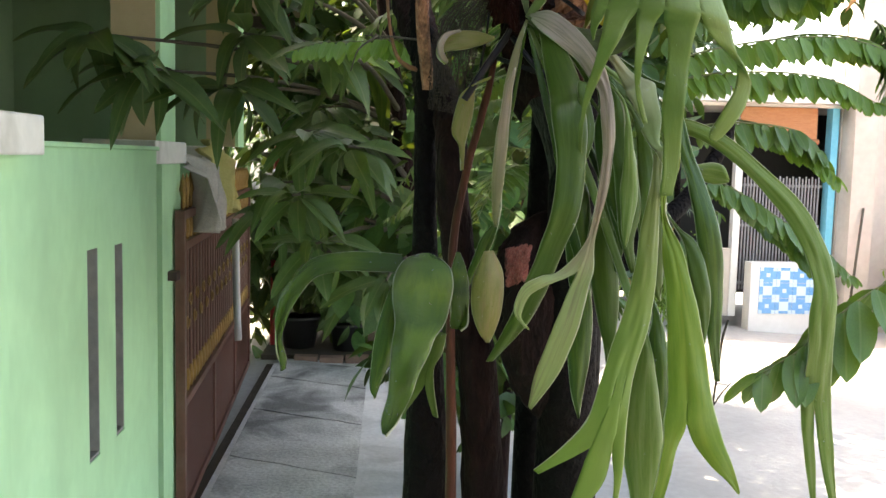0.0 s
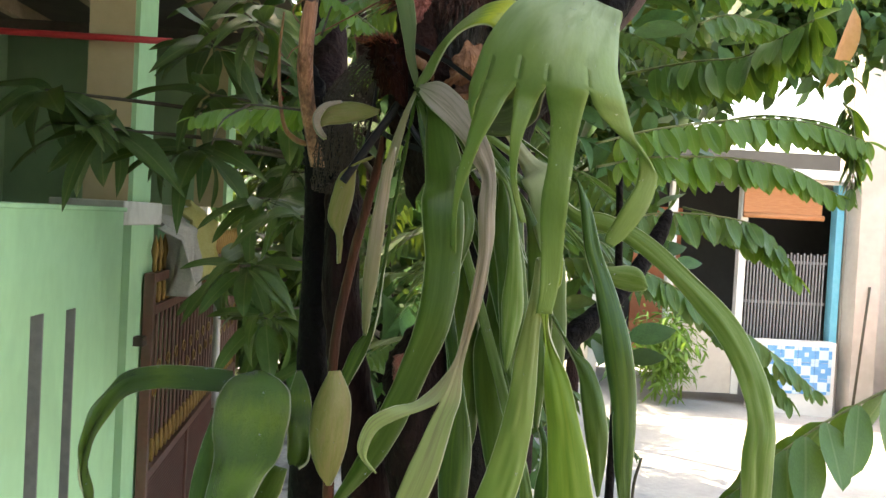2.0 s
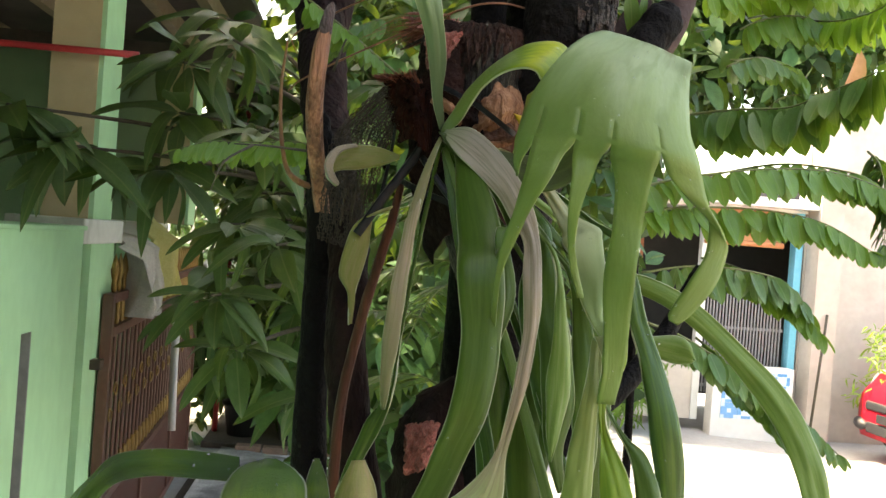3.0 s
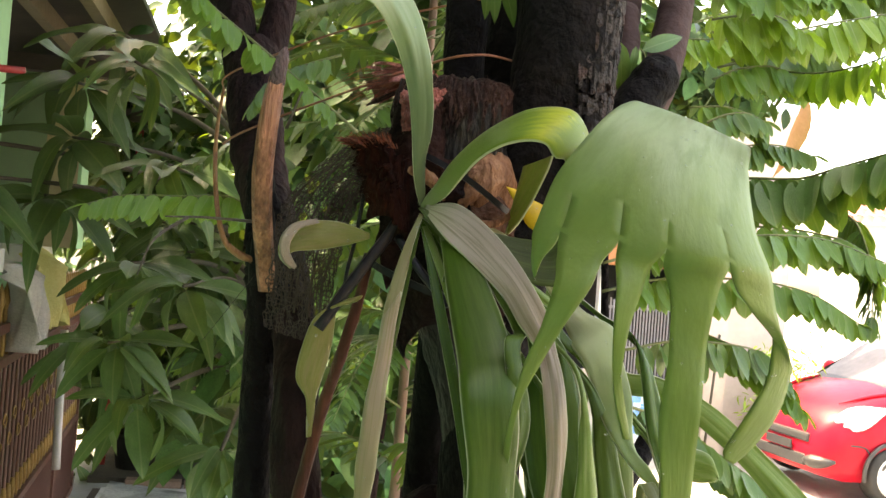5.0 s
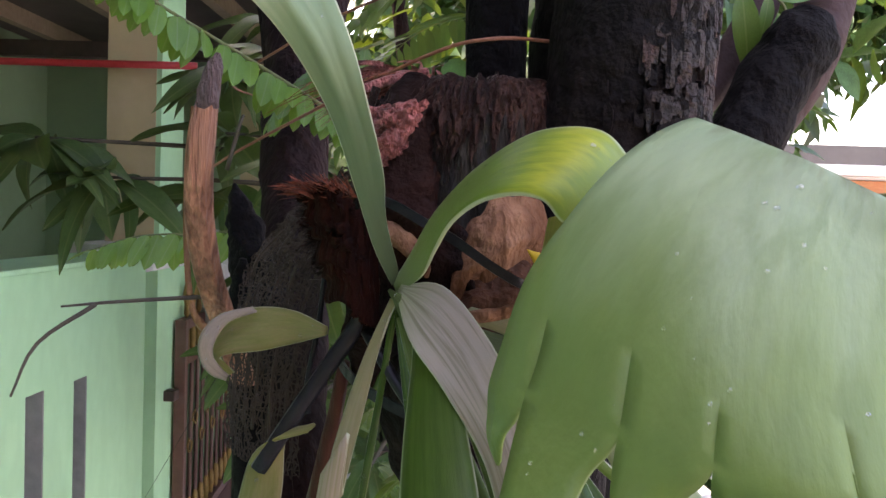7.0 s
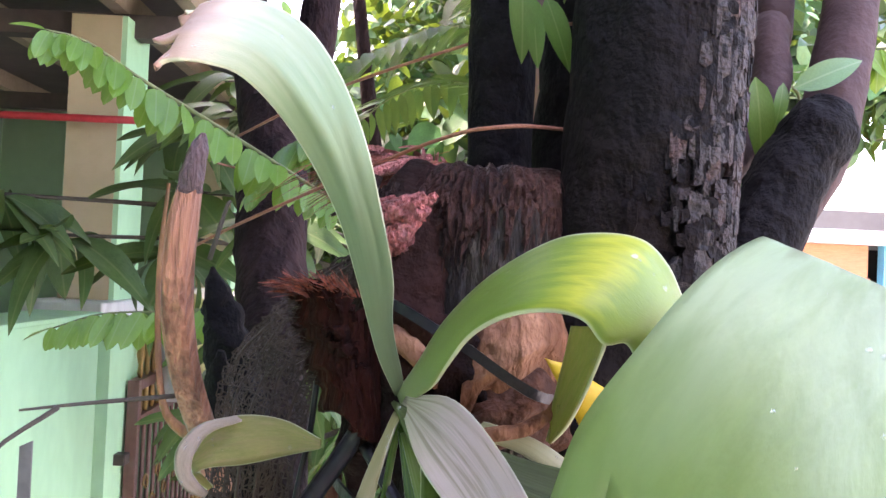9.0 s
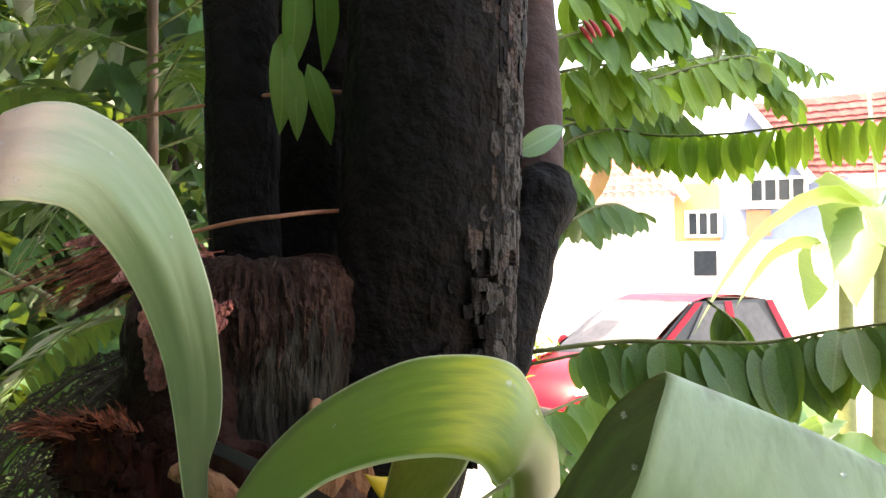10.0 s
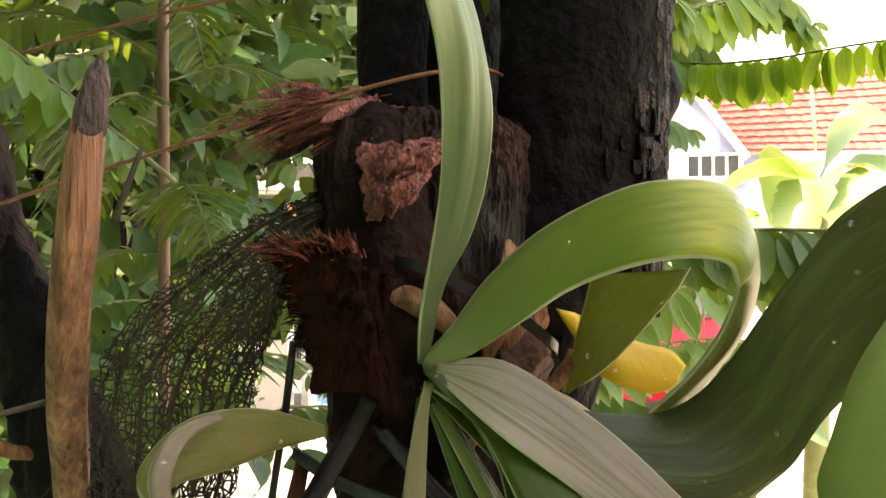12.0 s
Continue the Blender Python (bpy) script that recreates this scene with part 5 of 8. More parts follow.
shag("rim_fibre", 800, (0.286, 1.044, 0), 0.030, 0.0465, 1.645, 1.668, 0.008, -1.5, 0.00022, M_FIBRE, "fine loose fibres on the stump rim", 1)
shag("rim_fibre", 420, (0.286, 1.044, 0), 0.044, 0.0475, 1.620, 1.648, 0.009, -4.0, 0.00025, M_FIBRE, "fine loose fibres down the stump side", 8, 150, 330)
shag("bark_shred", 420, (0.288, 1.044, 0), 0.044, 0.0465, 1.52, 1.640, 0.010, -5.0, 0.0004, M_GREYBARK, "grey bark shreds", 6, -120, 80)
# long bark strips bent over the rim
g = random.Random(17)
for k in range(16):
    a = Vector((0.262 + g.gauss(0, 0.006), 1.046 + g.gauss(0, 0.007), 1.668 + g.gauss(0, 0.002)))
    e = Vector((0.218 + g.gauss(0, 0.006), 1.048 + g.gauss(0, 0.009), 1.656 + g.gauss(0, 0.005)))
    b = (a + e) / 2 + Vector((0, 0, g.uniform(0.000, 0.006)))
    tv, tf = tube_data([(*a, 0.0022), (*(a * 0.6 + b * 0.4), 0.0030), (*b, 0.0028), (*(b * 0.4 + e * 0.6), 0.0022), (*e, 0.0006)], 8, 6, 0.35, 220, k)
    mesh_ob("bark_strip", tv, tf, (M_RUST, M_FIBRE, M_RUST, M_FIBRE, M_FLESH)[k % 5], stump, "long shredded bark strip bent over the rim", smooth=False)
for k in range(9):
    a = Vector((0.240 + g.gauss(0, 0.004), 1.018 + g.gauss(0, 0.008), 1.658 + g.gauss(0, 0.003)))
    e = a + Vector((-0.004 + g.gauss(0, 0.003), -0.006 + g.gauss(0, 0.003), -g.uniform(0.025, 0.05)))
    tv, tf = tube_data([(*a, 0.0020), (*((a + e) / 2 + Vector((-0.003, -0.002, 0))), 0.0026), (*e, 0.0006)], 7, 8, 0.4, 220, k + 30)
    mesh_ob("bark_strip", tv, tf, M_FIBRE, stump, "dark bark strip hanging from the rim", smooth=False)
tuft("rim_fibre", 260, (0.250, 1.048, 1.667), (0.012, 0.008, 0.003), (-0.95, -0.05, -0.2), 0.14, 0.040, 0.00025, M_RUST, "fine loose bark threads", 2, 0.2)
tuft("rim_splinter", 22, (0.240, 1.052, 1.674), (0.008, 0.005, 0.002), (-1, -0.05, 0.12), 0.15, 0.020, 0.0018, M_FLESH, "pale pink wood splinters", 3)
tuft("rim_splinter", 6, (0.256, 1.048, 1.668), (0.004, 0.004, 0.002), (-0.2, -0.1, 0.9), 0.3, 0.015, 0.0018, M_FLESH, "pale pink wood splinters", 4)
# red brown dry shield whose torn upper edge ends in a fringe of fibres
rv, rf = [], []
RU, RV = 34, 26
for j in range(RV + 1):
    q = j / RV
    for i in range(RU + 1):
        u = i / RU
        left = Vector((0.199, 1.006, 1.610)).lerp(Vector((0.217, 1.006, 1.556)), q)
        right = Vector((0.240, 0.990, 1.604)).lerp(Vector((0.243, 0.986, 1.552)), q)
        p = left.lerp(right, u)
        fur = noise.noise((u * 30, q * 4, 3.0)) + 0.5 * noise.noise((u * 70, q * 9, 5.0))
        rag = 0.006 * noise.noise((q * 9, 2.0, 0.0)) * (1 - u) + 0.004 * noise.noise((u * 16, 7.0, 0.0)) * (1 - q)
        rv.append((p.x + rag, p.y - 0.014 * math.sin(math.pi * u) * (0.4 + 0.6 * q) - 0.0016 * fur, p.z + rag + 0.004 * math.sin(u * 5)))
for j in range(RV):
    for i in range(RU):
        k = j * (RU + 1) + i
        rf.append((k, k + 1, k + RU + 2, k + RU + 1))
red_shield = mesh_ob("shield_frond", rv, rf, M_REDSHIELD, stump, "red brown dry shield frond with a frayed edge")
sol = red_shield.modifiers.new("thickness", "SOLIDIFY")
sol.thickness, sol.offset = 0.003, 1.0
for k in range(7):
    c = Vector((0.201, 1.006, 1.609)).lerp(Vector((0.226, 0.994, 1.608)), k / 6)
    tuft("fringe", 60, c, (0.0022, 0.002, 0.0016), (-0.85 + 0.08 * k, -0.25, 0.16 + 0.07 * k), 0.16, 0.0105, 0.00042, M_RUST, "red brown fringe of dry fibres", 50 + k, 0.1)
for k in range(5):
    c = Vector((0.204, 1.006, 1.602)).lerp(Vector((0.214, 1.006, 1.574)), k / 4)
    tuft("fringe", 30, c, (0.0015, 0.002, 0.003), (-0.9, -0.3, 0.0), 0.25, 0.006, 0.00035, M_FIBRE, "short dark fringe of dry fibres", 70 + k, 0.2)
# the torn pink wood: cracked plates with a rough, layered face
def torn(corners, seed, label):
    tl, tr, bl, br = (np.array(c) for c in corners)
    nrm = np.cross(tr - tl, bl - tl)
    nrm = nrm / np.linalg.norm(nrm)
    if nrm[1] > 0:
        nrm = -nrm
    v, f = [], []
    nu, nv = 40, 36
    for j in range(nv + 1):
        for i in range(nu + 1):
            u, s = i / nu, j / nv
            uu = u + 0.09 * noise.noise((seed, s * 7, 3)) + 0.05 * noise.noise((u * 3, s * 20, seed))
            ss = s + 0.13 * noise.noise((u * 7, seed, 1)) + 0.05 * noise.noise((u * 22, s * 3, seed))
            p = (tl * (1 - uu) + tr * uu) * (1 - ss) + (bl * (1 - uu) + br * uu) * ss
            rim = min(1, 7 * u, 7 * (1 - u), 7 * s, 7 * (1 - s))
            n1 = noise.noise((u * 6 + s * 4, s * 5, seed)) + 0.7 * noise.noise((u * 17, s * 9, seed + 3)) + 0.4 * noise.noise((u * 45, s * 25, seed))
            v.append(p + nrm * (0.0050 * n1 - 0.004 * (1 - rim)))
    for j in range(nv):
        for i in range(nu):
            a = j * (nu + 1) + i
            f.append((a, a + 1, a + nu + 2, a + nu + 1))
    ob = mesh_ob("torn_wood", v, f, M_FLESH, stump, label, smooth=False)
    sol = ob.modifiers.new("thickness", "SOLIDIFY")
    sol.thickness, sol.offset = 0.003, 0.0
    return ob
torn([(0.231, 0.998, 1.648), (0.260, 0.984, 1.651), (0.234, 0.996, 1.620), (0.248, 0.988, 1.629)], 1.0, "cracked pink torn wood")
torn([(0.241, 1.039, 1.310), (0.268, 1.026, 1.316), (0.243, 1.038, 1.266), (0.264, 1.026, 1.276)], 2.0, "cracked pink torn wood low on the stump")
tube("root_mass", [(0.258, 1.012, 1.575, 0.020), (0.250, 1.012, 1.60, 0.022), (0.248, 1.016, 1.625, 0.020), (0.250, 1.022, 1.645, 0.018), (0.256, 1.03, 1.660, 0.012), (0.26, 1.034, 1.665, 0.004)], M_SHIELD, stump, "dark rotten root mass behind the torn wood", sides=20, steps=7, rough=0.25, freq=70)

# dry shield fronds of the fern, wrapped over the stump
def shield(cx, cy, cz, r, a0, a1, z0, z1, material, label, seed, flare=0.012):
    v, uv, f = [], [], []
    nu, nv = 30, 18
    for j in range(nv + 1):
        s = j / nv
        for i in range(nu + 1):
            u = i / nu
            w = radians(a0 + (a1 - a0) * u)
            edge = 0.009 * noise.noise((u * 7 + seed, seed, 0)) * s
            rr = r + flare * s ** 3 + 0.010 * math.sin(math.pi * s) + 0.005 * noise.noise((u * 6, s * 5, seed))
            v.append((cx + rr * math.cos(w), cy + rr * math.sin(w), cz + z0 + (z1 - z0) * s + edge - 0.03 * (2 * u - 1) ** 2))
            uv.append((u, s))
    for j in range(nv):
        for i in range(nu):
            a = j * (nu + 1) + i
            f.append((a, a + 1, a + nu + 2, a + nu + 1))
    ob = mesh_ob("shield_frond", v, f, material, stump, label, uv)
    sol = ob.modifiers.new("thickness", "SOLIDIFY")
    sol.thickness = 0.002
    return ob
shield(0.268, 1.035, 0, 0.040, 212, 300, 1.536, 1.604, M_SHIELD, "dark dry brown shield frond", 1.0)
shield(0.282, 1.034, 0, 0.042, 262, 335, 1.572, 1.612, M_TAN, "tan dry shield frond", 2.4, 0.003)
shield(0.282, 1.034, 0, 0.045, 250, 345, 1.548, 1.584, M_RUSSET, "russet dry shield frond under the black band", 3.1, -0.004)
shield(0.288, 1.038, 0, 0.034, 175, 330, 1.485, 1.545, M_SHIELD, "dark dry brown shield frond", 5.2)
tube("root_curl", [(0.268, 0.975, 1.560, 0.001), (0.280, 0.968, 1.556, 0.0028), (0.295, 0.966, 1.558, 0.0030), (0.308, 0.972, 1.563, 0.0026), (0.312, 0.974, 1.570, 0.001)], M_TAN, stump, "tan curled edge of a dry shield", sides=7, steps=5, rough=0.3, freq=160)
tube("root_knob", [(0.236, 0.997, 1.588, 0.002), (0.244, 0.990, 1.592, 0.0045), (0.254, 0.984, 1.587, 0.005), (0.262, 0.980, 1.578, 0.0035), (0.264, 0.978, 1.572, 0.001)], M_TAN, stump, "tan curled bud scale", sides=8, steps=4, rough=0.2, freq=120)

# black bands that tie the fern to the stump
def band(pts, width, label="flat black rubber band"):
    rows = spline(pts, 10)
    v, f = [], []
    for i, p in enumerate(rows):
        d = Vector(rows[min(i + 1, len(rows) - 1)] - rows[max(i - 1, 0)]).normalized()
        out = (Vector(p) - Vector((0.28, 1.045, p[2]))).normalized()
        s = d.cross(out).normalized() * width / 2
        for q in (Vector(p) - s, Vector(p) - s + out * 0.0015, Vector(p) + s + out * 0.0015, Vector(p) + s):
            v.append(q)
    for i in range(len(rows) - 1):
        for k in range(4):
            f.append((i * 4 + k, i * 4 + (k + 1) % 4, (i + 1) * 4 + (k + 1) % 4, (i + 1) * 4 + k))
    ob = mesh_ob("band", v, f, M_BAND, smooth=False)
    return tagged(ob, label + " tying the fern to the stump", "strap", group="fern bands")
def ring(z_left, z_right, r, width, a0=150, a1=350):
    pts = []
    for k in range(9):
        w = radians(a0 + (a1 - a0) * k / 8)
        pts.append((0.276 + r * math.cos(w), 1.040 + r * math.sin(w), z_left + (z_right - z_left) * k / 8))
    band(pts, width)
band([(0.236, 1.045, 1.606), (0.240, 1.015, 1.606), (0.245, 0.990, 1.605), (0.252, 0.983, 1.602), (0.263, 0.977, 1.596), (0.276, 0.972, 1.589), (0.291, 0.970, 1.579), (0.305, 0.976, 1.571), (0.318, 0.992, 1.567)], 0.0042)
ring(1.530, 1.486, 0.058, 0.005, 190, 320)
def flat_strip(pts, width):
    ob = tube("band", [(*p, width / 2) for p in pts], M_BAND, sides=6, steps=6)
    return tagged(ob, "loose black rubber strap end below the fern", "strap", group="fern bands")
flat_strip([(0.236, 0.998, 1.556), (0.228, 1.0, 1.542), (0.208, 1.0, 1.512), (0.186, 1.0, 1.477)], 0.0085)
flat_strip([(0.213, 1.018, 1.575), (0.210, 1.02, 1.545), (0.205, 1.02, 1.515), (0.206, 1.02, 1.500)], 0.003)
flat_strip([(0.236, 0.995, 1.545), (0.254, 0.982, 1.520), (0.272, 0.972, 1.500)], 0.006)
stalk = tube("dry_stalk", [(0.222, 1.03, 1.525, 0.003), (0.216, 1.035, 1.490, 0.0042), (0.208, 1.04, 1.455, 0.0045), (0.196, 1.055, 1.40, 0.0048), (0.183, 1.06, 1.32, 0.005), (0.182, 1.062, 1.22, 0.0055), (0.187, 1.065, 1.05, 0.0065), (0.19, 1.07, 0.7, 0.008), (0.19, 1.08, G, 0.010)], M_REDSTEM, sides=8, steps=6, rough=0.1, freq=80)
tagged(stalk, "thin red brown dry stalk climbing beside the stems", "stalk")
# a dead frond eaten down to its netted veins
nv_, nf_ = [], []
LA = spline([(0.245, 1.058, 1.635), (0.215, 1.06, 1.622), (0.184, 1.075, 1.598), (0.158, 1.085, 1.565), (0.152, 1.08, 1.52), (0.150, 1.075, 1.47)], 15)
LB = spline([(0.240, 1.05, 1.612), (0.226, 1.045, 1.60), (0.217, 1.045, 1.58), (0.208, 1.045, 1.555), (0.200, 1.045, 1.515), (0.196, 1.045, 1.46)], 15)
rng = random.Random(8)
W_ = 44
for i, (a, b) in enumerate(zip(LA, LB)):
    for k in range(W_ + 1):
        s = min(1, max(0, (k + rng.uniform(-0.25, 0.25) + (0.5 if i % 2 else 0)) / W_))
        p = a + (b - a) * s
        nv_.append((p[0] + rng.gauss(0, 0.0008), p[1] - 0.012 * math.sin(math.pi * s) + 0.004 * noise.noise((p[0] * 60, p[2] * 60, 0)), p[2] + rng.gauss(0, 0.0009)))
for i in range(len(LA) - 1):
    for k in range(W_):
        if noise.noise((k * 0.25, i * 0.15, 7)) > 0.42:
            continue
        a = i * (W_ + 1) + k
        nf_.append((a, a + 1, a + W_ + 2, a + W_ + 1))
net = mesh_ob("skeleton_frond", nv_, nf_, M_NET, stump, "dead frond eaten down to brown netted veins", smooth=False)
wf = net.modifiers.new("veins", "WIREFRAME")
wf.thickness = 0.0008
for k in (5, 12, 20, 28, 37):
    tube("vein", [(*nv_[i * (W_ + 1) + k], 0.0009) for i in range(0, len(LA), 7)], M_NET, net, sides=5, steps=4)
# rusty wires strung from the trunk
def wire(pts, label):
    ob = tube("wire", [(*p, 0.0009) for p in pts], M_WIRE, sides=6, steps=8)
    return tagged(ob, label, "wire", group="wires")
wire([(0.326, 1.035, 1.688), (0.290, 1.01, 1.684), (0.255, 1.03, 1.677), (0.17, 1.10, 1.646), (0.12, 1.15, 1.626), (0.105, 1.19, 1.62)], "thin rusty wire tied round the black trunk")
wire([(0.345, 1.056, 1.745), (0.300, 1.066, 1.742), (0.21, 1.14, 1.726), (0.149, 1.20, 1.709), (0.10, 1.27, 1.695), (0.095, 1.40, 1.70)], "thin rusty wire strung behind the stump")

# ---- the staghorn fern ----
# Rows of a frond: its left and right edge points, and how far its middle bulges; lobes take a share of its width.
fern = new('staghorn_fern')
fern.location = HUB
tagged(fern, "large staghorn fern with drooping forked fronds tied to a stump", "fern")
frond(M_PALE_PINK, "upright pale green frond with a pink notched tip", [
    (0.248, 0.985, 1.568, 0.252, 0.985, 1.570, 0),
    (0.240, 0.970, 1.587, 0.246, 0.965, 1.597, 0),
    (0.231, 0.945, 1.622, 0.246, 0.948, 1.616, 0),
    (0.223, 0.930, 1.644, 0.241, 0.930, 1.643, 0),
    (0.211, 0.912, 1.664, 0.231, 0.920, 1.673, 0),
    (0.198, 0.898, 1.677, 0.217, 0.918, 1.696, 0),
    (0.188, 0.888, 1.679, 0.203, 0.912, 1.704, 0),
    (0.182, 0.885, 1.679, 0.193, 0.905, 1.704, 0),
    (0.178, 0.886, 1.679, 0.185, 0.902, 1.701, 0),
], [
    (0, .36, [
        (0.175, 0.886, 1.678, 0.178, 0.891, 1.684, 0),
        (0.173, 0.887, 1.676, 0.174, 0.887, 1.677, 0),
    ]),
    (.36, .7, [
        (0.175, 0.891, 1.685, 0.178, 0.896, 1.691, 0),
        (0.171, 0.893, 1.686, 0.172, 0.893, 1.687, 0),
    ]),
    (.7, 1, [
        (0.179, 0.897, 1.692, 0.182, 0.901, 1.699, 0),
        (0.177, 0.899, 1.696, 0.179, 0.899, 1.697, 0),
    ]),
])
frond(M_ARCH, "arching yellow green frond with a bent end", [
    (0.249, 0.985, 1.569, 0.251, 0.985, 1.564, 0),
    (0.257, 0.976, 1.582, 0.262, 0.968, 1.573, 0),
    (0.267, 0.966, 1.600, 0.268, 0.948, 1.585, 0),
    (0.283, 0.953, 1.618, 0.275, 0.930, 1.597, 0),
    (0.302, 0.935, 1.631, 0.285, 0.912, 1.605, 0),
    (0.316, 0.922, 1.634, 0.297, 0.899, 1.608, 0),
    (0.329, 0.913, 1.632, 0.307, 0.892, 1.606, 0),
    (0.338, 0.913, 1.624, 0.314, 0.893, 1.599, 0),
    (0.345, 0.915, 1.612, 0.323, 0.900, 1.599, 0),
    (0.355, 0.922, 1.602, 0.329, 0.908, 1.589, 0),
    (0.360, 0.930, 1.581, 0.330, 0.918, 1.575, 0),
    (0.349, 0.936, 1.561, 0.325, 0.928, 1.561, 0),
    (0.330, 0.942, 1.542, 0.320, 0.940, 1.548, 0),
])
frond(M_FROND_GREY, "greyish strap frond ending in a forked green blade", [
    (0.253, 0.980, 1.568, 0.251, 0.980, 1.564, 0),
    (0.272, 0.965, 1.569, 0.259, 0.950, 1.547, 0),
    (0.290, 0.940, 1.552, 0.274, 0.930, 1.531, 0),
    (0.302, 0.915, 1.532, 0.289, 0.905, 1.512, 0),
    (0.310, 0.890, 1.510, 0.296, 0.885, 1.496, 0),
    (0.315, 0.870, 1.484, 0.304, 0.870, 1.481, 0),
    (0.313, 0.840, 1.458, 0.300, 0.840, 1.458, 0),
    (0.311, 0.830, 1.422, 0.301, 0.830, 1.421, 0),
    (0.303, 0.820, 1.380, 0.294, 0.820, 1.380, 0),
    (0.293, 0.815, 1.342, 0.284, 0.815, 1.339, 0),
    (0.292, 0.810, 1.315, 0.261, 0.810, 1.313, 0),
], [
    (0, .5, [
        (0.287, 0.805, 1.299, 0.267, 0.805, 1.293, 0),
        (0.276, 0.800, 1.258, 0.254, 0.800, 1.261, 0),
        (0.260, 0.800, 1.219, 0.241, 0.800, 1.224, 0),
        (0.237, 0.800, 1.188, 0.235, 0.800, 1.190, 0),
    ]),
    (.5, 1, [
        (0.246, 0.800, 1.301, 0.241, 0.800, 1.309, 0),
        (0.231, 0.800, 1.291, 0.225, 0.800, 1.299, 0),
        (0.225, 0.800, 1.273, 0.219, 0.800, 1.279, 0),
        (0.233, 0.800, 1.261, 0.230, 0.800, 1.263, 0),
    ]),
])
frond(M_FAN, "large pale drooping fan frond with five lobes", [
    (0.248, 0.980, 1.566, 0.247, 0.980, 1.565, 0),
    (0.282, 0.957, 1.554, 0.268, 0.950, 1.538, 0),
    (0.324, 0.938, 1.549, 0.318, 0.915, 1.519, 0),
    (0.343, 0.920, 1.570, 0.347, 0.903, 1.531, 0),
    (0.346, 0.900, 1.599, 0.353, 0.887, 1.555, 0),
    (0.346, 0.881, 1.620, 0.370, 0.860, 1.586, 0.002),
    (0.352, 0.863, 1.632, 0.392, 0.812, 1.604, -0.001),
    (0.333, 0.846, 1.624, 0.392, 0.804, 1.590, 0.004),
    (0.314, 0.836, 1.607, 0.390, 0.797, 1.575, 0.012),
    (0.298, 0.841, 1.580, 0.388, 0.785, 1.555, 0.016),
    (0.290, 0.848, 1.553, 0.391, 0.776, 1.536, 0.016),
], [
    (0, .09, [
        (0.289, 0.846, 1.542, 0.296, 0.832, 1.543, 0),
        (0.289, 0.846, 1.534, 0.293, 0.840, 1.535, 0),
        (0.292, 0.850, 1.525, 0.293, 0.850, 1.525, 0),
    ]),
    (.09, .29, [
        (0.2945, 0.820, 1.537, 0.312, 0.800, 1.536, 0),
        (0.290, 0.808, 1.521, 0.305, 0.796, 1.522, 0),
        (0.286, 0.812, 1.501, 0.296, 0.803, 1.503, 0),
        (0.281, 0.822, 1.479, 0.289, 0.818, 1.480, 0),
        (0.280, 0.835, 1.456, 0.284, 0.832, 1.457, 0),
        (0.282, 0.850, 1.421, 0.285, 0.850, 1.421, 0),
        (0.287, 0.862, 1.396, 0.290, 0.862, 1.394, 0),
    ]),
    (.29, .475, [
        (0.3175, 0.796, 1.536, 0.3335, 0.786, 1.535, 0),
        (0.316, 0.789, 1.523, 0.329, 0.786, 1.524, 0),
        (0.315, 0.787, 1.505, 0.323, 0.785, 1.505, 0),
        (0.316, 0.787, 1.484, 0.320, 0.785, 1.484, 0),
        (0.319, 0.787, 1.466, 0.324, 0.786, 1.466, 0),
        (0.326, 0.790, 1.447, 0.330, 0.790, 1.447, 0),
    ]),
    (.475, .745, [
        (0.340, 0.785, 1.535, 0.363, 0.772, 1.527, 0),
        (0.342, 0.782, 1.522, 0.360, 0.772, 1.511, 0),
        (0.342, 0.780, 1.506, 0.358, 0.772, 1.492, 0),
        (0.340, 0.777, 1.480, 0.356, 0.770, 1.474, 0),
        (0.338, 0.774, 1.453, 0.354, 0.768, 1.452, 0),
        (0.339, 0.770, 1.408, 0.353, 0.770, 1.408, 0),
        (0.338, 0.770, 1.385, 0.349, 0.770, 1.385, 0),
    ]),
    (.745, 1, [
        (0.371, 0.773, 1.529, 0.396, 0.778, 1.524, 0),
        (0.382, 0.776, 1.518, 0.402, 0.782, 1.511, 0),
        (0.404, 0.790, 1.505, 0.411, 0.790, 1.502, 0),
        (0.410, 0.797, 1.500, 0.421, 0.798, 1.492, 0),
        (0.410, 0.800, 1.480, 0.426, 0.803, 1.484, 0),
        (0.401, 0.802, 1.462, 0.421, 0.804, 1.463, 0),
        (0.391, 0.805, 1.442, 0.406, 0.806, 1.441, 0),
        (0.391, 0.806, 1.436, 0.397, 0.806, 1.433, 0),
    ]),
])
frond(M_FROND, "broad dark green hanging strap frond", [
    (0.257, 0.980, 1.562, 0.260, 0.980, 1.564, 0),
    (0.260, 0.955, 1.540, 0.274, 0.950, 1.548, 0),
    (0.259, 0.920, 1.507, 0.285, 0.910, 1.512, 0),
    (0.260, 0.890, 1.477, 0.291, 0.880, 1.482, 0),
    (0.257, 0.860, 1.458, 0.290, 0.860, 1.459, 0),
    (0.261, 0.850, 1.421, 0.290, 0.850, 1.416, 0),
    (0.259, 0.840, 1.379, 0.284, 0.840, 1.369, 0),
    (0.248, 0.835, 1.336, 0.270, 0.835, 1.334, 0),
    (0.232, 0.830, 1.297, 0.255, 0.830, 1.297, 0),
    (0.217, 0.825, 1.262, 0.236, 0.825, 1.263, 0),
    (0.198, 0.820, 1.227, 0.204, 0.820, 1.228, 0),
])
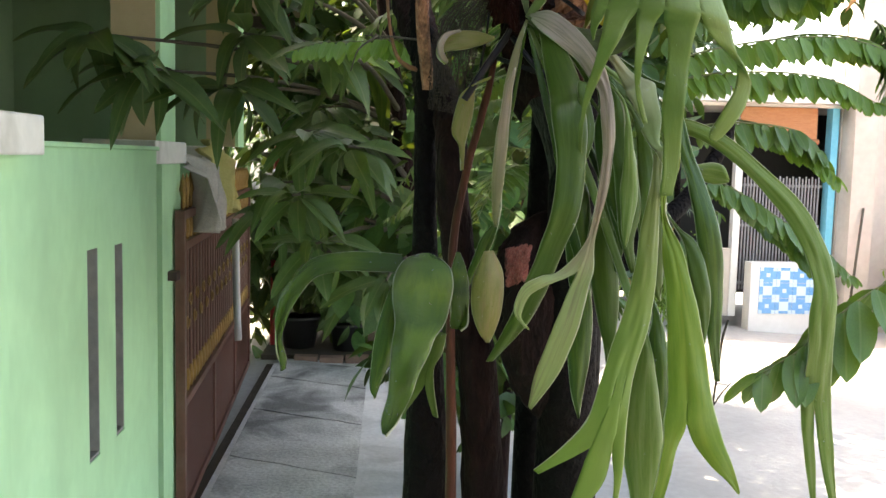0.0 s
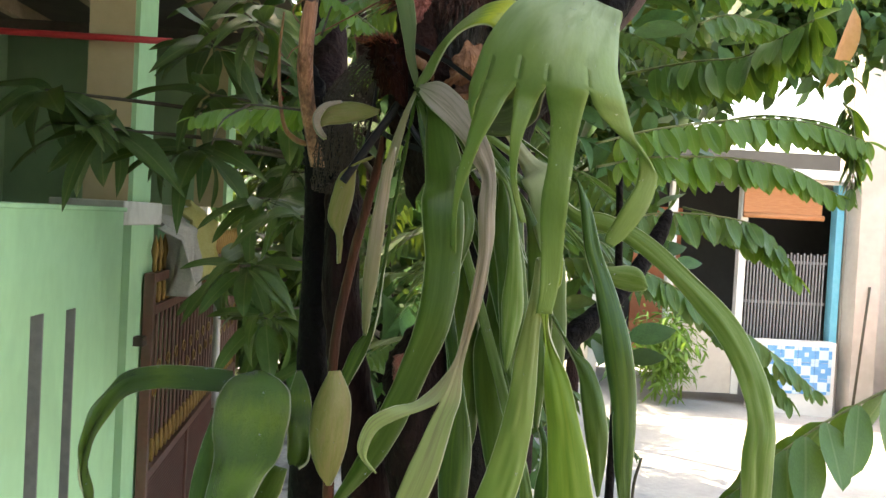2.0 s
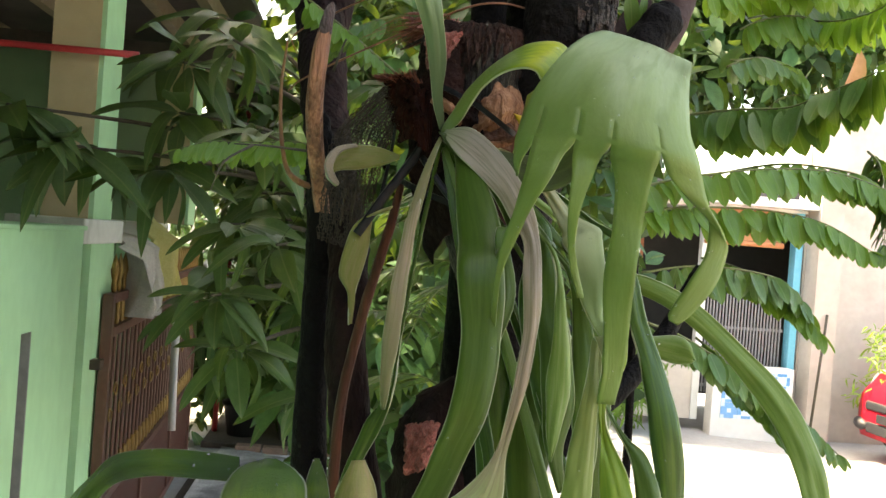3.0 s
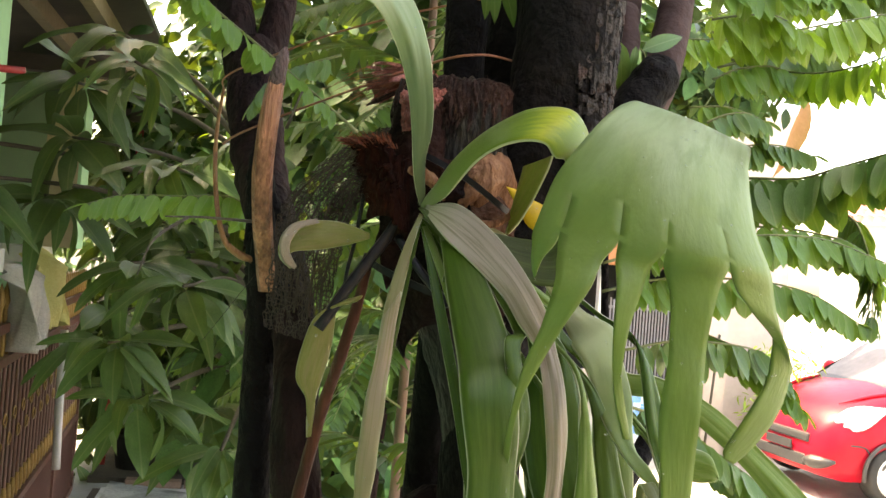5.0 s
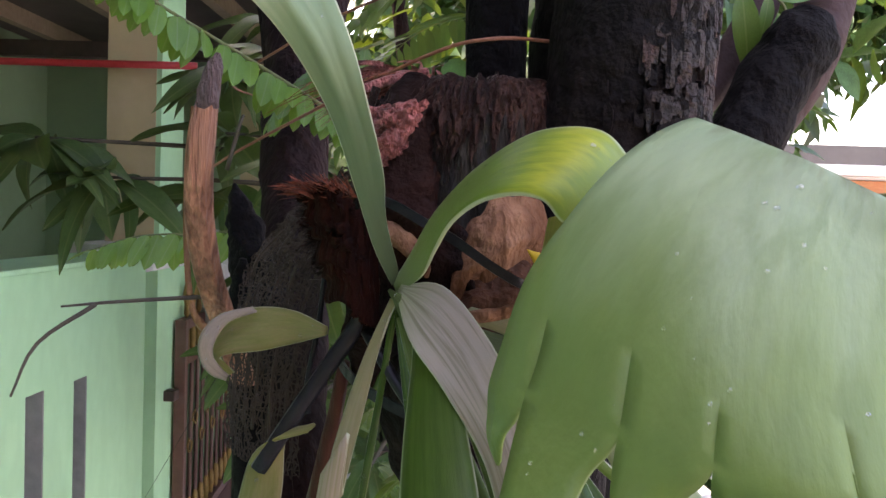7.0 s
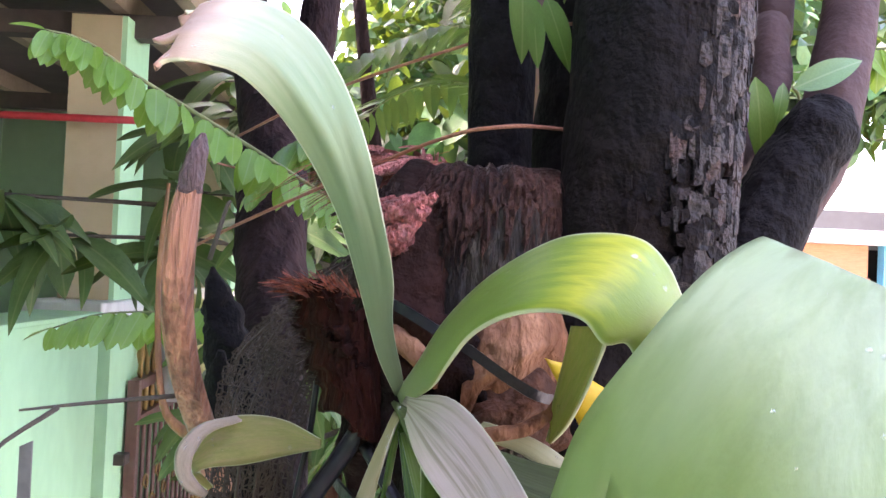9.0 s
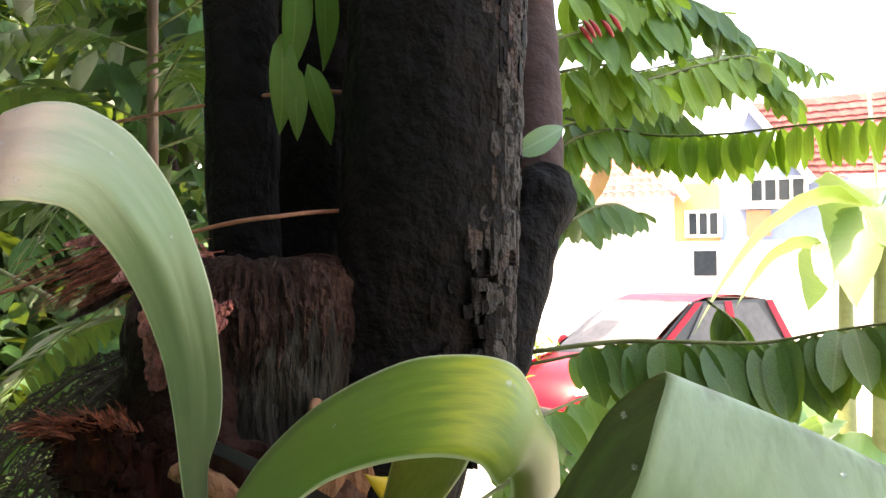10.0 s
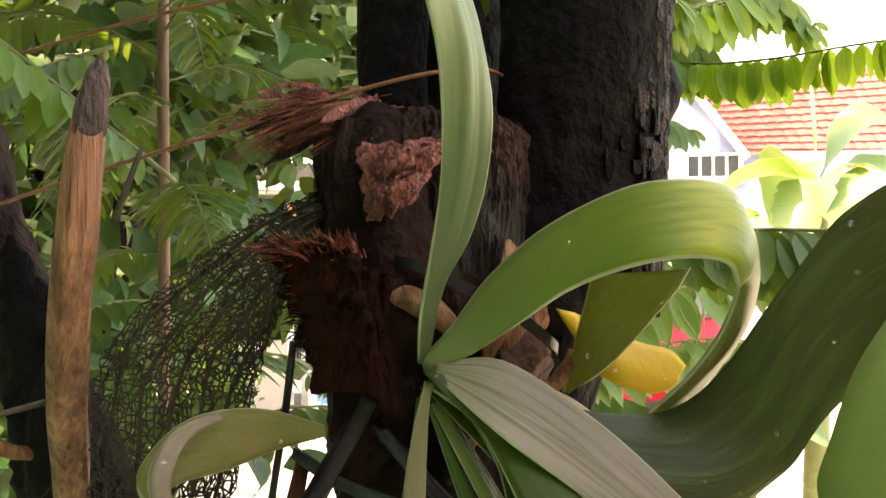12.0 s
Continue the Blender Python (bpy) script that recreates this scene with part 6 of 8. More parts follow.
frond(M_FROND, "narrow green hanging frond", [
    (0.266, 0.950, 1.548, 0.269, 0.950, 1.549, 0),
    (0.282, 0.920, 1.521, 0.292, 0.920, 1.521, 0),
    (0.294, 0.890, 1.491, 0.303, 0.890, 1.494, 0),
    (0.283, 0.870, 1.486, 0.293, 0.870, 1.481, 0),
    (0.287, 0.860, 1.448, 0.299, 0.860, 1.443, 0),
    (0.284, 0.855, 1.416, 0.291, 0.855, 1.413, 0),
    (0.282, 0.850, 1.392, 0.284, 0.850, 1.392, 0),
])
frond(M_STRAP, "narrow pinkish grey strap frond", [
    (0.248, 0.980, 1.562, 0.251, 0.980, 1.561, 0),
    (0.238, 0.975, 1.537, 0.246, 0.975, 1.547, 0),
    (0.228, 0.965, 1.503, 0.238, 0.965, 1.512, 0),
    (0.222, 0.955, 1.471, 0.232, 0.955, 1.481, 0),
    (0.224, 0.950, 1.490, 0.234, 0.950, 1.508, 0),
    (0.217, 0.945, 1.446, 0.229, 0.945, 1.453, 0),
    (0.212, 0.940, 1.397, 0.225, 0.940, 1.403, 0),
    (0.213, 0.935, 1.356, 0.220, 0.935, 1.362, 0),
    (0.215, 0.935, 1.343, 0.217, 0.935, 1.343, 0),
])
frond(M_FROND_DARK, "dark green hanging blade", [
    (0.248, 0.986, 1.555, 0.251, 0.986, 1.558, 0),
    (0.241, 0.985, 1.505, 0.244, 0.985, 1.508, 0),
    (0.232, 0.984, 1.443, 0.235, 0.984, 1.446, 0),
    (0.226, 0.983, 1.387, 0.229, 0.983, 1.390, 0),
    (0.222, 0.970, 1.351, 0.225, 0.970, 1.354, 0),
    (0.203, 0.965, 1.324, 0.220, 0.965, 1.330, 0),
    (0.190, 0.960, 1.287, 0.200, 0.960, 1.289, 0),
    (0.184, 0.960, 1.269, 0.186, 0.960, 1.269, 0),
])
frond(M_FROND_OLIVE, "short olive frond with a curled tip", [
    (0.217, 1.000, 1.546, 0.217, 1.000, 1.542, 0),
    (0.199, 1.010, 1.552, 0.203, 1.010, 1.537, 0),
    (0.180, 1.015, 1.552, 0.184, 1.010, 1.532, 0),
    (0.167, 1.020, 1.546, 0.170, 1.010, 1.530, 0),
    (0.156, 1.020, 1.534, 0.164, 1.010, 1.528, 0),
    (0.157, 1.020, 1.524, 0.162, 1.020, 1.525, 0),
    (0.165, 1.025, 1.517, 0.167, 1.025, 1.518, 0),
])
frond(M_LIP, "rolled pale lip of the curled frond", [
    (0.180, 1.008, 1.553, 0.182, 1.008, 1.551, 0),
    (0.165, 1.006, 1.549, 0.169, 1.006, 1.546, 0),
    (0.157, 1.004, 1.540, 0.163, 1.004, 1.537, 0),
    (0.156, 1.004, 1.530, 0.162, 1.004, 1.530, 0),
    (0.160, 1.006, 1.521, 0.164, 1.006, 1.525, 0),
    (0.167, 1.010, 1.517, 0.168, 1.010, 1.519, 0),
])
frond(M_FROND_OLIVE, "twisted olive frond with a drooping tip", [
    (0.211, 0.990, 1.498, 0.214, 0.990, 1.502, 0),
    (0.186, 1.000, 1.487, 0.199, 1.000, 1.493, 0),
    (0.177, 1.005, 1.465, 0.197, 1.005, 1.466, 0),
    (0.174, 1.005, 1.442, 0.192, 1.005, 1.441, 0),
    (0.182, 1.005, 1.428, 0.189, 1.005, 1.430, 0),
    (0.184, 1.005, 1.414, 0.188, 1.005, 1.415, 0),
    (0.185, 1.005, 1.400, 0.187, 1.005, 1.401, 0),
])
frond(M_WHITE_TOP, "pale topped frond hanging to a hooked tip", [
    (0.251, 0.985, 1.560, 0.254, 0.985, 1.563, 0),
    (0.273, 0.980, 1.555, 0.277, 0.980, 1.561, 0),
    (0.300, 0.974, 1.548, 0.305, 0.974, 1.554, 0),
    (0.320, 0.970, 1.533, 0.325, 0.970, 1.541, 0),
    (0.332, 0.955, 1.521, 0.337, 0.955, 1.529, 0),
    (0.347, 0.940, 1.490, 0.358, 0.945, 1.505, 0),
    (0.342, 0.915, 1.482, 0.374, 0.930, 1.495, 0),
    (0.347, 0.900, 1.470, 0.373, 0.915, 1.485, 0),
    (0.348, 0.880, 1.448, 0.369, 0.880, 1.458, 0),
    (0.349, 0.850, 1.431, 0.360, 0.850, 1.432, 0),
    (0.348, 0.820, 1.423, 0.356, 0.820, 1.426, 0),
    (0.352, 0.800, 1.418, 0.353, 0.800, 1.421, 0),
])
frond(M_FROND, "pointed green hanging blade", [
    (0.250, 0.983, 1.560, 0.254, 0.983, 1.561, 0),
    (0.269, 0.958, 1.543, 0.275, 0.958, 1.546, 0),
    (0.291, 0.928, 1.521, 0.298, 0.928, 1.524, 0),
    (0.309, 0.905, 1.495, 0.316, 0.905, 1.498, 0),
    (0.319, 0.880, 1.477, 0.326, 0.880, 1.480, 0),
    (0.316, 0.870, 1.438, 0.335, 0.870, 1.441, 0),
    (0.320, 0.860, 1.401, 0.342, 0.860, 1.406, 0),
    (0.323, 0.855, 1.368, 0.345, 0.855, 1.369, 0),
    (0.325, 0.850, 1.342, 0.339, 0.850, 1.337, 0),
    (0.338, 0.850, 1.308, 0.342, 0.850, 1.309, 0),
])
frond(M_FROND, "pointed green hanging blade", [
    (0.251, 0.983, 1.559, 0.255, 0.983, 1.560, 0),
    (0.275, 0.958, 1.537, 0.281, 0.958, 1.539, 0),
    (0.305, 0.928, 1.508, 0.311, 0.928, 1.510, 0),
    (0.328, 0.905, 1.477, 0.334, 0.905, 1.479, 0),
    (0.341, 0.880, 1.456, 0.347, 0.880, 1.458, 0),
    (0.345, 0.870, 1.412, 0.360, 0.870, 1.418, 0),
    (0.345, 0.860, 1.369, 0.365, 0.860, 1.374, 0),
    (0.348, 0.850, 1.326, 0.362, 0.850, 1.332, 0),
    (0.353, 0.850, 1.288, 0.357, 0.850, 1.288, 0),
])
frond(M_FROND_PALE, "pointed green hanging blade", [
    (0.251, 0.983, 1.560, 0.254, 0.983, 1.561, 0),
    (0.271, 0.952, 1.542, 0.274, 0.952, 1.543, 0),
    (0.295, 0.915, 1.517, 0.298, 0.915, 1.518, 0),
    (0.313, 0.888, 1.490, 0.316, 0.888, 1.491, 0),
    (0.324, 0.860, 1.470, 0.327, 0.860, 1.471, 0),
    (0.326, 0.850, 1.427, 0.334, 0.850, 1.433, 0),
    (0.323, 0.845, 1.385, 0.339, 0.845, 1.383, 0),
    (0.324, 0.840, 1.353, 0.334, 0.840, 1.354, 0),
    (0.327, 0.840, 1.332, 0.329, 0.840, 1.332, 0),
])
frond(M_FROND_DARK, "dark green hanging strap", [
    (0.253, 0.985, 1.562, 0.256, 0.985, 1.559, 0),
    (0.292, 0.973, 1.548, 0.296, 0.973, 1.543, 0),
    (0.338, 0.959, 1.527, 0.343, 0.959, 1.521, 0),
    (0.372, 0.948, 1.503, 0.378, 0.948, 1.496, 0),
    (0.392, 0.930, 1.486, 0.399, 0.930, 1.477, 0),
    (0.399, 0.920, 1.429, 0.415, 0.920, 1.425, 0),
    (0.409, 0.910, 1.392, 0.430, 0.910, 1.386, 0),
    (0.417, 0.900, 1.346, 0.442, 0.900, 1.340, 0),
    (0.426, 0.900, 1.297, 0.448, 0.900, 1.292, 0),
    (0.431, 0.895, 1.248, 0.446, 0.895, 1.241, 0),
    (0.440, 0.890, 1.194, 0.445, 0.890, 1.193, 0),
])
frond(M_FROND_YEL, "bright green broad blade forked at the end", [
    (0.343, 0.772, 1.440, 0.353, 0.772, 1.440, 0),
    (0.344, 0.774, 1.410, 0.355, 0.774, 1.410, 0),
    (0.342, 0.785, 1.393, 0.351, 0.785, 1.394, 0),
    (0.349, 0.800, 1.364, 0.353, 0.800, 1.367, 0),
    (0.351, 0.795, 1.327, 0.368, 0.795, 1.335, 0),
    (0.355, 0.790, 1.287, 0.379, 0.790, 1.297, 0),
    (0.355, 0.785, 1.247, 0.389, 0.785, 1.252, 0),
    (0.356, 0.780, 1.207, 0.395, 0.780, 1.212, 0),
    (0.352, 0.775, 1.183, 0.400, 0.775, 1.188, 0),
], [
    (0, .42, [
        (0.350, 0.770, 1.163, 0.364, 0.770, 1.163, 0),
        (0.346, 0.770, 1.132, 0.358, 0.770, 1.132, 0),
        (0.339, 0.770, 1.091, 0.348, 0.770, 1.091, 0),
        (0.333, 0.770, 1.062, 0.334, 0.770, 1.062, 0),
    ]),
    (.42, 1, [
        (0.379, 0.770, 1.166, 0.405, 0.770, 1.171, 0),
        (0.394, 0.765, 1.147, 0.413, 0.765, 1.149, 0),
        (0.408, 0.765, 1.135, 0.419, 0.765, 1.132, 0),
        (0.420, 0.765, 1.122, 0.421, 0.765, 1.123, 0),
    ]),
])
frond(M_FROND, "pale edged green blade", [
    (0.252, 0.982, 1.556, 0.255, 0.982, 1.557, 0),
    (0.286, 0.946, 1.507, 0.289, 0.946, 1.508, 0),
    (0.326, 0.903, 1.445, 0.329, 0.903, 1.446, 0),
    (0.356, 0.871, 1.390, 0.359, 0.871, 1.391, 0),
    (0.374, 0.840, 1.354, 0.377, 0.840, 1.355, 0),
    (0.382, 0.830, 1.334, 0.393, 0.830, 1.340, 0),
    (0.386, 0.820, 1.303, 0.402, 0.820, 1.309, 0),
    (0.391, 0.815, 1.273, 0.404, 0.815, 1.278, 0),
    (0.397, 0.810, 1.247, 0.399, 0.810, 1.248, 0),
])
frond(M_FROND_GREY2, "long stalked green blade forked in three", [
    (0.339, 0.775, 1.439, 0.347, 0.775, 1.439, 0),
    (0.342, 0.780, 1.412, 0.350, 0.780, 1.412, 0),
    (0.341, 0.800, 1.422, 0.348, 0.800, 1.423, 0),
    (0.336, 0.795, 1.392, 0.346, 0.795, 1.392, 0),
    (0.329, 0.790, 1.357, 0.344, 0.790, 1.357, 0),
    (0.322, 0.785, 1.312, 0.342, 0.785, 1.318, 0),
    (0.311, 0.780, 1.273, 0.337, 0.780, 1.275, 0),
    (0.297, 0.775, 1.233, 0.325, 0.775, 1.234, 0),
    (0.288, 0.770, 1.203, 0.319, 0.770, 1.207, 0),
], [
    (0, .42, [
        (0.277, 0.765, 1.183, 0.296, 0.765, 1.175, 0),
        (0.258, 0.765, 1.162, 0.278, 0.765, 1.160, 0),
        (0.236, 0.765, 1.143, 0.239, 0.765, 1.140, 0),
    ]),
    (.42, .72, [
        (0.285, 0.765, 1.165, 0.305, 0.765, 1.165, 0),
        (0.274, 0.765, 1.134, 0.298, 0.765, 1.134, 0),
        (0.266, 0.765, 1.106, 0.280, 0.765, 1.106, 0),
    ]),
    (.72, 1, [
        (0.304, 0.765, 1.175, 0.316, 0.765, 1.178, 0),
        (0.307, 0.765, 1.134, 0.314, 0.765, 1.134, 0),
        (0.307, 0.765, 1.109, 0.310, 0.765, 1.109, 0),
    ]),
])
frond(M_FROND_PALE, "pale green hanging blade", [
    (0.251, 0.981, 1.553, 0.255, 0.981, 1.554, 0),
    (0.275, 0.940, 1.476, 0.282, 0.940, 1.476, 0),
    (0.305, 0.891, 1.380, 0.313, 0.891, 1.381, 0),
    (0.328, 0.854, 1.300, 0.336, 0.854, 1.301, 0),
    (0.341, 0.820, 1.250, 0.349, 0.820, 1.251, 0),
    (0.333, 0.815, 1.208, 0.356, 0.815, 1.214, 0),
    (0.326, 0.810, 1.167, 0.362, 0.810, 1.172, 0),
    (0.329, 0.805, 1.125, 0.362, 0.805, 1.131, 0),
    (0.336, 0.800, 1.084, 0.357, 0.800, 1.084, 0),
    (0.343, 0.800, 1.046, 0.346, 0.800, 1.046, 0),
])
frond(M_FROND_DARK, "dark green hanging blade", [
    (0.252, 0.983, 1.554, 0.255, 0.983, 1.555, 0),
    (0.282, 0.952, 1.483, 0.287, 0.952, 1.485, 0),
    (0.318, 0.915, 1.396, 0.323, 0.915, 1.398, 0),
    (0.345, 0.888, 1.322, 0.350, 0.888, 1.324, 0),
    (0.361, 0.860, 1.275, 0.366, 0.860, 1.277, 0),
    (0.357, 0.850, 1.233, 0.376, 0.850, 1.239, 0),
    (0.359, 0.845, 1.190, 0.380, 0.845, 1.190, 0),
    (0.355, 0.840, 1.146, 0.377, 0.840, 1.146, 0),
    (0.363, 0.840, 1.101, 0.367, 0.840, 1.101, 0),
])
frond(M_FROND_DARK, "dark green hanging blade", [
    (0.250, 0.983, 1.554, 0.253, 0.983, 1.556, 0),
    (0.261, 0.958, 1.491, 0.267, 0.958, 1.495, 0),
    (0.275, 0.928, 1.414, 0.282, 0.928, 1.419, 0),
    (0.285, 0.905, 1.348, 0.293, 0.905, 1.353, 0),
    (0.291, 0.880, 1.305, 0.300, 0.880, 1.311, 0),
    (0.283, 0.875, 1.261, 0.308, 0.875, 1.261, 0),
    (0.284, 0.870, 1.217, 0.306, 0.870, 1.217, 0),
    (0.289, 0.870, 1.183, 0.300, 0.870, 1.183, 0),
    (0.296, 0.870, 1.160, 0.298, 0.870, 1.160, 0),
])
frond(M_GLOSSY, "broad glossy wet dark green frond", [
    (0.138, 0.840, 1.324, 0.144, 0.840, 1.324, 0),
    (0.121, 0.834, 1.319, 0.157, 0.838, 1.317, 0),
    (0.112, 0.832, 1.306, 0.166, 0.835, 1.306, -0.003),
    (0.108, 0.828, 1.288, 0.166, 0.832, 1.283, -0.004),
    (0.111, 0.822, 1.268, 0.160, 0.826, 1.260, -0.003),
    (0.113, 0.815, 1.251, 0.149, 0.818, 1.247, 0),
    (0.111, 0.808, 1.229, 0.138, 0.808, 1.228, 0),
    (0.107, 0.800, 1.202, 0.128, 0.800, 1.202, 0),
    (0.104, 0.795, 1.179, 0.117, 0.795, 1.178, 0),
    (0.104, 0.790, 1.167, 0.106, 0.790, 1.166, 0),
])
frond(M_GLOSSY, "folded lobe of the glossy wet frond", [
    (0.169, 0.840, 1.326, 0.172, 0.840, 1.326, 0),
    (0.164, 0.838, 1.308, 0.179, 0.842, 1.309, 0),
    (0.165, 0.836, 1.287, 0.182, 0.842, 1.284, 0),
    (0.165, 0.836, 1.266, 0.181, 0.842, 1.260, 0),
    (0.167, 0.840, 1.254, 0.174, 0.840, 1.253, 0),
])
frond(M_FROND_DARK, "dark green pointed lobe", [
    (0.109, 0.840, 1.294, 0.116, 0.840, 1.297, 0),
    (0.097, 0.840, 1.254, 0.117, 0.840, 1.265, 0),
    (0.092, 0.840, 1.221, 0.114, 0.840, 1.232, 0),
    (0.091, 0.840, 1.197, 0.102, 0.840, 1.205, 0),
    (0.095, 0.840, 1.186, 0.096, 0.840, 1.187, 0),
])
frond(M_GLOSSY, "thin arching dark green frond", [
    (0.121, 0.850, 1.305, 0.119, 0.850, 1.322, 0),
    (0.092, 0.855, 1.305, 0.091, 0.855, 1.323, 0),
    (0.059, 0.860, 1.304, 0.057, 0.860, 1.321, 0),
    (0.033, 0.865, 1.294, 0.027, 0.865, 1.310, 0),
    (0.014, 0.870, 1.266, 0.004, 0.870, 1.277, 0),
    (0.006, 0.875, 1.235, -0.001, 0.875, 1.240, 0),
    (0.008, 0.880, 1.205, 0.003, 0.880, 1.203, 0),
])
frond(M_FROND, "green forked lower lobe", [
    (0.152, 0.860, 1.248, 0.163, 0.860, 1.245, 0),
    (0.137, 0.855, 1.219, 0.159, 0.855, 1.227, 0),
], [
    (0, .5, [
        (0.127, 0.850, 1.192, 0.143, 0.850, 1.198, 0),
        (0.115, 0.850, 1.167, 0.122, 0.850, 1.167, 0),
    ]),
    (.5, 1, [
        (0.143, 0.850, 1.198, 0.151, 0.850, 1.209, 0),
        (0.151, 0.850, 1.167, 0.156, 0.850, 1.165, 0),
    ]),
])
frond(M_FROND_OLIVE, "oval olive frond", [
    (0.194, 0.830, 1.328, 0.202, 0.830, 1.329, 0),
    (0.184, 0.825, 1.302, 0.211, 0.825, 1.308, 0.006),
    (0.183, 0.820, 1.277, 0.210, 0.820, 1.277, 0.006),
    (0.189, 0.820, 1.256, 0.205, 0.820, 1.256, 0),
    (0.197, 0.820, 1.245, 0.200, 0.820, 1.245, 0),
])
frond(M_FROND_PALE, "long arching pale green frond", [
    (0.255, 0.986, 1.558, 0.255, 0.986, 1.562, 0),
    (0.296, 0.985, 1.534, 0.296, 0.985, 1.541, 0),
    (0.345, 0.984, 1.504, 0.345, 0.984, 1.512, 0),
    (0.382, 0.983, 1.472, 0.382, 0.983, 1.481, 0),
    (0.403, 0.970, 1.448, 0.403, 0.970, 1.462, 0),
    (0.425, 0.960, 1.444, 0.425, 0.960, 1.460, 0),
    (0.453, 0.950, 1.429, 0.461, 0.950, 1.444, 0),
    (0.493, 0.940, 1.394, 0.500, 0.940, 1.412, 0),
    (0.524, 0.930, 1.356, 0.538, 0.930, 1.376, 0),
    (0.541, 0.920, 1.322, 0.561, 0.920, 1.334, 0),
    (0.547, 0.910, 1.285, 0.572, 0.910, 1.288, 0),
    (0.543, 0.905, 1.250, 0.571, 0.905, 1.256, 0),
    (0.547, 0.915, 1.191, 0.575, 0.915, 1.195, 0),
    (0.547, 0.920, 1.162, 0.579, 0.920, 1.165, 0),
], [
    (0, .42, [
        (0.550, 0.918, 1.129, 0.562, 0.918, 1.129, 0),
        (0.556, 0.915, 1.086, 0.566, 0.915, 1.088, 0),
        (0.565, 0.915, 1.049, 0.568, 0.915, 1.049, 0),
    ]),
    (.42, 1, [
        (0.564, 0.915, 1.133, 0.581, 0.915, 1.136, 0),
        (0.573, 0.912, 1.087, 0.585, 0.912, 1.090, 0),
        (0.585, 0.910, 1.045, 0.590, 0.910, 1.046, 0),
    ]),
])
frond(M_FROND_PALE, "short yellow green frond", [
    (0.255, 0.985, 1.557, 0.255, 0.985, 1.561, 0),
    (0.299, 0.979, 1.524, 0.300, 0.979, 1.529, 0),
    (0.351, 0.971, 1.483, 0.352, 0.971, 1.488, 0),
    (0.391, 0.965, 1.444, 0.392, 0.965, 1.449, 0),
    (0.414, 0.950, 1.417, 0.415, 0.950, 1.422, 0),
    (0.423, 0.940, 1.401, 0.424, 0.940, 1.413, 0),
    (0.443, 0.935, 1.393, 0.443, 0.935, 1.415, 0),
    (0.455, 0.930, 1.394, 0.453, 0.930, 1.411, 0),
    (0.459, 0.930, 1.396, 0.459, 0.930, 1.398, 0),
])
frond(M_FROND_OLIVE, "broad brownish olive frond bent over", [
    (0.3165, 0.966, 1.600, 0.3215, 0.921, 1.6035, 0),
    (0.3150, 0.968, 1.590, 0.3210, 0.928, 1.594, 0),
    (0.3130, 0.970, 1.579, 0.3190, 0.942, 1.580, 0),
    (0.3110, 0.972, 1.566, 0.3150, 0.960, 1.563, 0),
    (0.3095, 0.975, 1.553, 0.3115, 0.974, 1.553, 0),
])
frond(M_YELLOW, "withered yellow frond", [
    (0.308, 0.978, 1.586, 0.318, 0.978, 1.583, 0),
    (0.318, 0.972, 1.568, 0.330, 0.972, 1.576, 0),
    (0.324, 0.966, 1.558, 0.343, 0.966, 1.571, 0),
    (0.341, 0.961, 1.552, 0.354, 0.961, 1.568, 0),
    (0.350, 0.957, 1.553, 0.358, 0.957, 1.562, 0),
])
frond(M_FROND_DARK, "dark blade behind the hub", [
    (0.256, 0.990, 1.565, 0.261, 0.990, 1.565, 0),
    (0.264, 0.975, 1.548, 0.269, 0.975, 1.555, 0),
    (0.266, 0.960, 1.532, 0.279, 0.960, 1.536, 0),
    (0.260, 0.945, 1.517, 0.280, 0.945, 1.519, 0),
])
frond(M_FROND_DARK, "dark green hanging blade", [
    (0.250, 0.984, 1.561, 0.254, 0.984, 1.561, 0),
    (0.270, 0.970, 1.548, 0.277, 0.970, 1.548, 0),
    (0.295, 0.953, 1.529, 0.303, 0.953, 1.529, 0),
    (0.313, 0.940, 1.506, 0.322, 0.940, 1.506, 0),
    (0.324, 0.920, 1.489, 0.334, 0.920, 1.489, 0),
    (0.312, 0.915, 1.448, 0.340, 0.915, 1.445, 0),
    (0.316, 0.910, 1.404, 0.354, 0.910, 1.400, 0),
    (0.327, 0.905, 1.365, 0.350, 0.905, 1.361, 0),
    (0.341, 0.900, 1.326, 0.343, 0.900, 1.326, 0),
])
frond(M_FROND, "dark green hanging blade", [
    (0.251, 0.984, 1.560, 0.255, 0.984, 1.560, 0),
    (0.277, 0.964, 1.540, 0.284, 0.964, 1.541, 0),
    (0.310, 0.940, 1.513, 0.318, 0.940, 1.514, 0),
    (0.335, 0.922, 1.484, 0.343, 0.922, 1.485, 0),
    (0.349, 0.900, 1.464, 0.357, 0.900, 1.465, 0),
    (0.353, 0.895, 1.416, 0.378, 0.895, 1.417, 0),
    (0.353, 0.890, 1.357, 0.382, 0.890, 1.358, 0),
    (0.362, 0.890, 1.309, 0.382, 0.890, 1.309, 0),
    (0.378, 0.890, 1.275, 0.380, 0.890, 1.275, 0),
])
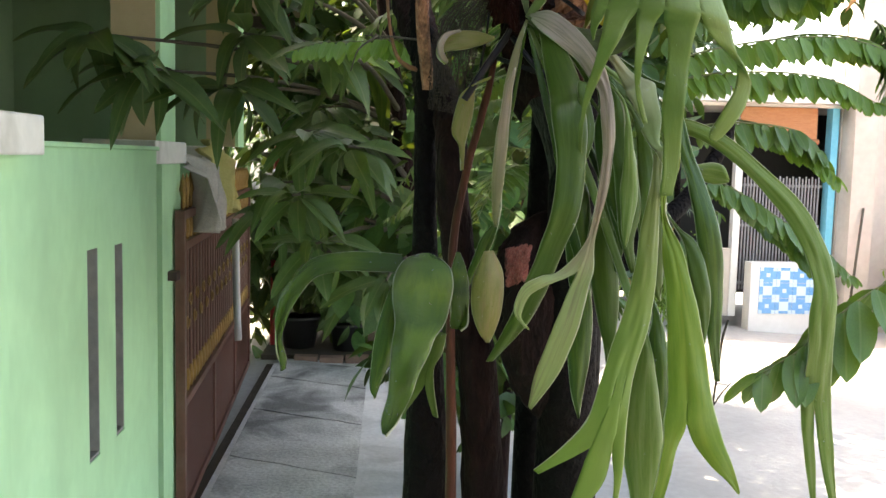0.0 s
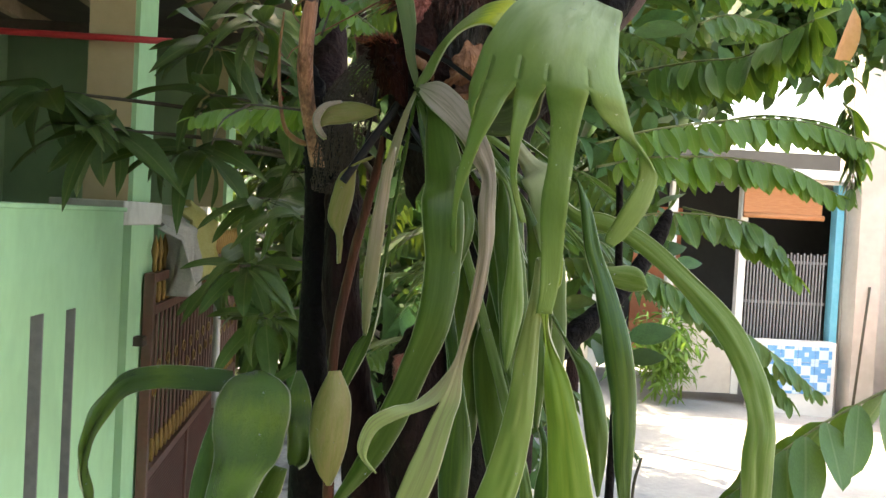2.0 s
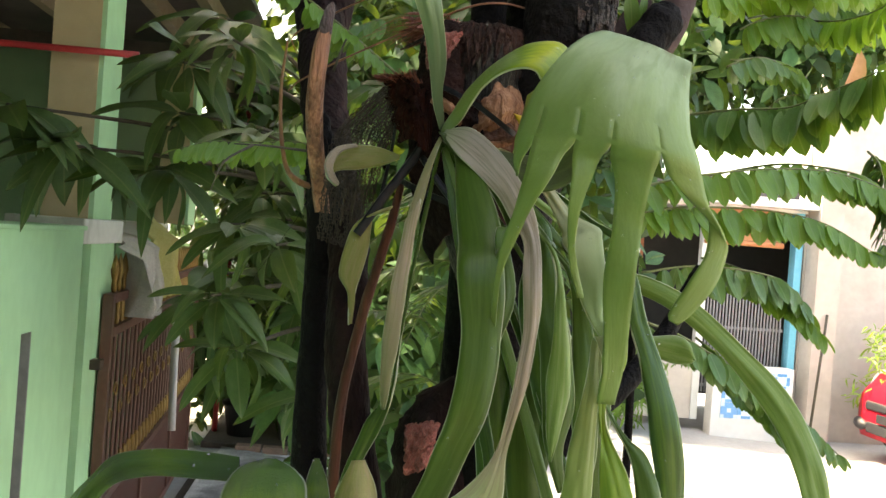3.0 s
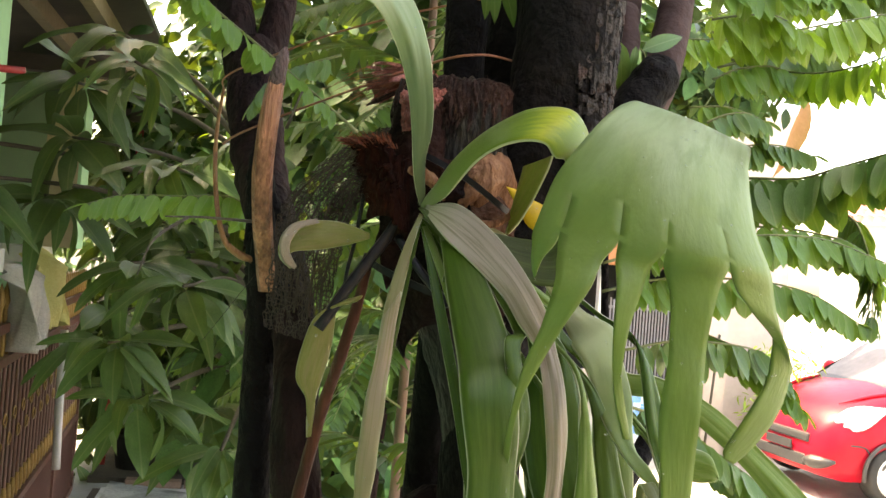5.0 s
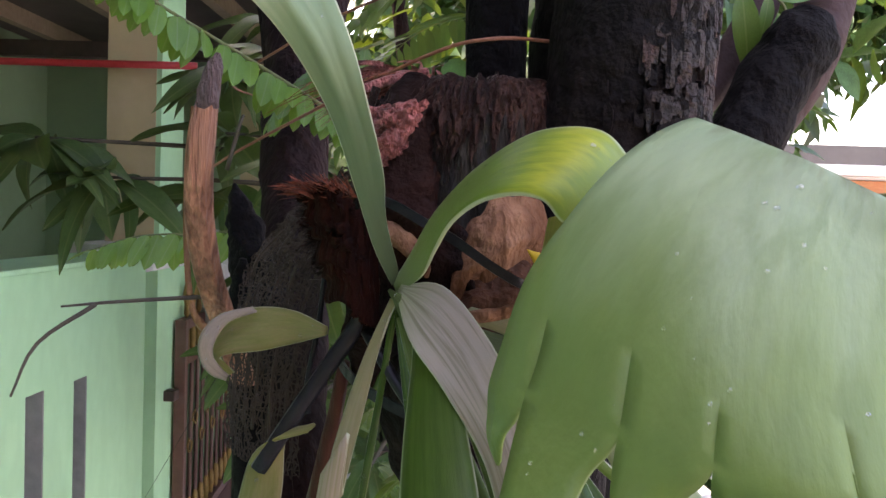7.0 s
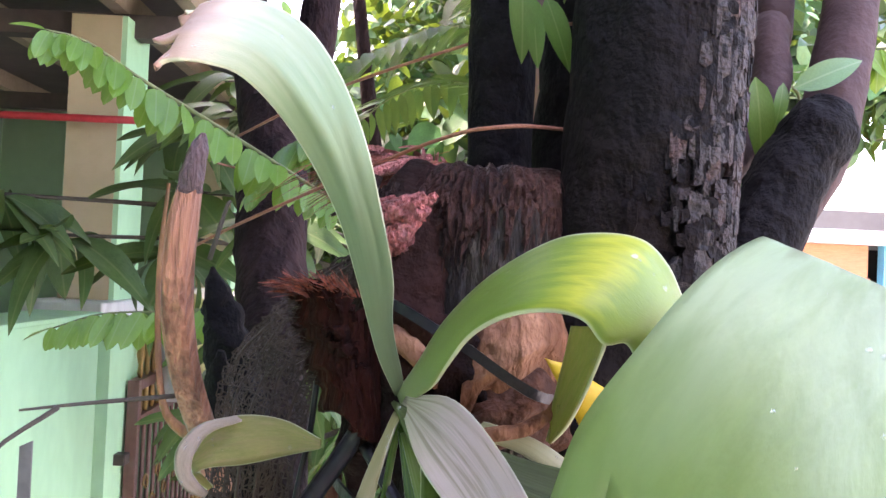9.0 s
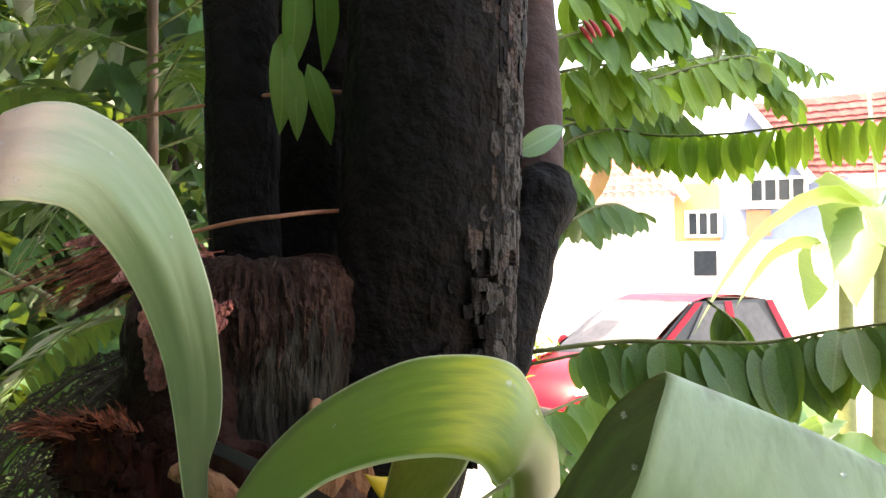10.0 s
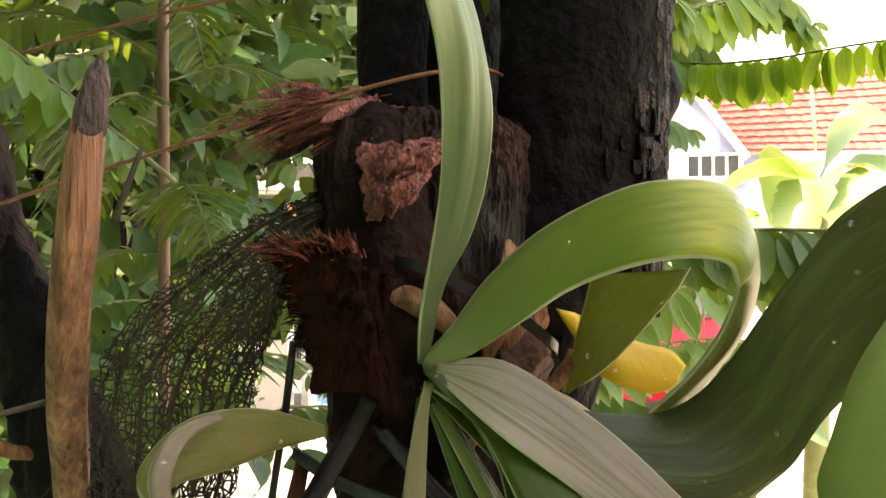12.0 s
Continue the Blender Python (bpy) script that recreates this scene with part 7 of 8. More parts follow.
frond(M_FROND_DARK, "dark green hanging blade", [
    (0.250, 0.985, 1.560, 0.254, 0.985, 1.560, 0),
    (0.270, 0.973, 1.544, 0.277, 0.973, 1.545, 0),
    (0.295, 0.959, 1.522, 0.303, 0.959, 1.522, 0),
    (0.314, 0.948, 1.497, 0.323, 0.948, 1.497, 0),
    (0.318, 0.930, 1.478, 0.341, 0.930, 1.479, 0),
    (0.316, 0.925, 1.422, 0.349, 0.925, 1.424, 0),
    (0.324, 0.920, 1.368, 0.352, 0.920, 1.365, 0),
    (0.332, 0.915, 1.333, 0.347, 0.915, 1.329, 0),
    (0.338, 0.910, 1.302, 0.341, 0.910, 1.302, 0),
])
frond(M_FROND, "dark green hanging blade", [
    (0.250, 0.984, 1.558, 0.254, 0.984, 1.558, 0),
    (0.269, 0.970, 1.517, 0.276, 0.970, 1.517, 0),
    (0.293, 0.953, 1.466, 0.301, 0.953, 1.466, 0),
    (0.311, 0.940, 1.419, 0.320, 0.940, 1.419, 0),
    (0.320, 0.920, 1.388, 0.332, 0.920, 1.388, 0),
    (0.309, 0.915, 1.336, 0.339, 0.915, 1.331, 0),
    (0.316, 0.910, 1.278, 0.343, 0.910, 1.273, 0),
    (0.329, 0.905, 1.221, 0.338, 0.905, 1.221, 0),
    (0.333, 0.900, 1.187, 0.334, 0.900, 1.187, 0),
])
frond(M_FROND_DARK, "dark green hanging blade", [
    (0.249, 0.985, 1.559, 0.253, 0.985, 1.559, 0),
    (0.259, 0.973, 1.533, 0.266, 0.973, 1.533, 0),
    (0.271, 0.959, 1.498, 0.279, 0.959, 1.498, 0),
    (0.281, 0.948, 1.463, 0.290, 0.948, 1.463, 0),
    (0.285, 0.930, 1.439, 0.297, 0.930, 1.439, 0),
    (0.280, 0.925, 1.387, 0.309, 0.925, 1.388, 0),
    (0.287, 0.920, 1.329, 0.317, 0.920, 1.324, 0),
    (0.294, 0.915, 1.277, 0.315, 0.915, 1.272, 0),
    (0.306, 0.910, 1.243, 0.308, 0.910, 1.243, 0),
])

# ---- feathery leaves of the bilimbi tree ----
LEAFLETS = []
for i, (l, w, d) in enumerate(((1.0, 0.44, 0.10), (0.94, 0.46, 0.2), (1.05, 0.42, 0.05))):
    v, f, u = leaf_shape(l, w, 0.25, d, 8, 0.46, 0.02, blunt=0.55)
    me = bpy.data.meshes.new("leaflet")
    me.from_pydata([tuple(p) for p in v], [], f)
    me.polygons.foreach_set("use_smooth", np.ones(len(me.polygons), dtype=bool))
    ly = me.uv_layers.new(name="uv")
    idx = np.empty(len(me.loops), dtype=np.int32)
    me.loops.foreach_get("vertex_index", idx)
    ly.data.foreach_set("uv", u.astype(np.float32)[idx].ravel())
    LEAFLETS.append((me, (v, f, u)))
LEAFLET_MESH = {}
def leaflet_mesh(i, material):
    key = (i, material.name)
    if key not in LEAFLET_MESH:
        me = LEAFLETS[i][0].copy()
        me.materials.append(material)
        LEAFLET_MESH[key] = me
    return LEAFLET_MESH[key]


def compound(points, pairs, size, material, owner, hang=0.9, seed=0, single=True, start=0.12, taper=0.5):
    """A feathered leaf: a stalk through points, with paired leaflets that hang to both sides."""
    g = random.Random(seed)
    rows = spline(points, 12)
    n = len(rows)
    stalk = tube("compound_leaf", [(*p, 0.0016 * (1 - 0.6 * i / (len(points) - 1))) for i, p in enumerate(points)], M_GREENTWIG, owner, "feathered leaf with a thin green stalk", sides=6, steps=6)
    poses = []
    pairs = round(pairs * 1.2)
    for k in range(pairs):
        s = start + (1 - start) * k / (pairs - 1)
        p = Vector(rows[int(s * (n - 1))])
        a, b = rows[max(0, int(s * (n - 1)) - 1)], rows[min(n - 1, int(s * (n - 1)) + 1)]
        d = Vector(b - a).normalized()
        side = d.cross(Vector((0, 0, 1))).normalized()
        big = size * (1 - taper * abs(s - 0.45) ** 1.5 * 2) * g.uniform(0.88, 1.1)
        for sg in (-1, 1):
            h = hang + g.gauss(0, 0.18)
            way = side * sg * math.cos(h) + Vector((0, 0, -1)) * math.sin(h) + d * g.uniform(0.1, 0.45)
            face = side * sg * math.sin(h) + Vector((0, 0, 1)) * math.cos(h) + d * g.gauss(0, 0.25)
            poses.append((aim(p, way, face, big), g.randrange(3)))
    poses.append((aim(Vector(rows[-1]), Vector(rows[-1] - rows[-3]), (0, 0, 1), size * 0.7), 0))
    for m, i in poses:
        ob = new("leaflet", leaflet_mesh(i, material))
        ob.parent = stalk
        ob.matrix_parent_inverse = Matrix.Identity(4)
        ob.matrix_basis = m
    return stalk

# each: pairs of leaflets, leaflet size, and the stalk's course
compound([(0.454, 1.150, 1.541), (0.531, 1.170, 1.564), (0.634, 1.180, 1.582), (0.713, 1.190, 1.583), (0.783, 1.190, 1.565)], 21, .040, M_LEAFLET, tree, 1.12, 2)
compound([(0.456, 1.150, 1.515), (0.526, 1.170, 1.531), (0.623, 1.180, 1.536), (0.691, 1.180, 1.527), (0.747, 1.180, 1.501)], 21, .040, M_LEAFLET, tree, 1.12, 3)
compound([(0.492, 1.180, 1.459), (0.558, 1.200, 1.470), (0.635, 1.220, 1.468), (0.686, 1.240, 1.456), (0.718, 1.250, 1.425)], 15, .042, M_LEAFLET_GREEN, tree, 1.12, 4)
compound([(0.502, 1.180, 1.406), (0.549, 1.200, 1.392), (0.627, 1.220, 1.353), (0.710, 1.240, 1.304), (0.768, 1.250, 1.261)], 21, .038, M_LEAFLET_GREEN, tree, 1.07, 5)
compound([(0.729, 0.950, 1.334), (0.645, 0.945, 1.290), (0.590, 0.940, 1.253), (0.552, 0.935, 1.220), (0.508, 0.930, 1.193)], 9, .078, M_LEAFLET_GREEN, tree, .95, 6)
compound([(0.601, 1.300, 1.579), (0.667, 1.250, 1.595), (0.723, 1.220, 1.591), (0.756, 1.200, 1.578), (0.782, 1.200, 1.545)], 15, .042, M_LEAFLET, tree, 1.12, 8)
compound([(0.703, 1.500, 1.768), (0.762, 1.500, 1.774), (0.806, 1.500, 1.760), (0.822, 1.500, 1.726)], 15, .040, M_LEAFLET, tree, 1.02, 9)
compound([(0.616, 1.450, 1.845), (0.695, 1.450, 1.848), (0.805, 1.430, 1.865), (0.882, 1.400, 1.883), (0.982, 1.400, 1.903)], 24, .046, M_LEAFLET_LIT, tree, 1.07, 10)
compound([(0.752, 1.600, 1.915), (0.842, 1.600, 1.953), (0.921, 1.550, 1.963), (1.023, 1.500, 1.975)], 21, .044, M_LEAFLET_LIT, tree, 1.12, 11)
compound([(0.603, 1.300, 1.480), (0.642, 1.280, 1.471), (0.688, 1.260, 1.449), (0.735, 1.250, 1.402)], 18, .042, M_LEAFLET, tree, 1.02, 12)
compound([(0.604, 1.300, 1.383), (0.630, 1.280, 1.361), (0.678, 1.260, 1.316), (0.734, 1.250, 1.250)], 18, .042, M_LEAFLET_GREEN, tree, 1.07, 13)
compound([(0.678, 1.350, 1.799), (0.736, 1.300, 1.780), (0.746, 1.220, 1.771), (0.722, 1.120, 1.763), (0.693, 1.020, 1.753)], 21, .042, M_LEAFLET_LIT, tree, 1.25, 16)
compound([(0.715, 1.450, 1.813), (0.773, 1.400, 1.839), (0.819, 1.350, 1.854), (0.860, 1.300, 1.862), (0.892, 1.280, 1.831)], 21, .046, M_LEAFLET, tree, 1.12, 17)
compound([(0.756, 1.500, 1.693), (0.787, 1.500, 1.722), (0.844, 1.500, 1.730), (0.895, 1.500, 1.721)], 14, .040, M_LEAFLET_GREEN, tree, 1.12, 18)
compound([(0.767, 1.500, 1.922), (0.856, 1.500, 1.953), (0.934, 1.500, 1.955), (0.980, 1.500, 1.919)], 18, .044, M_LEAFLET, tree, 1.12, 19)
compound([(0.890, 1.500, 1.874), (0.991, 1.500, 1.915), (1.114, 1.500, 1.942), (1.218, 1.500, 1.920)], 18, .044, M_LEAFLET, tree, 1.12, 20)
compound([(0.805, 1.300, 1.626), (0.792, 1.250, 1.604), (0.774, 1.200, 1.555), (0.762, 1.180, 1.509)], 18, .042, M_LEAFLET_GREEN, tree, 1.12, 21)
compound([(0.140, 1.350, 1.549), (0.116, 1.340, 1.581), (0.061, 1.340, 1.578), (0.007, 1.335, 1.574), (-0.028, 1.330, 1.562)], 14, .036, M_LEAFLET, tree, 1.02, 22)
compound([(0.212, 1.300, 1.736), (0.172, 1.300, 1.719), (0.146, 1.300, 1.703), (0.127, 1.300, 1.675)], 14, .03, M_LEAFLET_GREEN, tree, 0.92, 23)
compound([(0.473, 1.108, 1.612), (0.509, 1.078, 1.618), (0.532, 1.048, 1.619), (0.562, 1.018, 1.619), (0.575, 0.988, 1.626), (0.584, 0.958, 1.632), (0.592, 0.928, 1.638)], 22, .046, M_LEAFLET_GREEN, tree, 1.2, 1, taper=0.25)
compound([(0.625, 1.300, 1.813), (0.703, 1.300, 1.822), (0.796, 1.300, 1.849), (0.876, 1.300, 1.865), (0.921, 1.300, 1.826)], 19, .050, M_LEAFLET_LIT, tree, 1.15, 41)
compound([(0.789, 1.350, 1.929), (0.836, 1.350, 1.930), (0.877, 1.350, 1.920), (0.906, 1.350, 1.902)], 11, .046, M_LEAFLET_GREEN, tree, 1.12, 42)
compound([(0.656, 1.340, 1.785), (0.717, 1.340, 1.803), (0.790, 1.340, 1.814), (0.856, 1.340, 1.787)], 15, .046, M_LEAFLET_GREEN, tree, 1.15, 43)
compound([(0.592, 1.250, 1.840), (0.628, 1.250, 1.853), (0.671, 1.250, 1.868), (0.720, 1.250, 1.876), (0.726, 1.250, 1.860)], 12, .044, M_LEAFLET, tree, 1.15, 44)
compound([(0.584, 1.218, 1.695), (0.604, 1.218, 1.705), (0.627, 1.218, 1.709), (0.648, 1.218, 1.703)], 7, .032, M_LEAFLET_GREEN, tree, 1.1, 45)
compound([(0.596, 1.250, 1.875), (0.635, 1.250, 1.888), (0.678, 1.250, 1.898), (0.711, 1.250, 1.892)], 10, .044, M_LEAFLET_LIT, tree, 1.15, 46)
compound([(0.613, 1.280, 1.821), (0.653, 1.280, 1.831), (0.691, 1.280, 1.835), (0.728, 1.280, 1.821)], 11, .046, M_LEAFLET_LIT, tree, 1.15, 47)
compound([(0.630, 1.300, 1.760), (0.662, 1.300, 1.776), (0.708, 1.300, 1.783), (0.749, 1.300, 1.766)], 11, .042, M_LEAFLET, tree, 1.15, 48)
compound([(0.225, 1.212, 1.646), (0.180, 1.180, 1.672), (0.138, 1.152, 1.696), (0.096, 1.124, 1.719), (0.070, 1.106, 1.735), (0.052, 1.096, 1.738)], 20, 0.026, M_LEAFLET, tree, 1.0, 90, taper=0.3)

# ---- mango tree beside the driveway ----
mango = new("mango_tree")
mango.location = (0.27, 3.75, G)
tagged(mango, "young mango tree with drooping whorls of dark leaves", "tree")
tube("trunk", [(0.27, 3.75, G, 0.06), (0.25, 3.72, 0.5, 0.05), (0.20, 3.7, 1.2, 0.042), (0.10, 3.65, 1.9, 0.03), (0.0, 3.6, 2.6, 0.02)], M_BARK_BROWN, mango, sides=12, steps=5, rough=0.08, freq=20)
MANGO_LEAF = [leaf_shape(1.0, w, f, d, 10, 0.45, 0.07) for w, f, d in ((0.29, 0.3, 0.35), (0.29, 0.4, 0.6), (0.33, 0.25, 0.2), (0.28, 0.35, 0.8))]
MANGO_MESH = []
for v, f, u in MANGO_LEAF:
    me = bpy.data.meshes.new("leaf")
    me.from_pydata([tuple(p) for p in v], [], f)
    me.polygons.foreach_set("use_smooth", np.ones(len(me.polygons), dtype=bool))
    ly = me.uv_layers.new(name="uv")
    idx = np.empty(len(me.loops), dtype=np.int32)
    me.loops.foreach_get("vertex_index", idx)
    ly.data.foreach_set("uv", u.astype(np.float32)[idx].ravel())
    me.materials.append(M_MANGO)
    MANGO_MESH.append(me)
WHORLS = [(-0.14, 2.4, 1.31), (0.003, 2.4, 1.44), (0.11, 2.4, 1.09), (-0.08, 2.45, 1.18), (-0.12, 2.5, 1.48), (-0.05, 2.4, 1.70), (-0.16, 2.6, 1.95),
          (-0.78, 2.80, 1.76), (-0.67, 2.90, 1.67), (-0.36, 3.0, 1.80), (-0.44, 3.1, 1.64), (-0.26, 3.2, 1.32), (-0.20, 3.5, 1.04), (-0.05, 3.3, 1.51),
          (0.04, 3.4, 1.31), (0.12, 3.6, 1.56), (0.01, 3.4, 1.76), (-0.16, 3.5, 1.6), (0.01, 3.6, 0.98),
          (-0.36, 3.0, 1.95), (-0.33, 3.3, 1.20), (-0.10, 3.4, 1.30), (-0.28, 3.2, 2.14)]
rng = random.Random(11)
for w in WHORLS:
    c = Vector(w)
    root = Vector((0.20 - 0.12 * max(0.0, min(w[2] - 0.1, 1.9) - 1.2), 3.69, min(w[2] - 0.1, 1.9)))
    mid = (c + root) / 2 + Vector((0, 0, 0.05))
    tube("branch", [(*root, 0.012), (*mid, 0.008), (*c, 0.004)], M_TWIG, mango, sides=6, steps=5)
    n = rng.randint(11, 15)
    for k in range(n):
        a = 2 * math.pi * (k * 0.382 + rng.uniform(-0.04, 0.04))
        up = rng.uniform(-0.75, 0.35)
        way = Vector((math.cos(a), math.sin(a), up))
        s = rng.uniform(0.17, 0.27) if w[1] > 2.7 else rng.uniform(0.12, 0.18)
        ob = new("leaf", MANGO_MESH[k % 4])
        ob.parent = mango
        ob.matrix_parent_inverse = Matrix.Translation(mango.location).inverted()
        ob.matrix_basis = aim(c + way * 0.02 - (c - root).normalized() * 0.05 * rng.random(), way, (rng.gauss(0, 0.3), -0.5, 0.8), s)

# ---- shrubs and trees behind ----
BROAD = [leaf_shape(1.0, w, f, d, 5, 0.45, 0.02) for w, f, d in ((0.42, 0.2, 0.25), (0.36, 0.35, 0.5), (0.48, 0.15, 0.1))]
NARROW = [leaf_shape(1.0, w, f, d, 5, 0.4, 0.02) for w, f, d in ((0.2, 0.2, 0.3), (0.16, 0.35, 0.6))]
def bushy(name, label, category, blobs, count, size, shapes, material, seed, trunk=None, droop=0.4):
    """A shrub or tree: stems, and a crown of many single leaves set along unseen twigs, with gaps."""
    g = random.Random(seed)
    ob = new(name)
    bx, by = blobs[0][0], blobs[0][1]
    ob.location = (bx, by, G)
    tagged(ob, label, category)
    poses = []
    total = sum(b[3] * b[4] * b[5] for b in blobs)
    for x, y, z, rx, ry, rz in blobs:
        twigs = max(6, int(count * rx * ry * rz / total / 9))
        for _ in range(twigs):
            d = Vector((g.gauss(0, 1), g.gauss(0, 1), g.gauss(0, 1))).normalized() * g.uniform(0.25, 1.0) ** 0.5
            p = Vector((x + d.x * rx, y + d.y * ry, z + d.z * rz))
            grow = (Vector((d.x, d.y, d.z + 0.3)) + Vector((g.gauss(0, 0.4), g.gauss(0, 0.4), g.gauss(0, 0.3)))).normalized()
            for k in range(9):
                q = p + grow * (k - 4) * size * 0.35
                a = k * 2.4 + g.uniform(-0.4, 0.4)
                side = grow.orthogonal().normalized()
                side = (side * math.cos(a) + grow.cross(side) * math.sin(a))
                way = side + grow * 0.5 + Vector((0, 0, -droop))
                poses.append(aim(q, way, Vector((g.gauss(0, 0.6), g.gauss(-0.4, 0.6), 0.8)), size * g.uniform(0.6, 1.25)))
    crown = leaf_cloud("crown", shapes, poses, material, ob, "many single leaves")
    crown["kind"] = "stuff"
    for t in trunk or []:
        tube("trunk", t, M_BARK_BROWN, ob, sides=10, steps=5, rough=0.06, freq=30)
    return ob
bushy("shrub", "leafy green shrub behind the stump", "shrub", [(0.60, 2.9, 1.55, 0.28, 0.4, 0.55), (0.35, 3.0, 1.0, 0.3, 0.35, 0.5), (0.75, 2.8, 2.1, 0.5, 0.4, 0.4)], 1300, 0.13, BROAD, M_BUSH, 21,
      [[(0.5, 2.9, G, 0.02), (0.52, 2.9, 0.8, 0.016), (0.6, 2.9, 1.9, 0.008)]])
# a sapling with long feathered leaves
sapling = new("sapling")
sapling.location = (0.40, 1.95, G)
tagged(sapling, "thin pinkish brown sapling with long feathered leaves", "sapling")
tube("trunk", [(0.40, 1.95, G, 0.012), (0.411, 1.92, 0.8, 0.010), (0.412, 1.9, 1.5, 0.008), (0.412, 1.9, 1.9, 0.0075), (0.42, 1.9, 2.6, 0.005)], M_SAPLING, sapling, sides=8, steps=5, rough=0.05, freq=40)
SLIM = [leaf_shape(1.0, w, 0.2, d, 4, 0.4) for w, d in ((0.26, 0.15), (0.22, 0.35))]
g = random.Random(41)
for k in range(34):
    z = 1.15 + 1.05 * k / 33
    a = k * 2.4
    L = g.uniform(0.26, 0.42)
    rise = g.uniform(0.2, 0.9)
    out = Vector((math.cos(a), math.sin(a), 0))
    base = Vector((0.412, 1.9, z))
    pts = [base + out * L * s + Vector((0, 0, L * (rise * s - 0.8 * s * s))) for s in (0, 0.35, 0.7, 1.0)]
    twig = tube("feathered_leaf", [(*p, 0.0022 - 0.0005 * i) for i, p in enumerate(pts)], M_GREENTWIG, sapling, sides=5, steps=4)
    rows = spline([tuple(p) for p in pts], 8)
    poses = []
    for i in range(3, len(rows)):
        d = Vector(rows[i] - rows[i - 1]).normalized()
        side = d.cross(Vector((0, 0, 1))).normalized()
        for sg in (-1, 1):
            way = side * sg + d * 0.55 + Vector((0, 0, -0.25 + g.gauss(0, 0.12)))
            poses.append(aim(Vector(rows[i]), way, (g.gauss(0, 0.15), g.gauss(0, 0.15), 1), L * 0.24 * g.uniform(0.8, 1.1) * math.sin(math.pi * (0.2 + 0.72 * i / len(rows)))))
    lf = leaf_cloud("leaflet", SLIM, poses, M_FEATHER, twig)
    lf["kind"] = "stuff"
bushy("shrub", "tall leafy shrub in dappled light", "shrub", [(0.95, 4.3, 1.9, 0.55, 0.5, 0.8), (0.55, 4.6, 0.9, 0.5, 0.5, 0.9), (0.2, 4.9, 1.9, 0.6, 0.5, 0.9), (0.40, 5.4, 2.85, 0.6, 0.4, 0.36)], 5400, 0.14, BROAD, M_BUSH, 23,
      [[(0.6, 4.5, G, 0.04), (0.62, 4.5, 1.0, 0.03), (0.7, 4.5, 2.3, 0.015)]])
# Added leaves in a brighter green, scattered to read as sun spots.
bushy("shrub", "brighter leaves added as sun spots among the dark shrubs", "shrub", [(0.3, 4.7, 1.5, 0.6, 0.5, 0.9), (0.0, 5.6, 1.2, 0.5, 0.5, 0.8), (0.6, 5.2, 2.4, 0.6, 0.6, 0.5)], 330, 0.13, BROAD, M_LEAFLET, 61,
      [[(0.32, 4.9, G, 0.02), (0.32, 4.9, 0.8, 0.016), (0.30, 4.8, 2.2, 0.007)]])
bushy("mango_tree", "dark leafy mango tree behind the gate", "tree", [(-0.25, 7.9, 1.3, 0.7, 0.6, 1.3), (-0.75, 8.35, 0.35, 0.5, 0.4, 0.75), (-1.0, 7.85, 0.5, 0.3, 0.25, 0.75), (0.5, 7.8, 0.9, 0.7, 0.5, 1.1), (-0.4, 8.2, 2.2, 0.8, 0.7, 0.7)], 4800, 0.24, MANGO_LEAF, M_MANGO, 24,
      [[(-0.2, 8.0, G, 0.07), (-0.2, 8.0, 1.2, 0.055), (-0.1, 8.0, 2.8, 0.03)]])
bushy("tree", "leafy tree in sunlight behind the driveway", "tree", [(0.8, 6.6, 2.4, 0.9, 0.8, 1.0), (0.75, 6.2, 3.0, 0.8, 0.8, 0.8), (1.2, 8.4, 1.2, 0.6, 0.7, 1.4), (-0.32, 6.5, 3.2, 0.36, 0.3, 0.26)], 5300, 0.16, BROAD, M_BUSH, 25,
      [[(0.7, 6.9, G, 0.06), (0.7, 6.8, 1.5, 0.045), (0.8, 6.6, 3.0, 0.02)]])
# Crown added overhead to keep direct sun off the driveway.
bushy("tree", "leafy tree crown added overhead to shade the driveway", "tree", [(0.6, 2.6, 3.3, 1.3, 1.2, 0.55), (1.4, 3.4, 3.5, 1.2, 1.3, 0.6), (0.2, 4.6, 3.6, 1.2, 1.0, 0.6)], 4200, 0.15, BROAD, M_BUSH, 26,
      [[(0.75, 3.6, G, 0.06), (0.75, 3.55, 1.5, 0.05), (0.8, 3.3, 3.2, 0.03)]])
# Two more added crowns, unseen, that only block the sun over the fern.
bushy("tree", "unseen leafy crown added to keep sun off the stump", "tree", [(-0.35, 1.35, 3.05, 0.75, 0.8, 0.28), (-0.1, 2.2, 3.2, 0.8, 0.6, 0.3), (0.9, 2.2, 3.4, 0.9, 0.9, 0.4), (-0.45, 0.7, 3.0, 0.6, 0.5, 0.2)], 4600, 0.15, BROAD, M_BUSH, 27,
      [[(-0.1, -1.2, G, 0.06), (0.0, -0.9, 1.5, 0.05), (0.5, 0.8, 2.9, 0.03)]])
bushy("tree", "unseen dense crown added to keep sun off the fern", "tree", [(-0.38, 1.25, 2.95, 0.5, 0.5, 0.2), (-0.28, 1.1, 2.8, 0.35, 0.4, 0.12)], 2600, 0.16, BROAD, M_BUSH, 33,
      [[(-0.3, -1.5, G, 0.05), (-0.35, -1.2, 1.5, 0.04), (-0.4, 0.9, 2.9, 0.02)]])
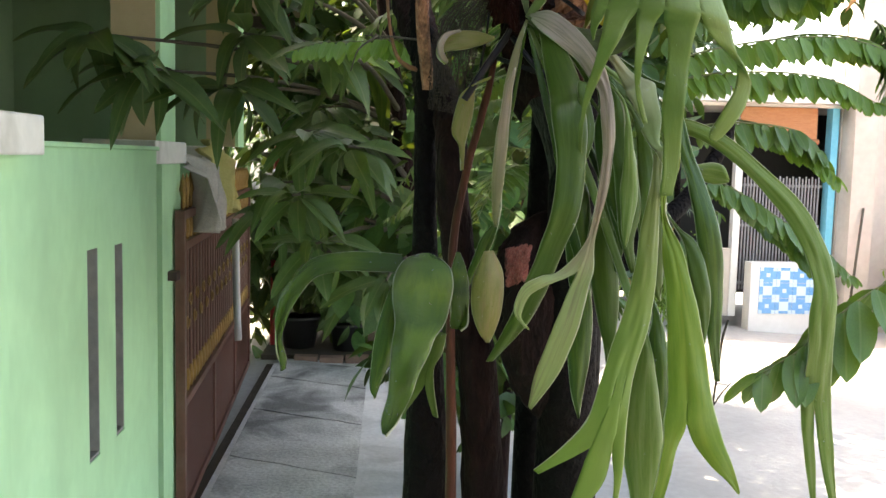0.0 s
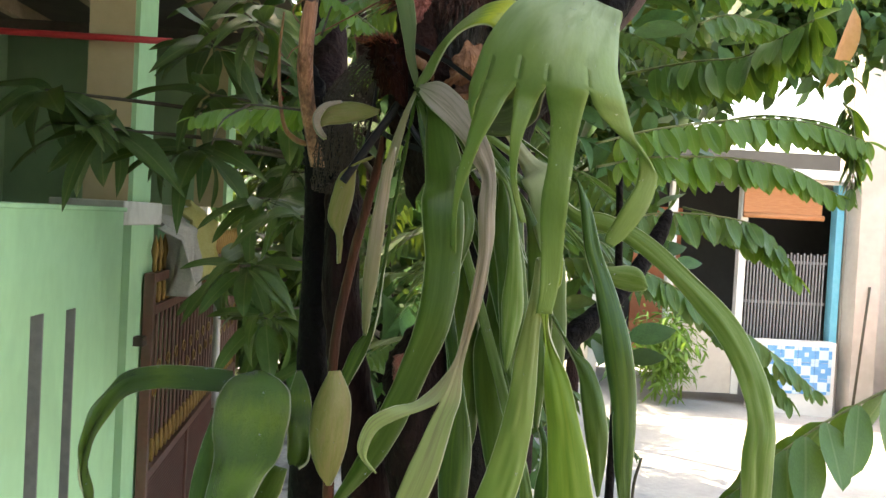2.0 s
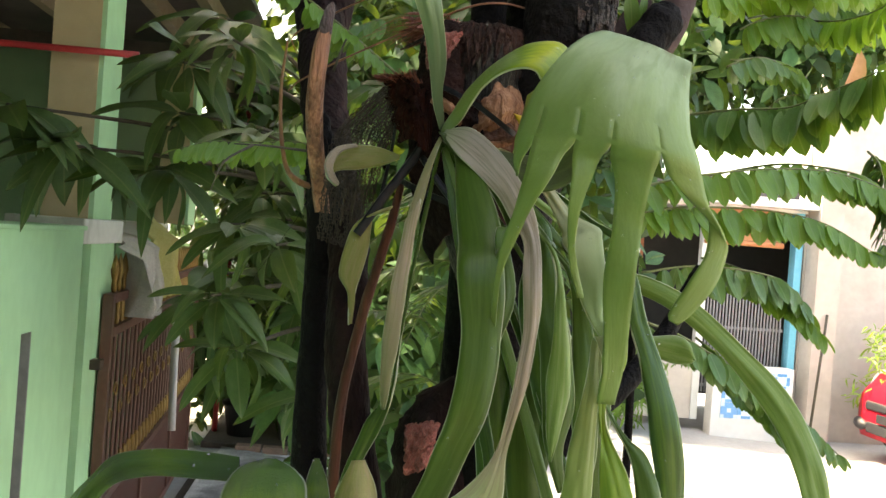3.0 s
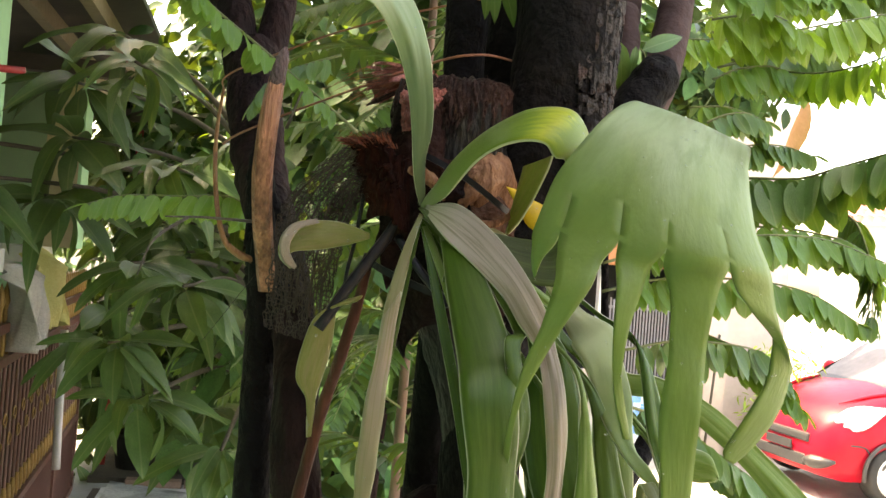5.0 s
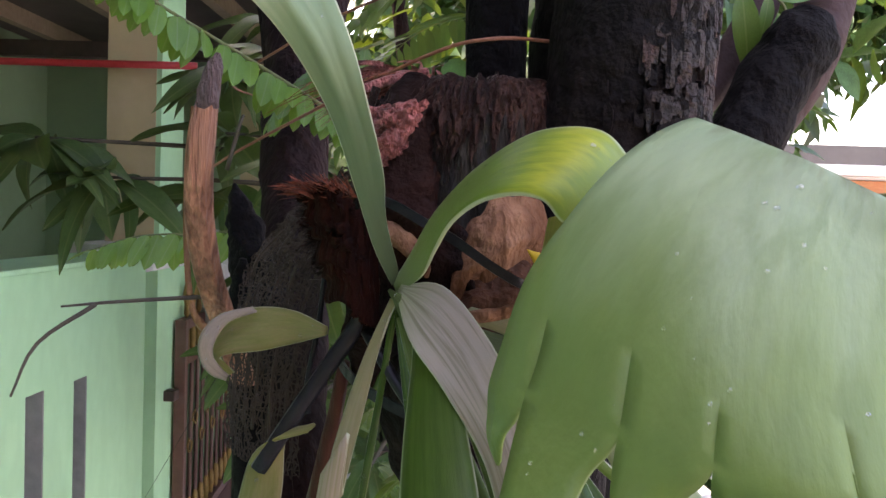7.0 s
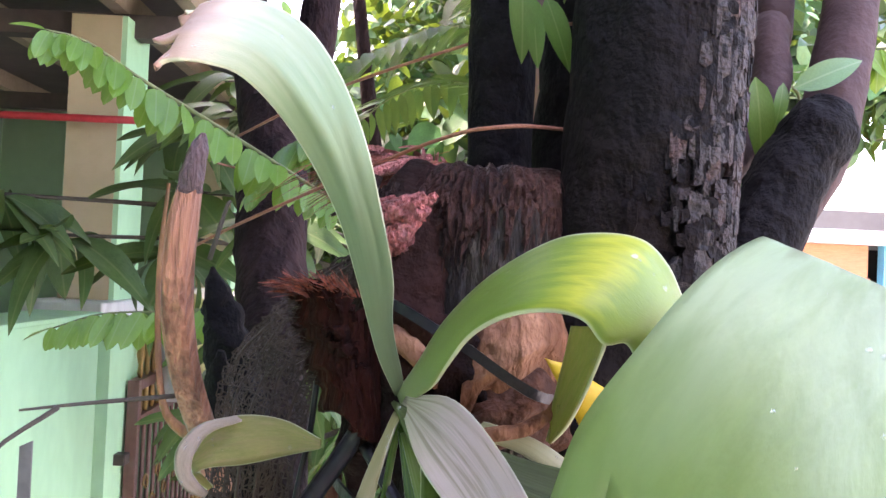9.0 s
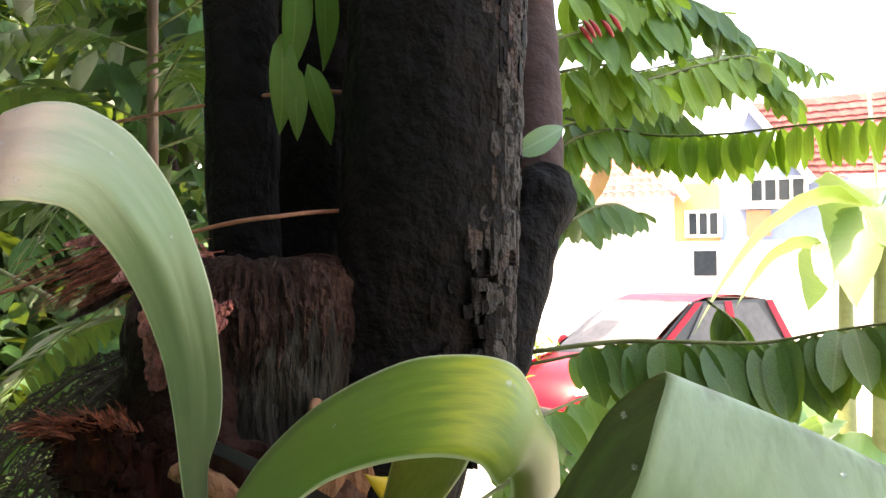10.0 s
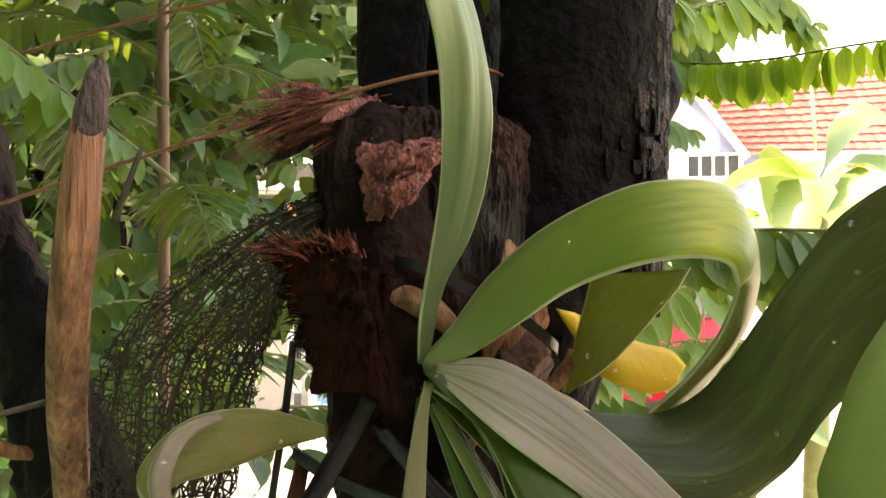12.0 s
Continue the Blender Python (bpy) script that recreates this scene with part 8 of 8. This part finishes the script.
bushy("tree", "dense dark tree at the end of the driveway", "tree", [(-0.6, 10.0, 1.6, 1.2, 0.8, 1.8), (0.9, 10.2, 1.4, 1.2, 0.8, 1.7), (0.9, 10.5, 3.3, 1.3, 0.8, 0.9), (2.0, 10.8, 2.8, 0.8, 0.7, 1.0)], 4200, 0.24, MANGO_LEAF, M_BUSH, 31,
      [[(0.2, 10.2, G, 0.09), (0.2, 10.2, 1.5, 0.07), (0.3, 10.3, 3.4, 0.03)]])
bushy("tree", "leafy tree crown that overhangs the street", "tree", [(3.05, 6.5, 3.12, 0.95, 0.6, 0.36), (2.3, 7.0, 3.0, 0.7, 0.6, 0.5)], 4600, 0.17, BROAD, M_BUSH, 35,
      [[(1.75, 7.6, G, 0.06), (1.8, 7.5, 1.5, 0.05), (2.3, 7.1, 2.9, 0.03)]])
bushy("fern_clump", "bright green fern clump beside the street", "fern", [(3.12, 9.5, 0.24, 0.30, 0.24, 0.36)], 1100, 0.15, NARROW, M_LEAFLET, 28)
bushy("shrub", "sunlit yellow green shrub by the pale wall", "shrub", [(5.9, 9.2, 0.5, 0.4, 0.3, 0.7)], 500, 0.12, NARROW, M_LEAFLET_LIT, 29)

# ---- banana plant ----
def banana(x, y, h, leaves, seed):
    """leaves: compass angle, length, width, reach, rise and droop of each."""
    ob = new("banana_plant")
    ob.location = (x, y, G)
    tagged(ob, "banana plant with broad sunlit pale green leaves", "banana plant", group="banana plants")
    tube("pseudostem", [(x, y, G, 0.09), (x + 0.02, y, G + h * 0.5, 0.07), (x + 0.03, y, G + h, 0.05)], M_GREENTWIG, ob, sides=12, steps=4)
    for k, (a, L, W, reach, rise, droop) in enumerate(leaves):
        a = radians(a)
        v, uv, f = [], [], []
        seg = 22
        for i in range(seg + 1):
            s = i / seg
            r = L * reach * s
            z = G + h + L * (rise * s - droop * s * s)
            w = W / 2 * min(1, max(0.1, s * 5 - 0.4)) * (1 - max(0, (s - 0.6) / 0.4) ** 2)
            for u in (-1, -0.5, 0, 0.5, 1):
                tear = 1 + 0.22 * noise.noise((s * 26 + u, k, seed))
                v.append((x + math.cos(a) * r - math.sin(a) * u * w * tear, y + math.sin(a) * r + math.cos(a) * u * w * tear, z + abs(u) * w * 0.3 + u * w * 0.7 * s + 0.02 * noise.noise((s * 9, u * 3, k))))
                uv.append((0.5 + u / 2, s * 3))
        for i in range(seg):
            for u in range(4):
                b = i * 5 + u
                f.append((b, b + 1, b + 6, b + 5))
        mesh_ob("leaf", v, f, M_BANANA, ob, "", uv)
banana(5.46, 4.45, 1.97 - G, [(150, 1.5, 0.42, 0.80, 0.40, 0.92), (120, 1.3, 0.40, 0.06, 0.95, 0.05), (-30, 1.3, 0.42, 0.45, 1.0, 0.75), (200, 1.0, 0.42, 0.5, 0.25, 0.85), (240, 0.9, 0.4, 0.6, 0.2, 0.6), (-60, 1.2, 0.4, 0.7, 0.6, 1.0), (60, 1.3, 0.4, 0.6, 0.7, 0.9)], 1)
banana(5.1, 4.75, 0.6, [(150, 0.9, 0.32, 0.6, 0.6, 0.7), (200, 0.9, 0.32, 0.5, 0.8, 0.6), (20, 1.0, 0.34, 0.5, 0.8, 0.6), (-60, 0.9, 0.34, 0.6, 0.5, 0.6), (90, 0.9, 0.3, 0.3, 0.9, 0.4)], 2)
banana(6.6, 5.6, 1.9, [(140, 1.2, 0.36, 0.7, 0.6, 0.9), (210, 1.1, 0.36, 0.6, 0.7, 0.9), (-20, 1.3, 0.36, 0.5, 0.9, 0.7), (60, 1.1, 0.36, 0.7, 0.5, 0.9), (-90, 1.1, 0.36, 0.6, 0.6, 0.9)], 3)


def pot(x, y, r, h):
    ob = tube("plant_pot", [(x, y, G, r * 0.75), (x, y, G + h * 0.9, r), (x, y, G + h * 0.92, r * 1.08), (x, y, G + h, r * 1.08), (x, y, G + h, r * 0.95), (x, y, G + h * 0.9, r * 0.9)], M_POT, sides=20, steps=1)
    return tagged(ob, "black plastic plant pot at the end of the driveway", "plant pot", group="plant pots")
pot(-0.62, 7.85, 0.17, 0.3)
pot(-0.2, 7.75, 0.15, 0.26)

# ---- water drops on the fronds ----
rng = random.Random(5)
dv, df = [], []
drops = [o for o in fern.children if o.name.startswith("frond")]
for o in drops:
    me = o.data
    faces = [p for p in me.polygons if p.normal.y < -0.2 or p.normal.y > 0.2]
    for _ in range(80 if "fan" in o["label"] else 10):
        p = faces[rng.randrange(len(faces))]
        nrm = Vector(p.normal)
        if nrm.y > 0:
            nrm = -nrm
        c, r = Vector(p.center) + nrm * 0.0008, rng.uniform(0.0003, 0.0008) if rng.random() < 0.7 else rng.uniform(0.0008, 0.0015)
        a = nrm.orthogonal().normalized()
        q = nrm.cross(a)
        b = len(dv)
        for h, k in ((0.0, 1.0), (0.45, 0.85), (0.75, 0.5)):
            for s in range(8):
                w = 2 * math.pi * s / 8
                dv.append(c + (a * math.cos(w) + q * math.sin(w)) * r * k + nrm * r * h)
        dv.append(c + nrm * r * 0.85)
        for lev in (0, 8):
            for s in range(8):
                df.append((b + lev + s, b + lev + (s + 1) % 8, b + lev + 8 + (s + 1) % 8, b + lev + 8 + s))
        for s in range(8):
            df.append((b + 16 + s, b + 16 + (s + 1) % 8, b + 24))
        df.append(tuple(b + s for s in range(7, -1, -1)))
wet = tagged(mesh_ob("water_drop", dv, df, M_DROP), "clear rain drops on the fern fronds", "water drops", kind="stuff")
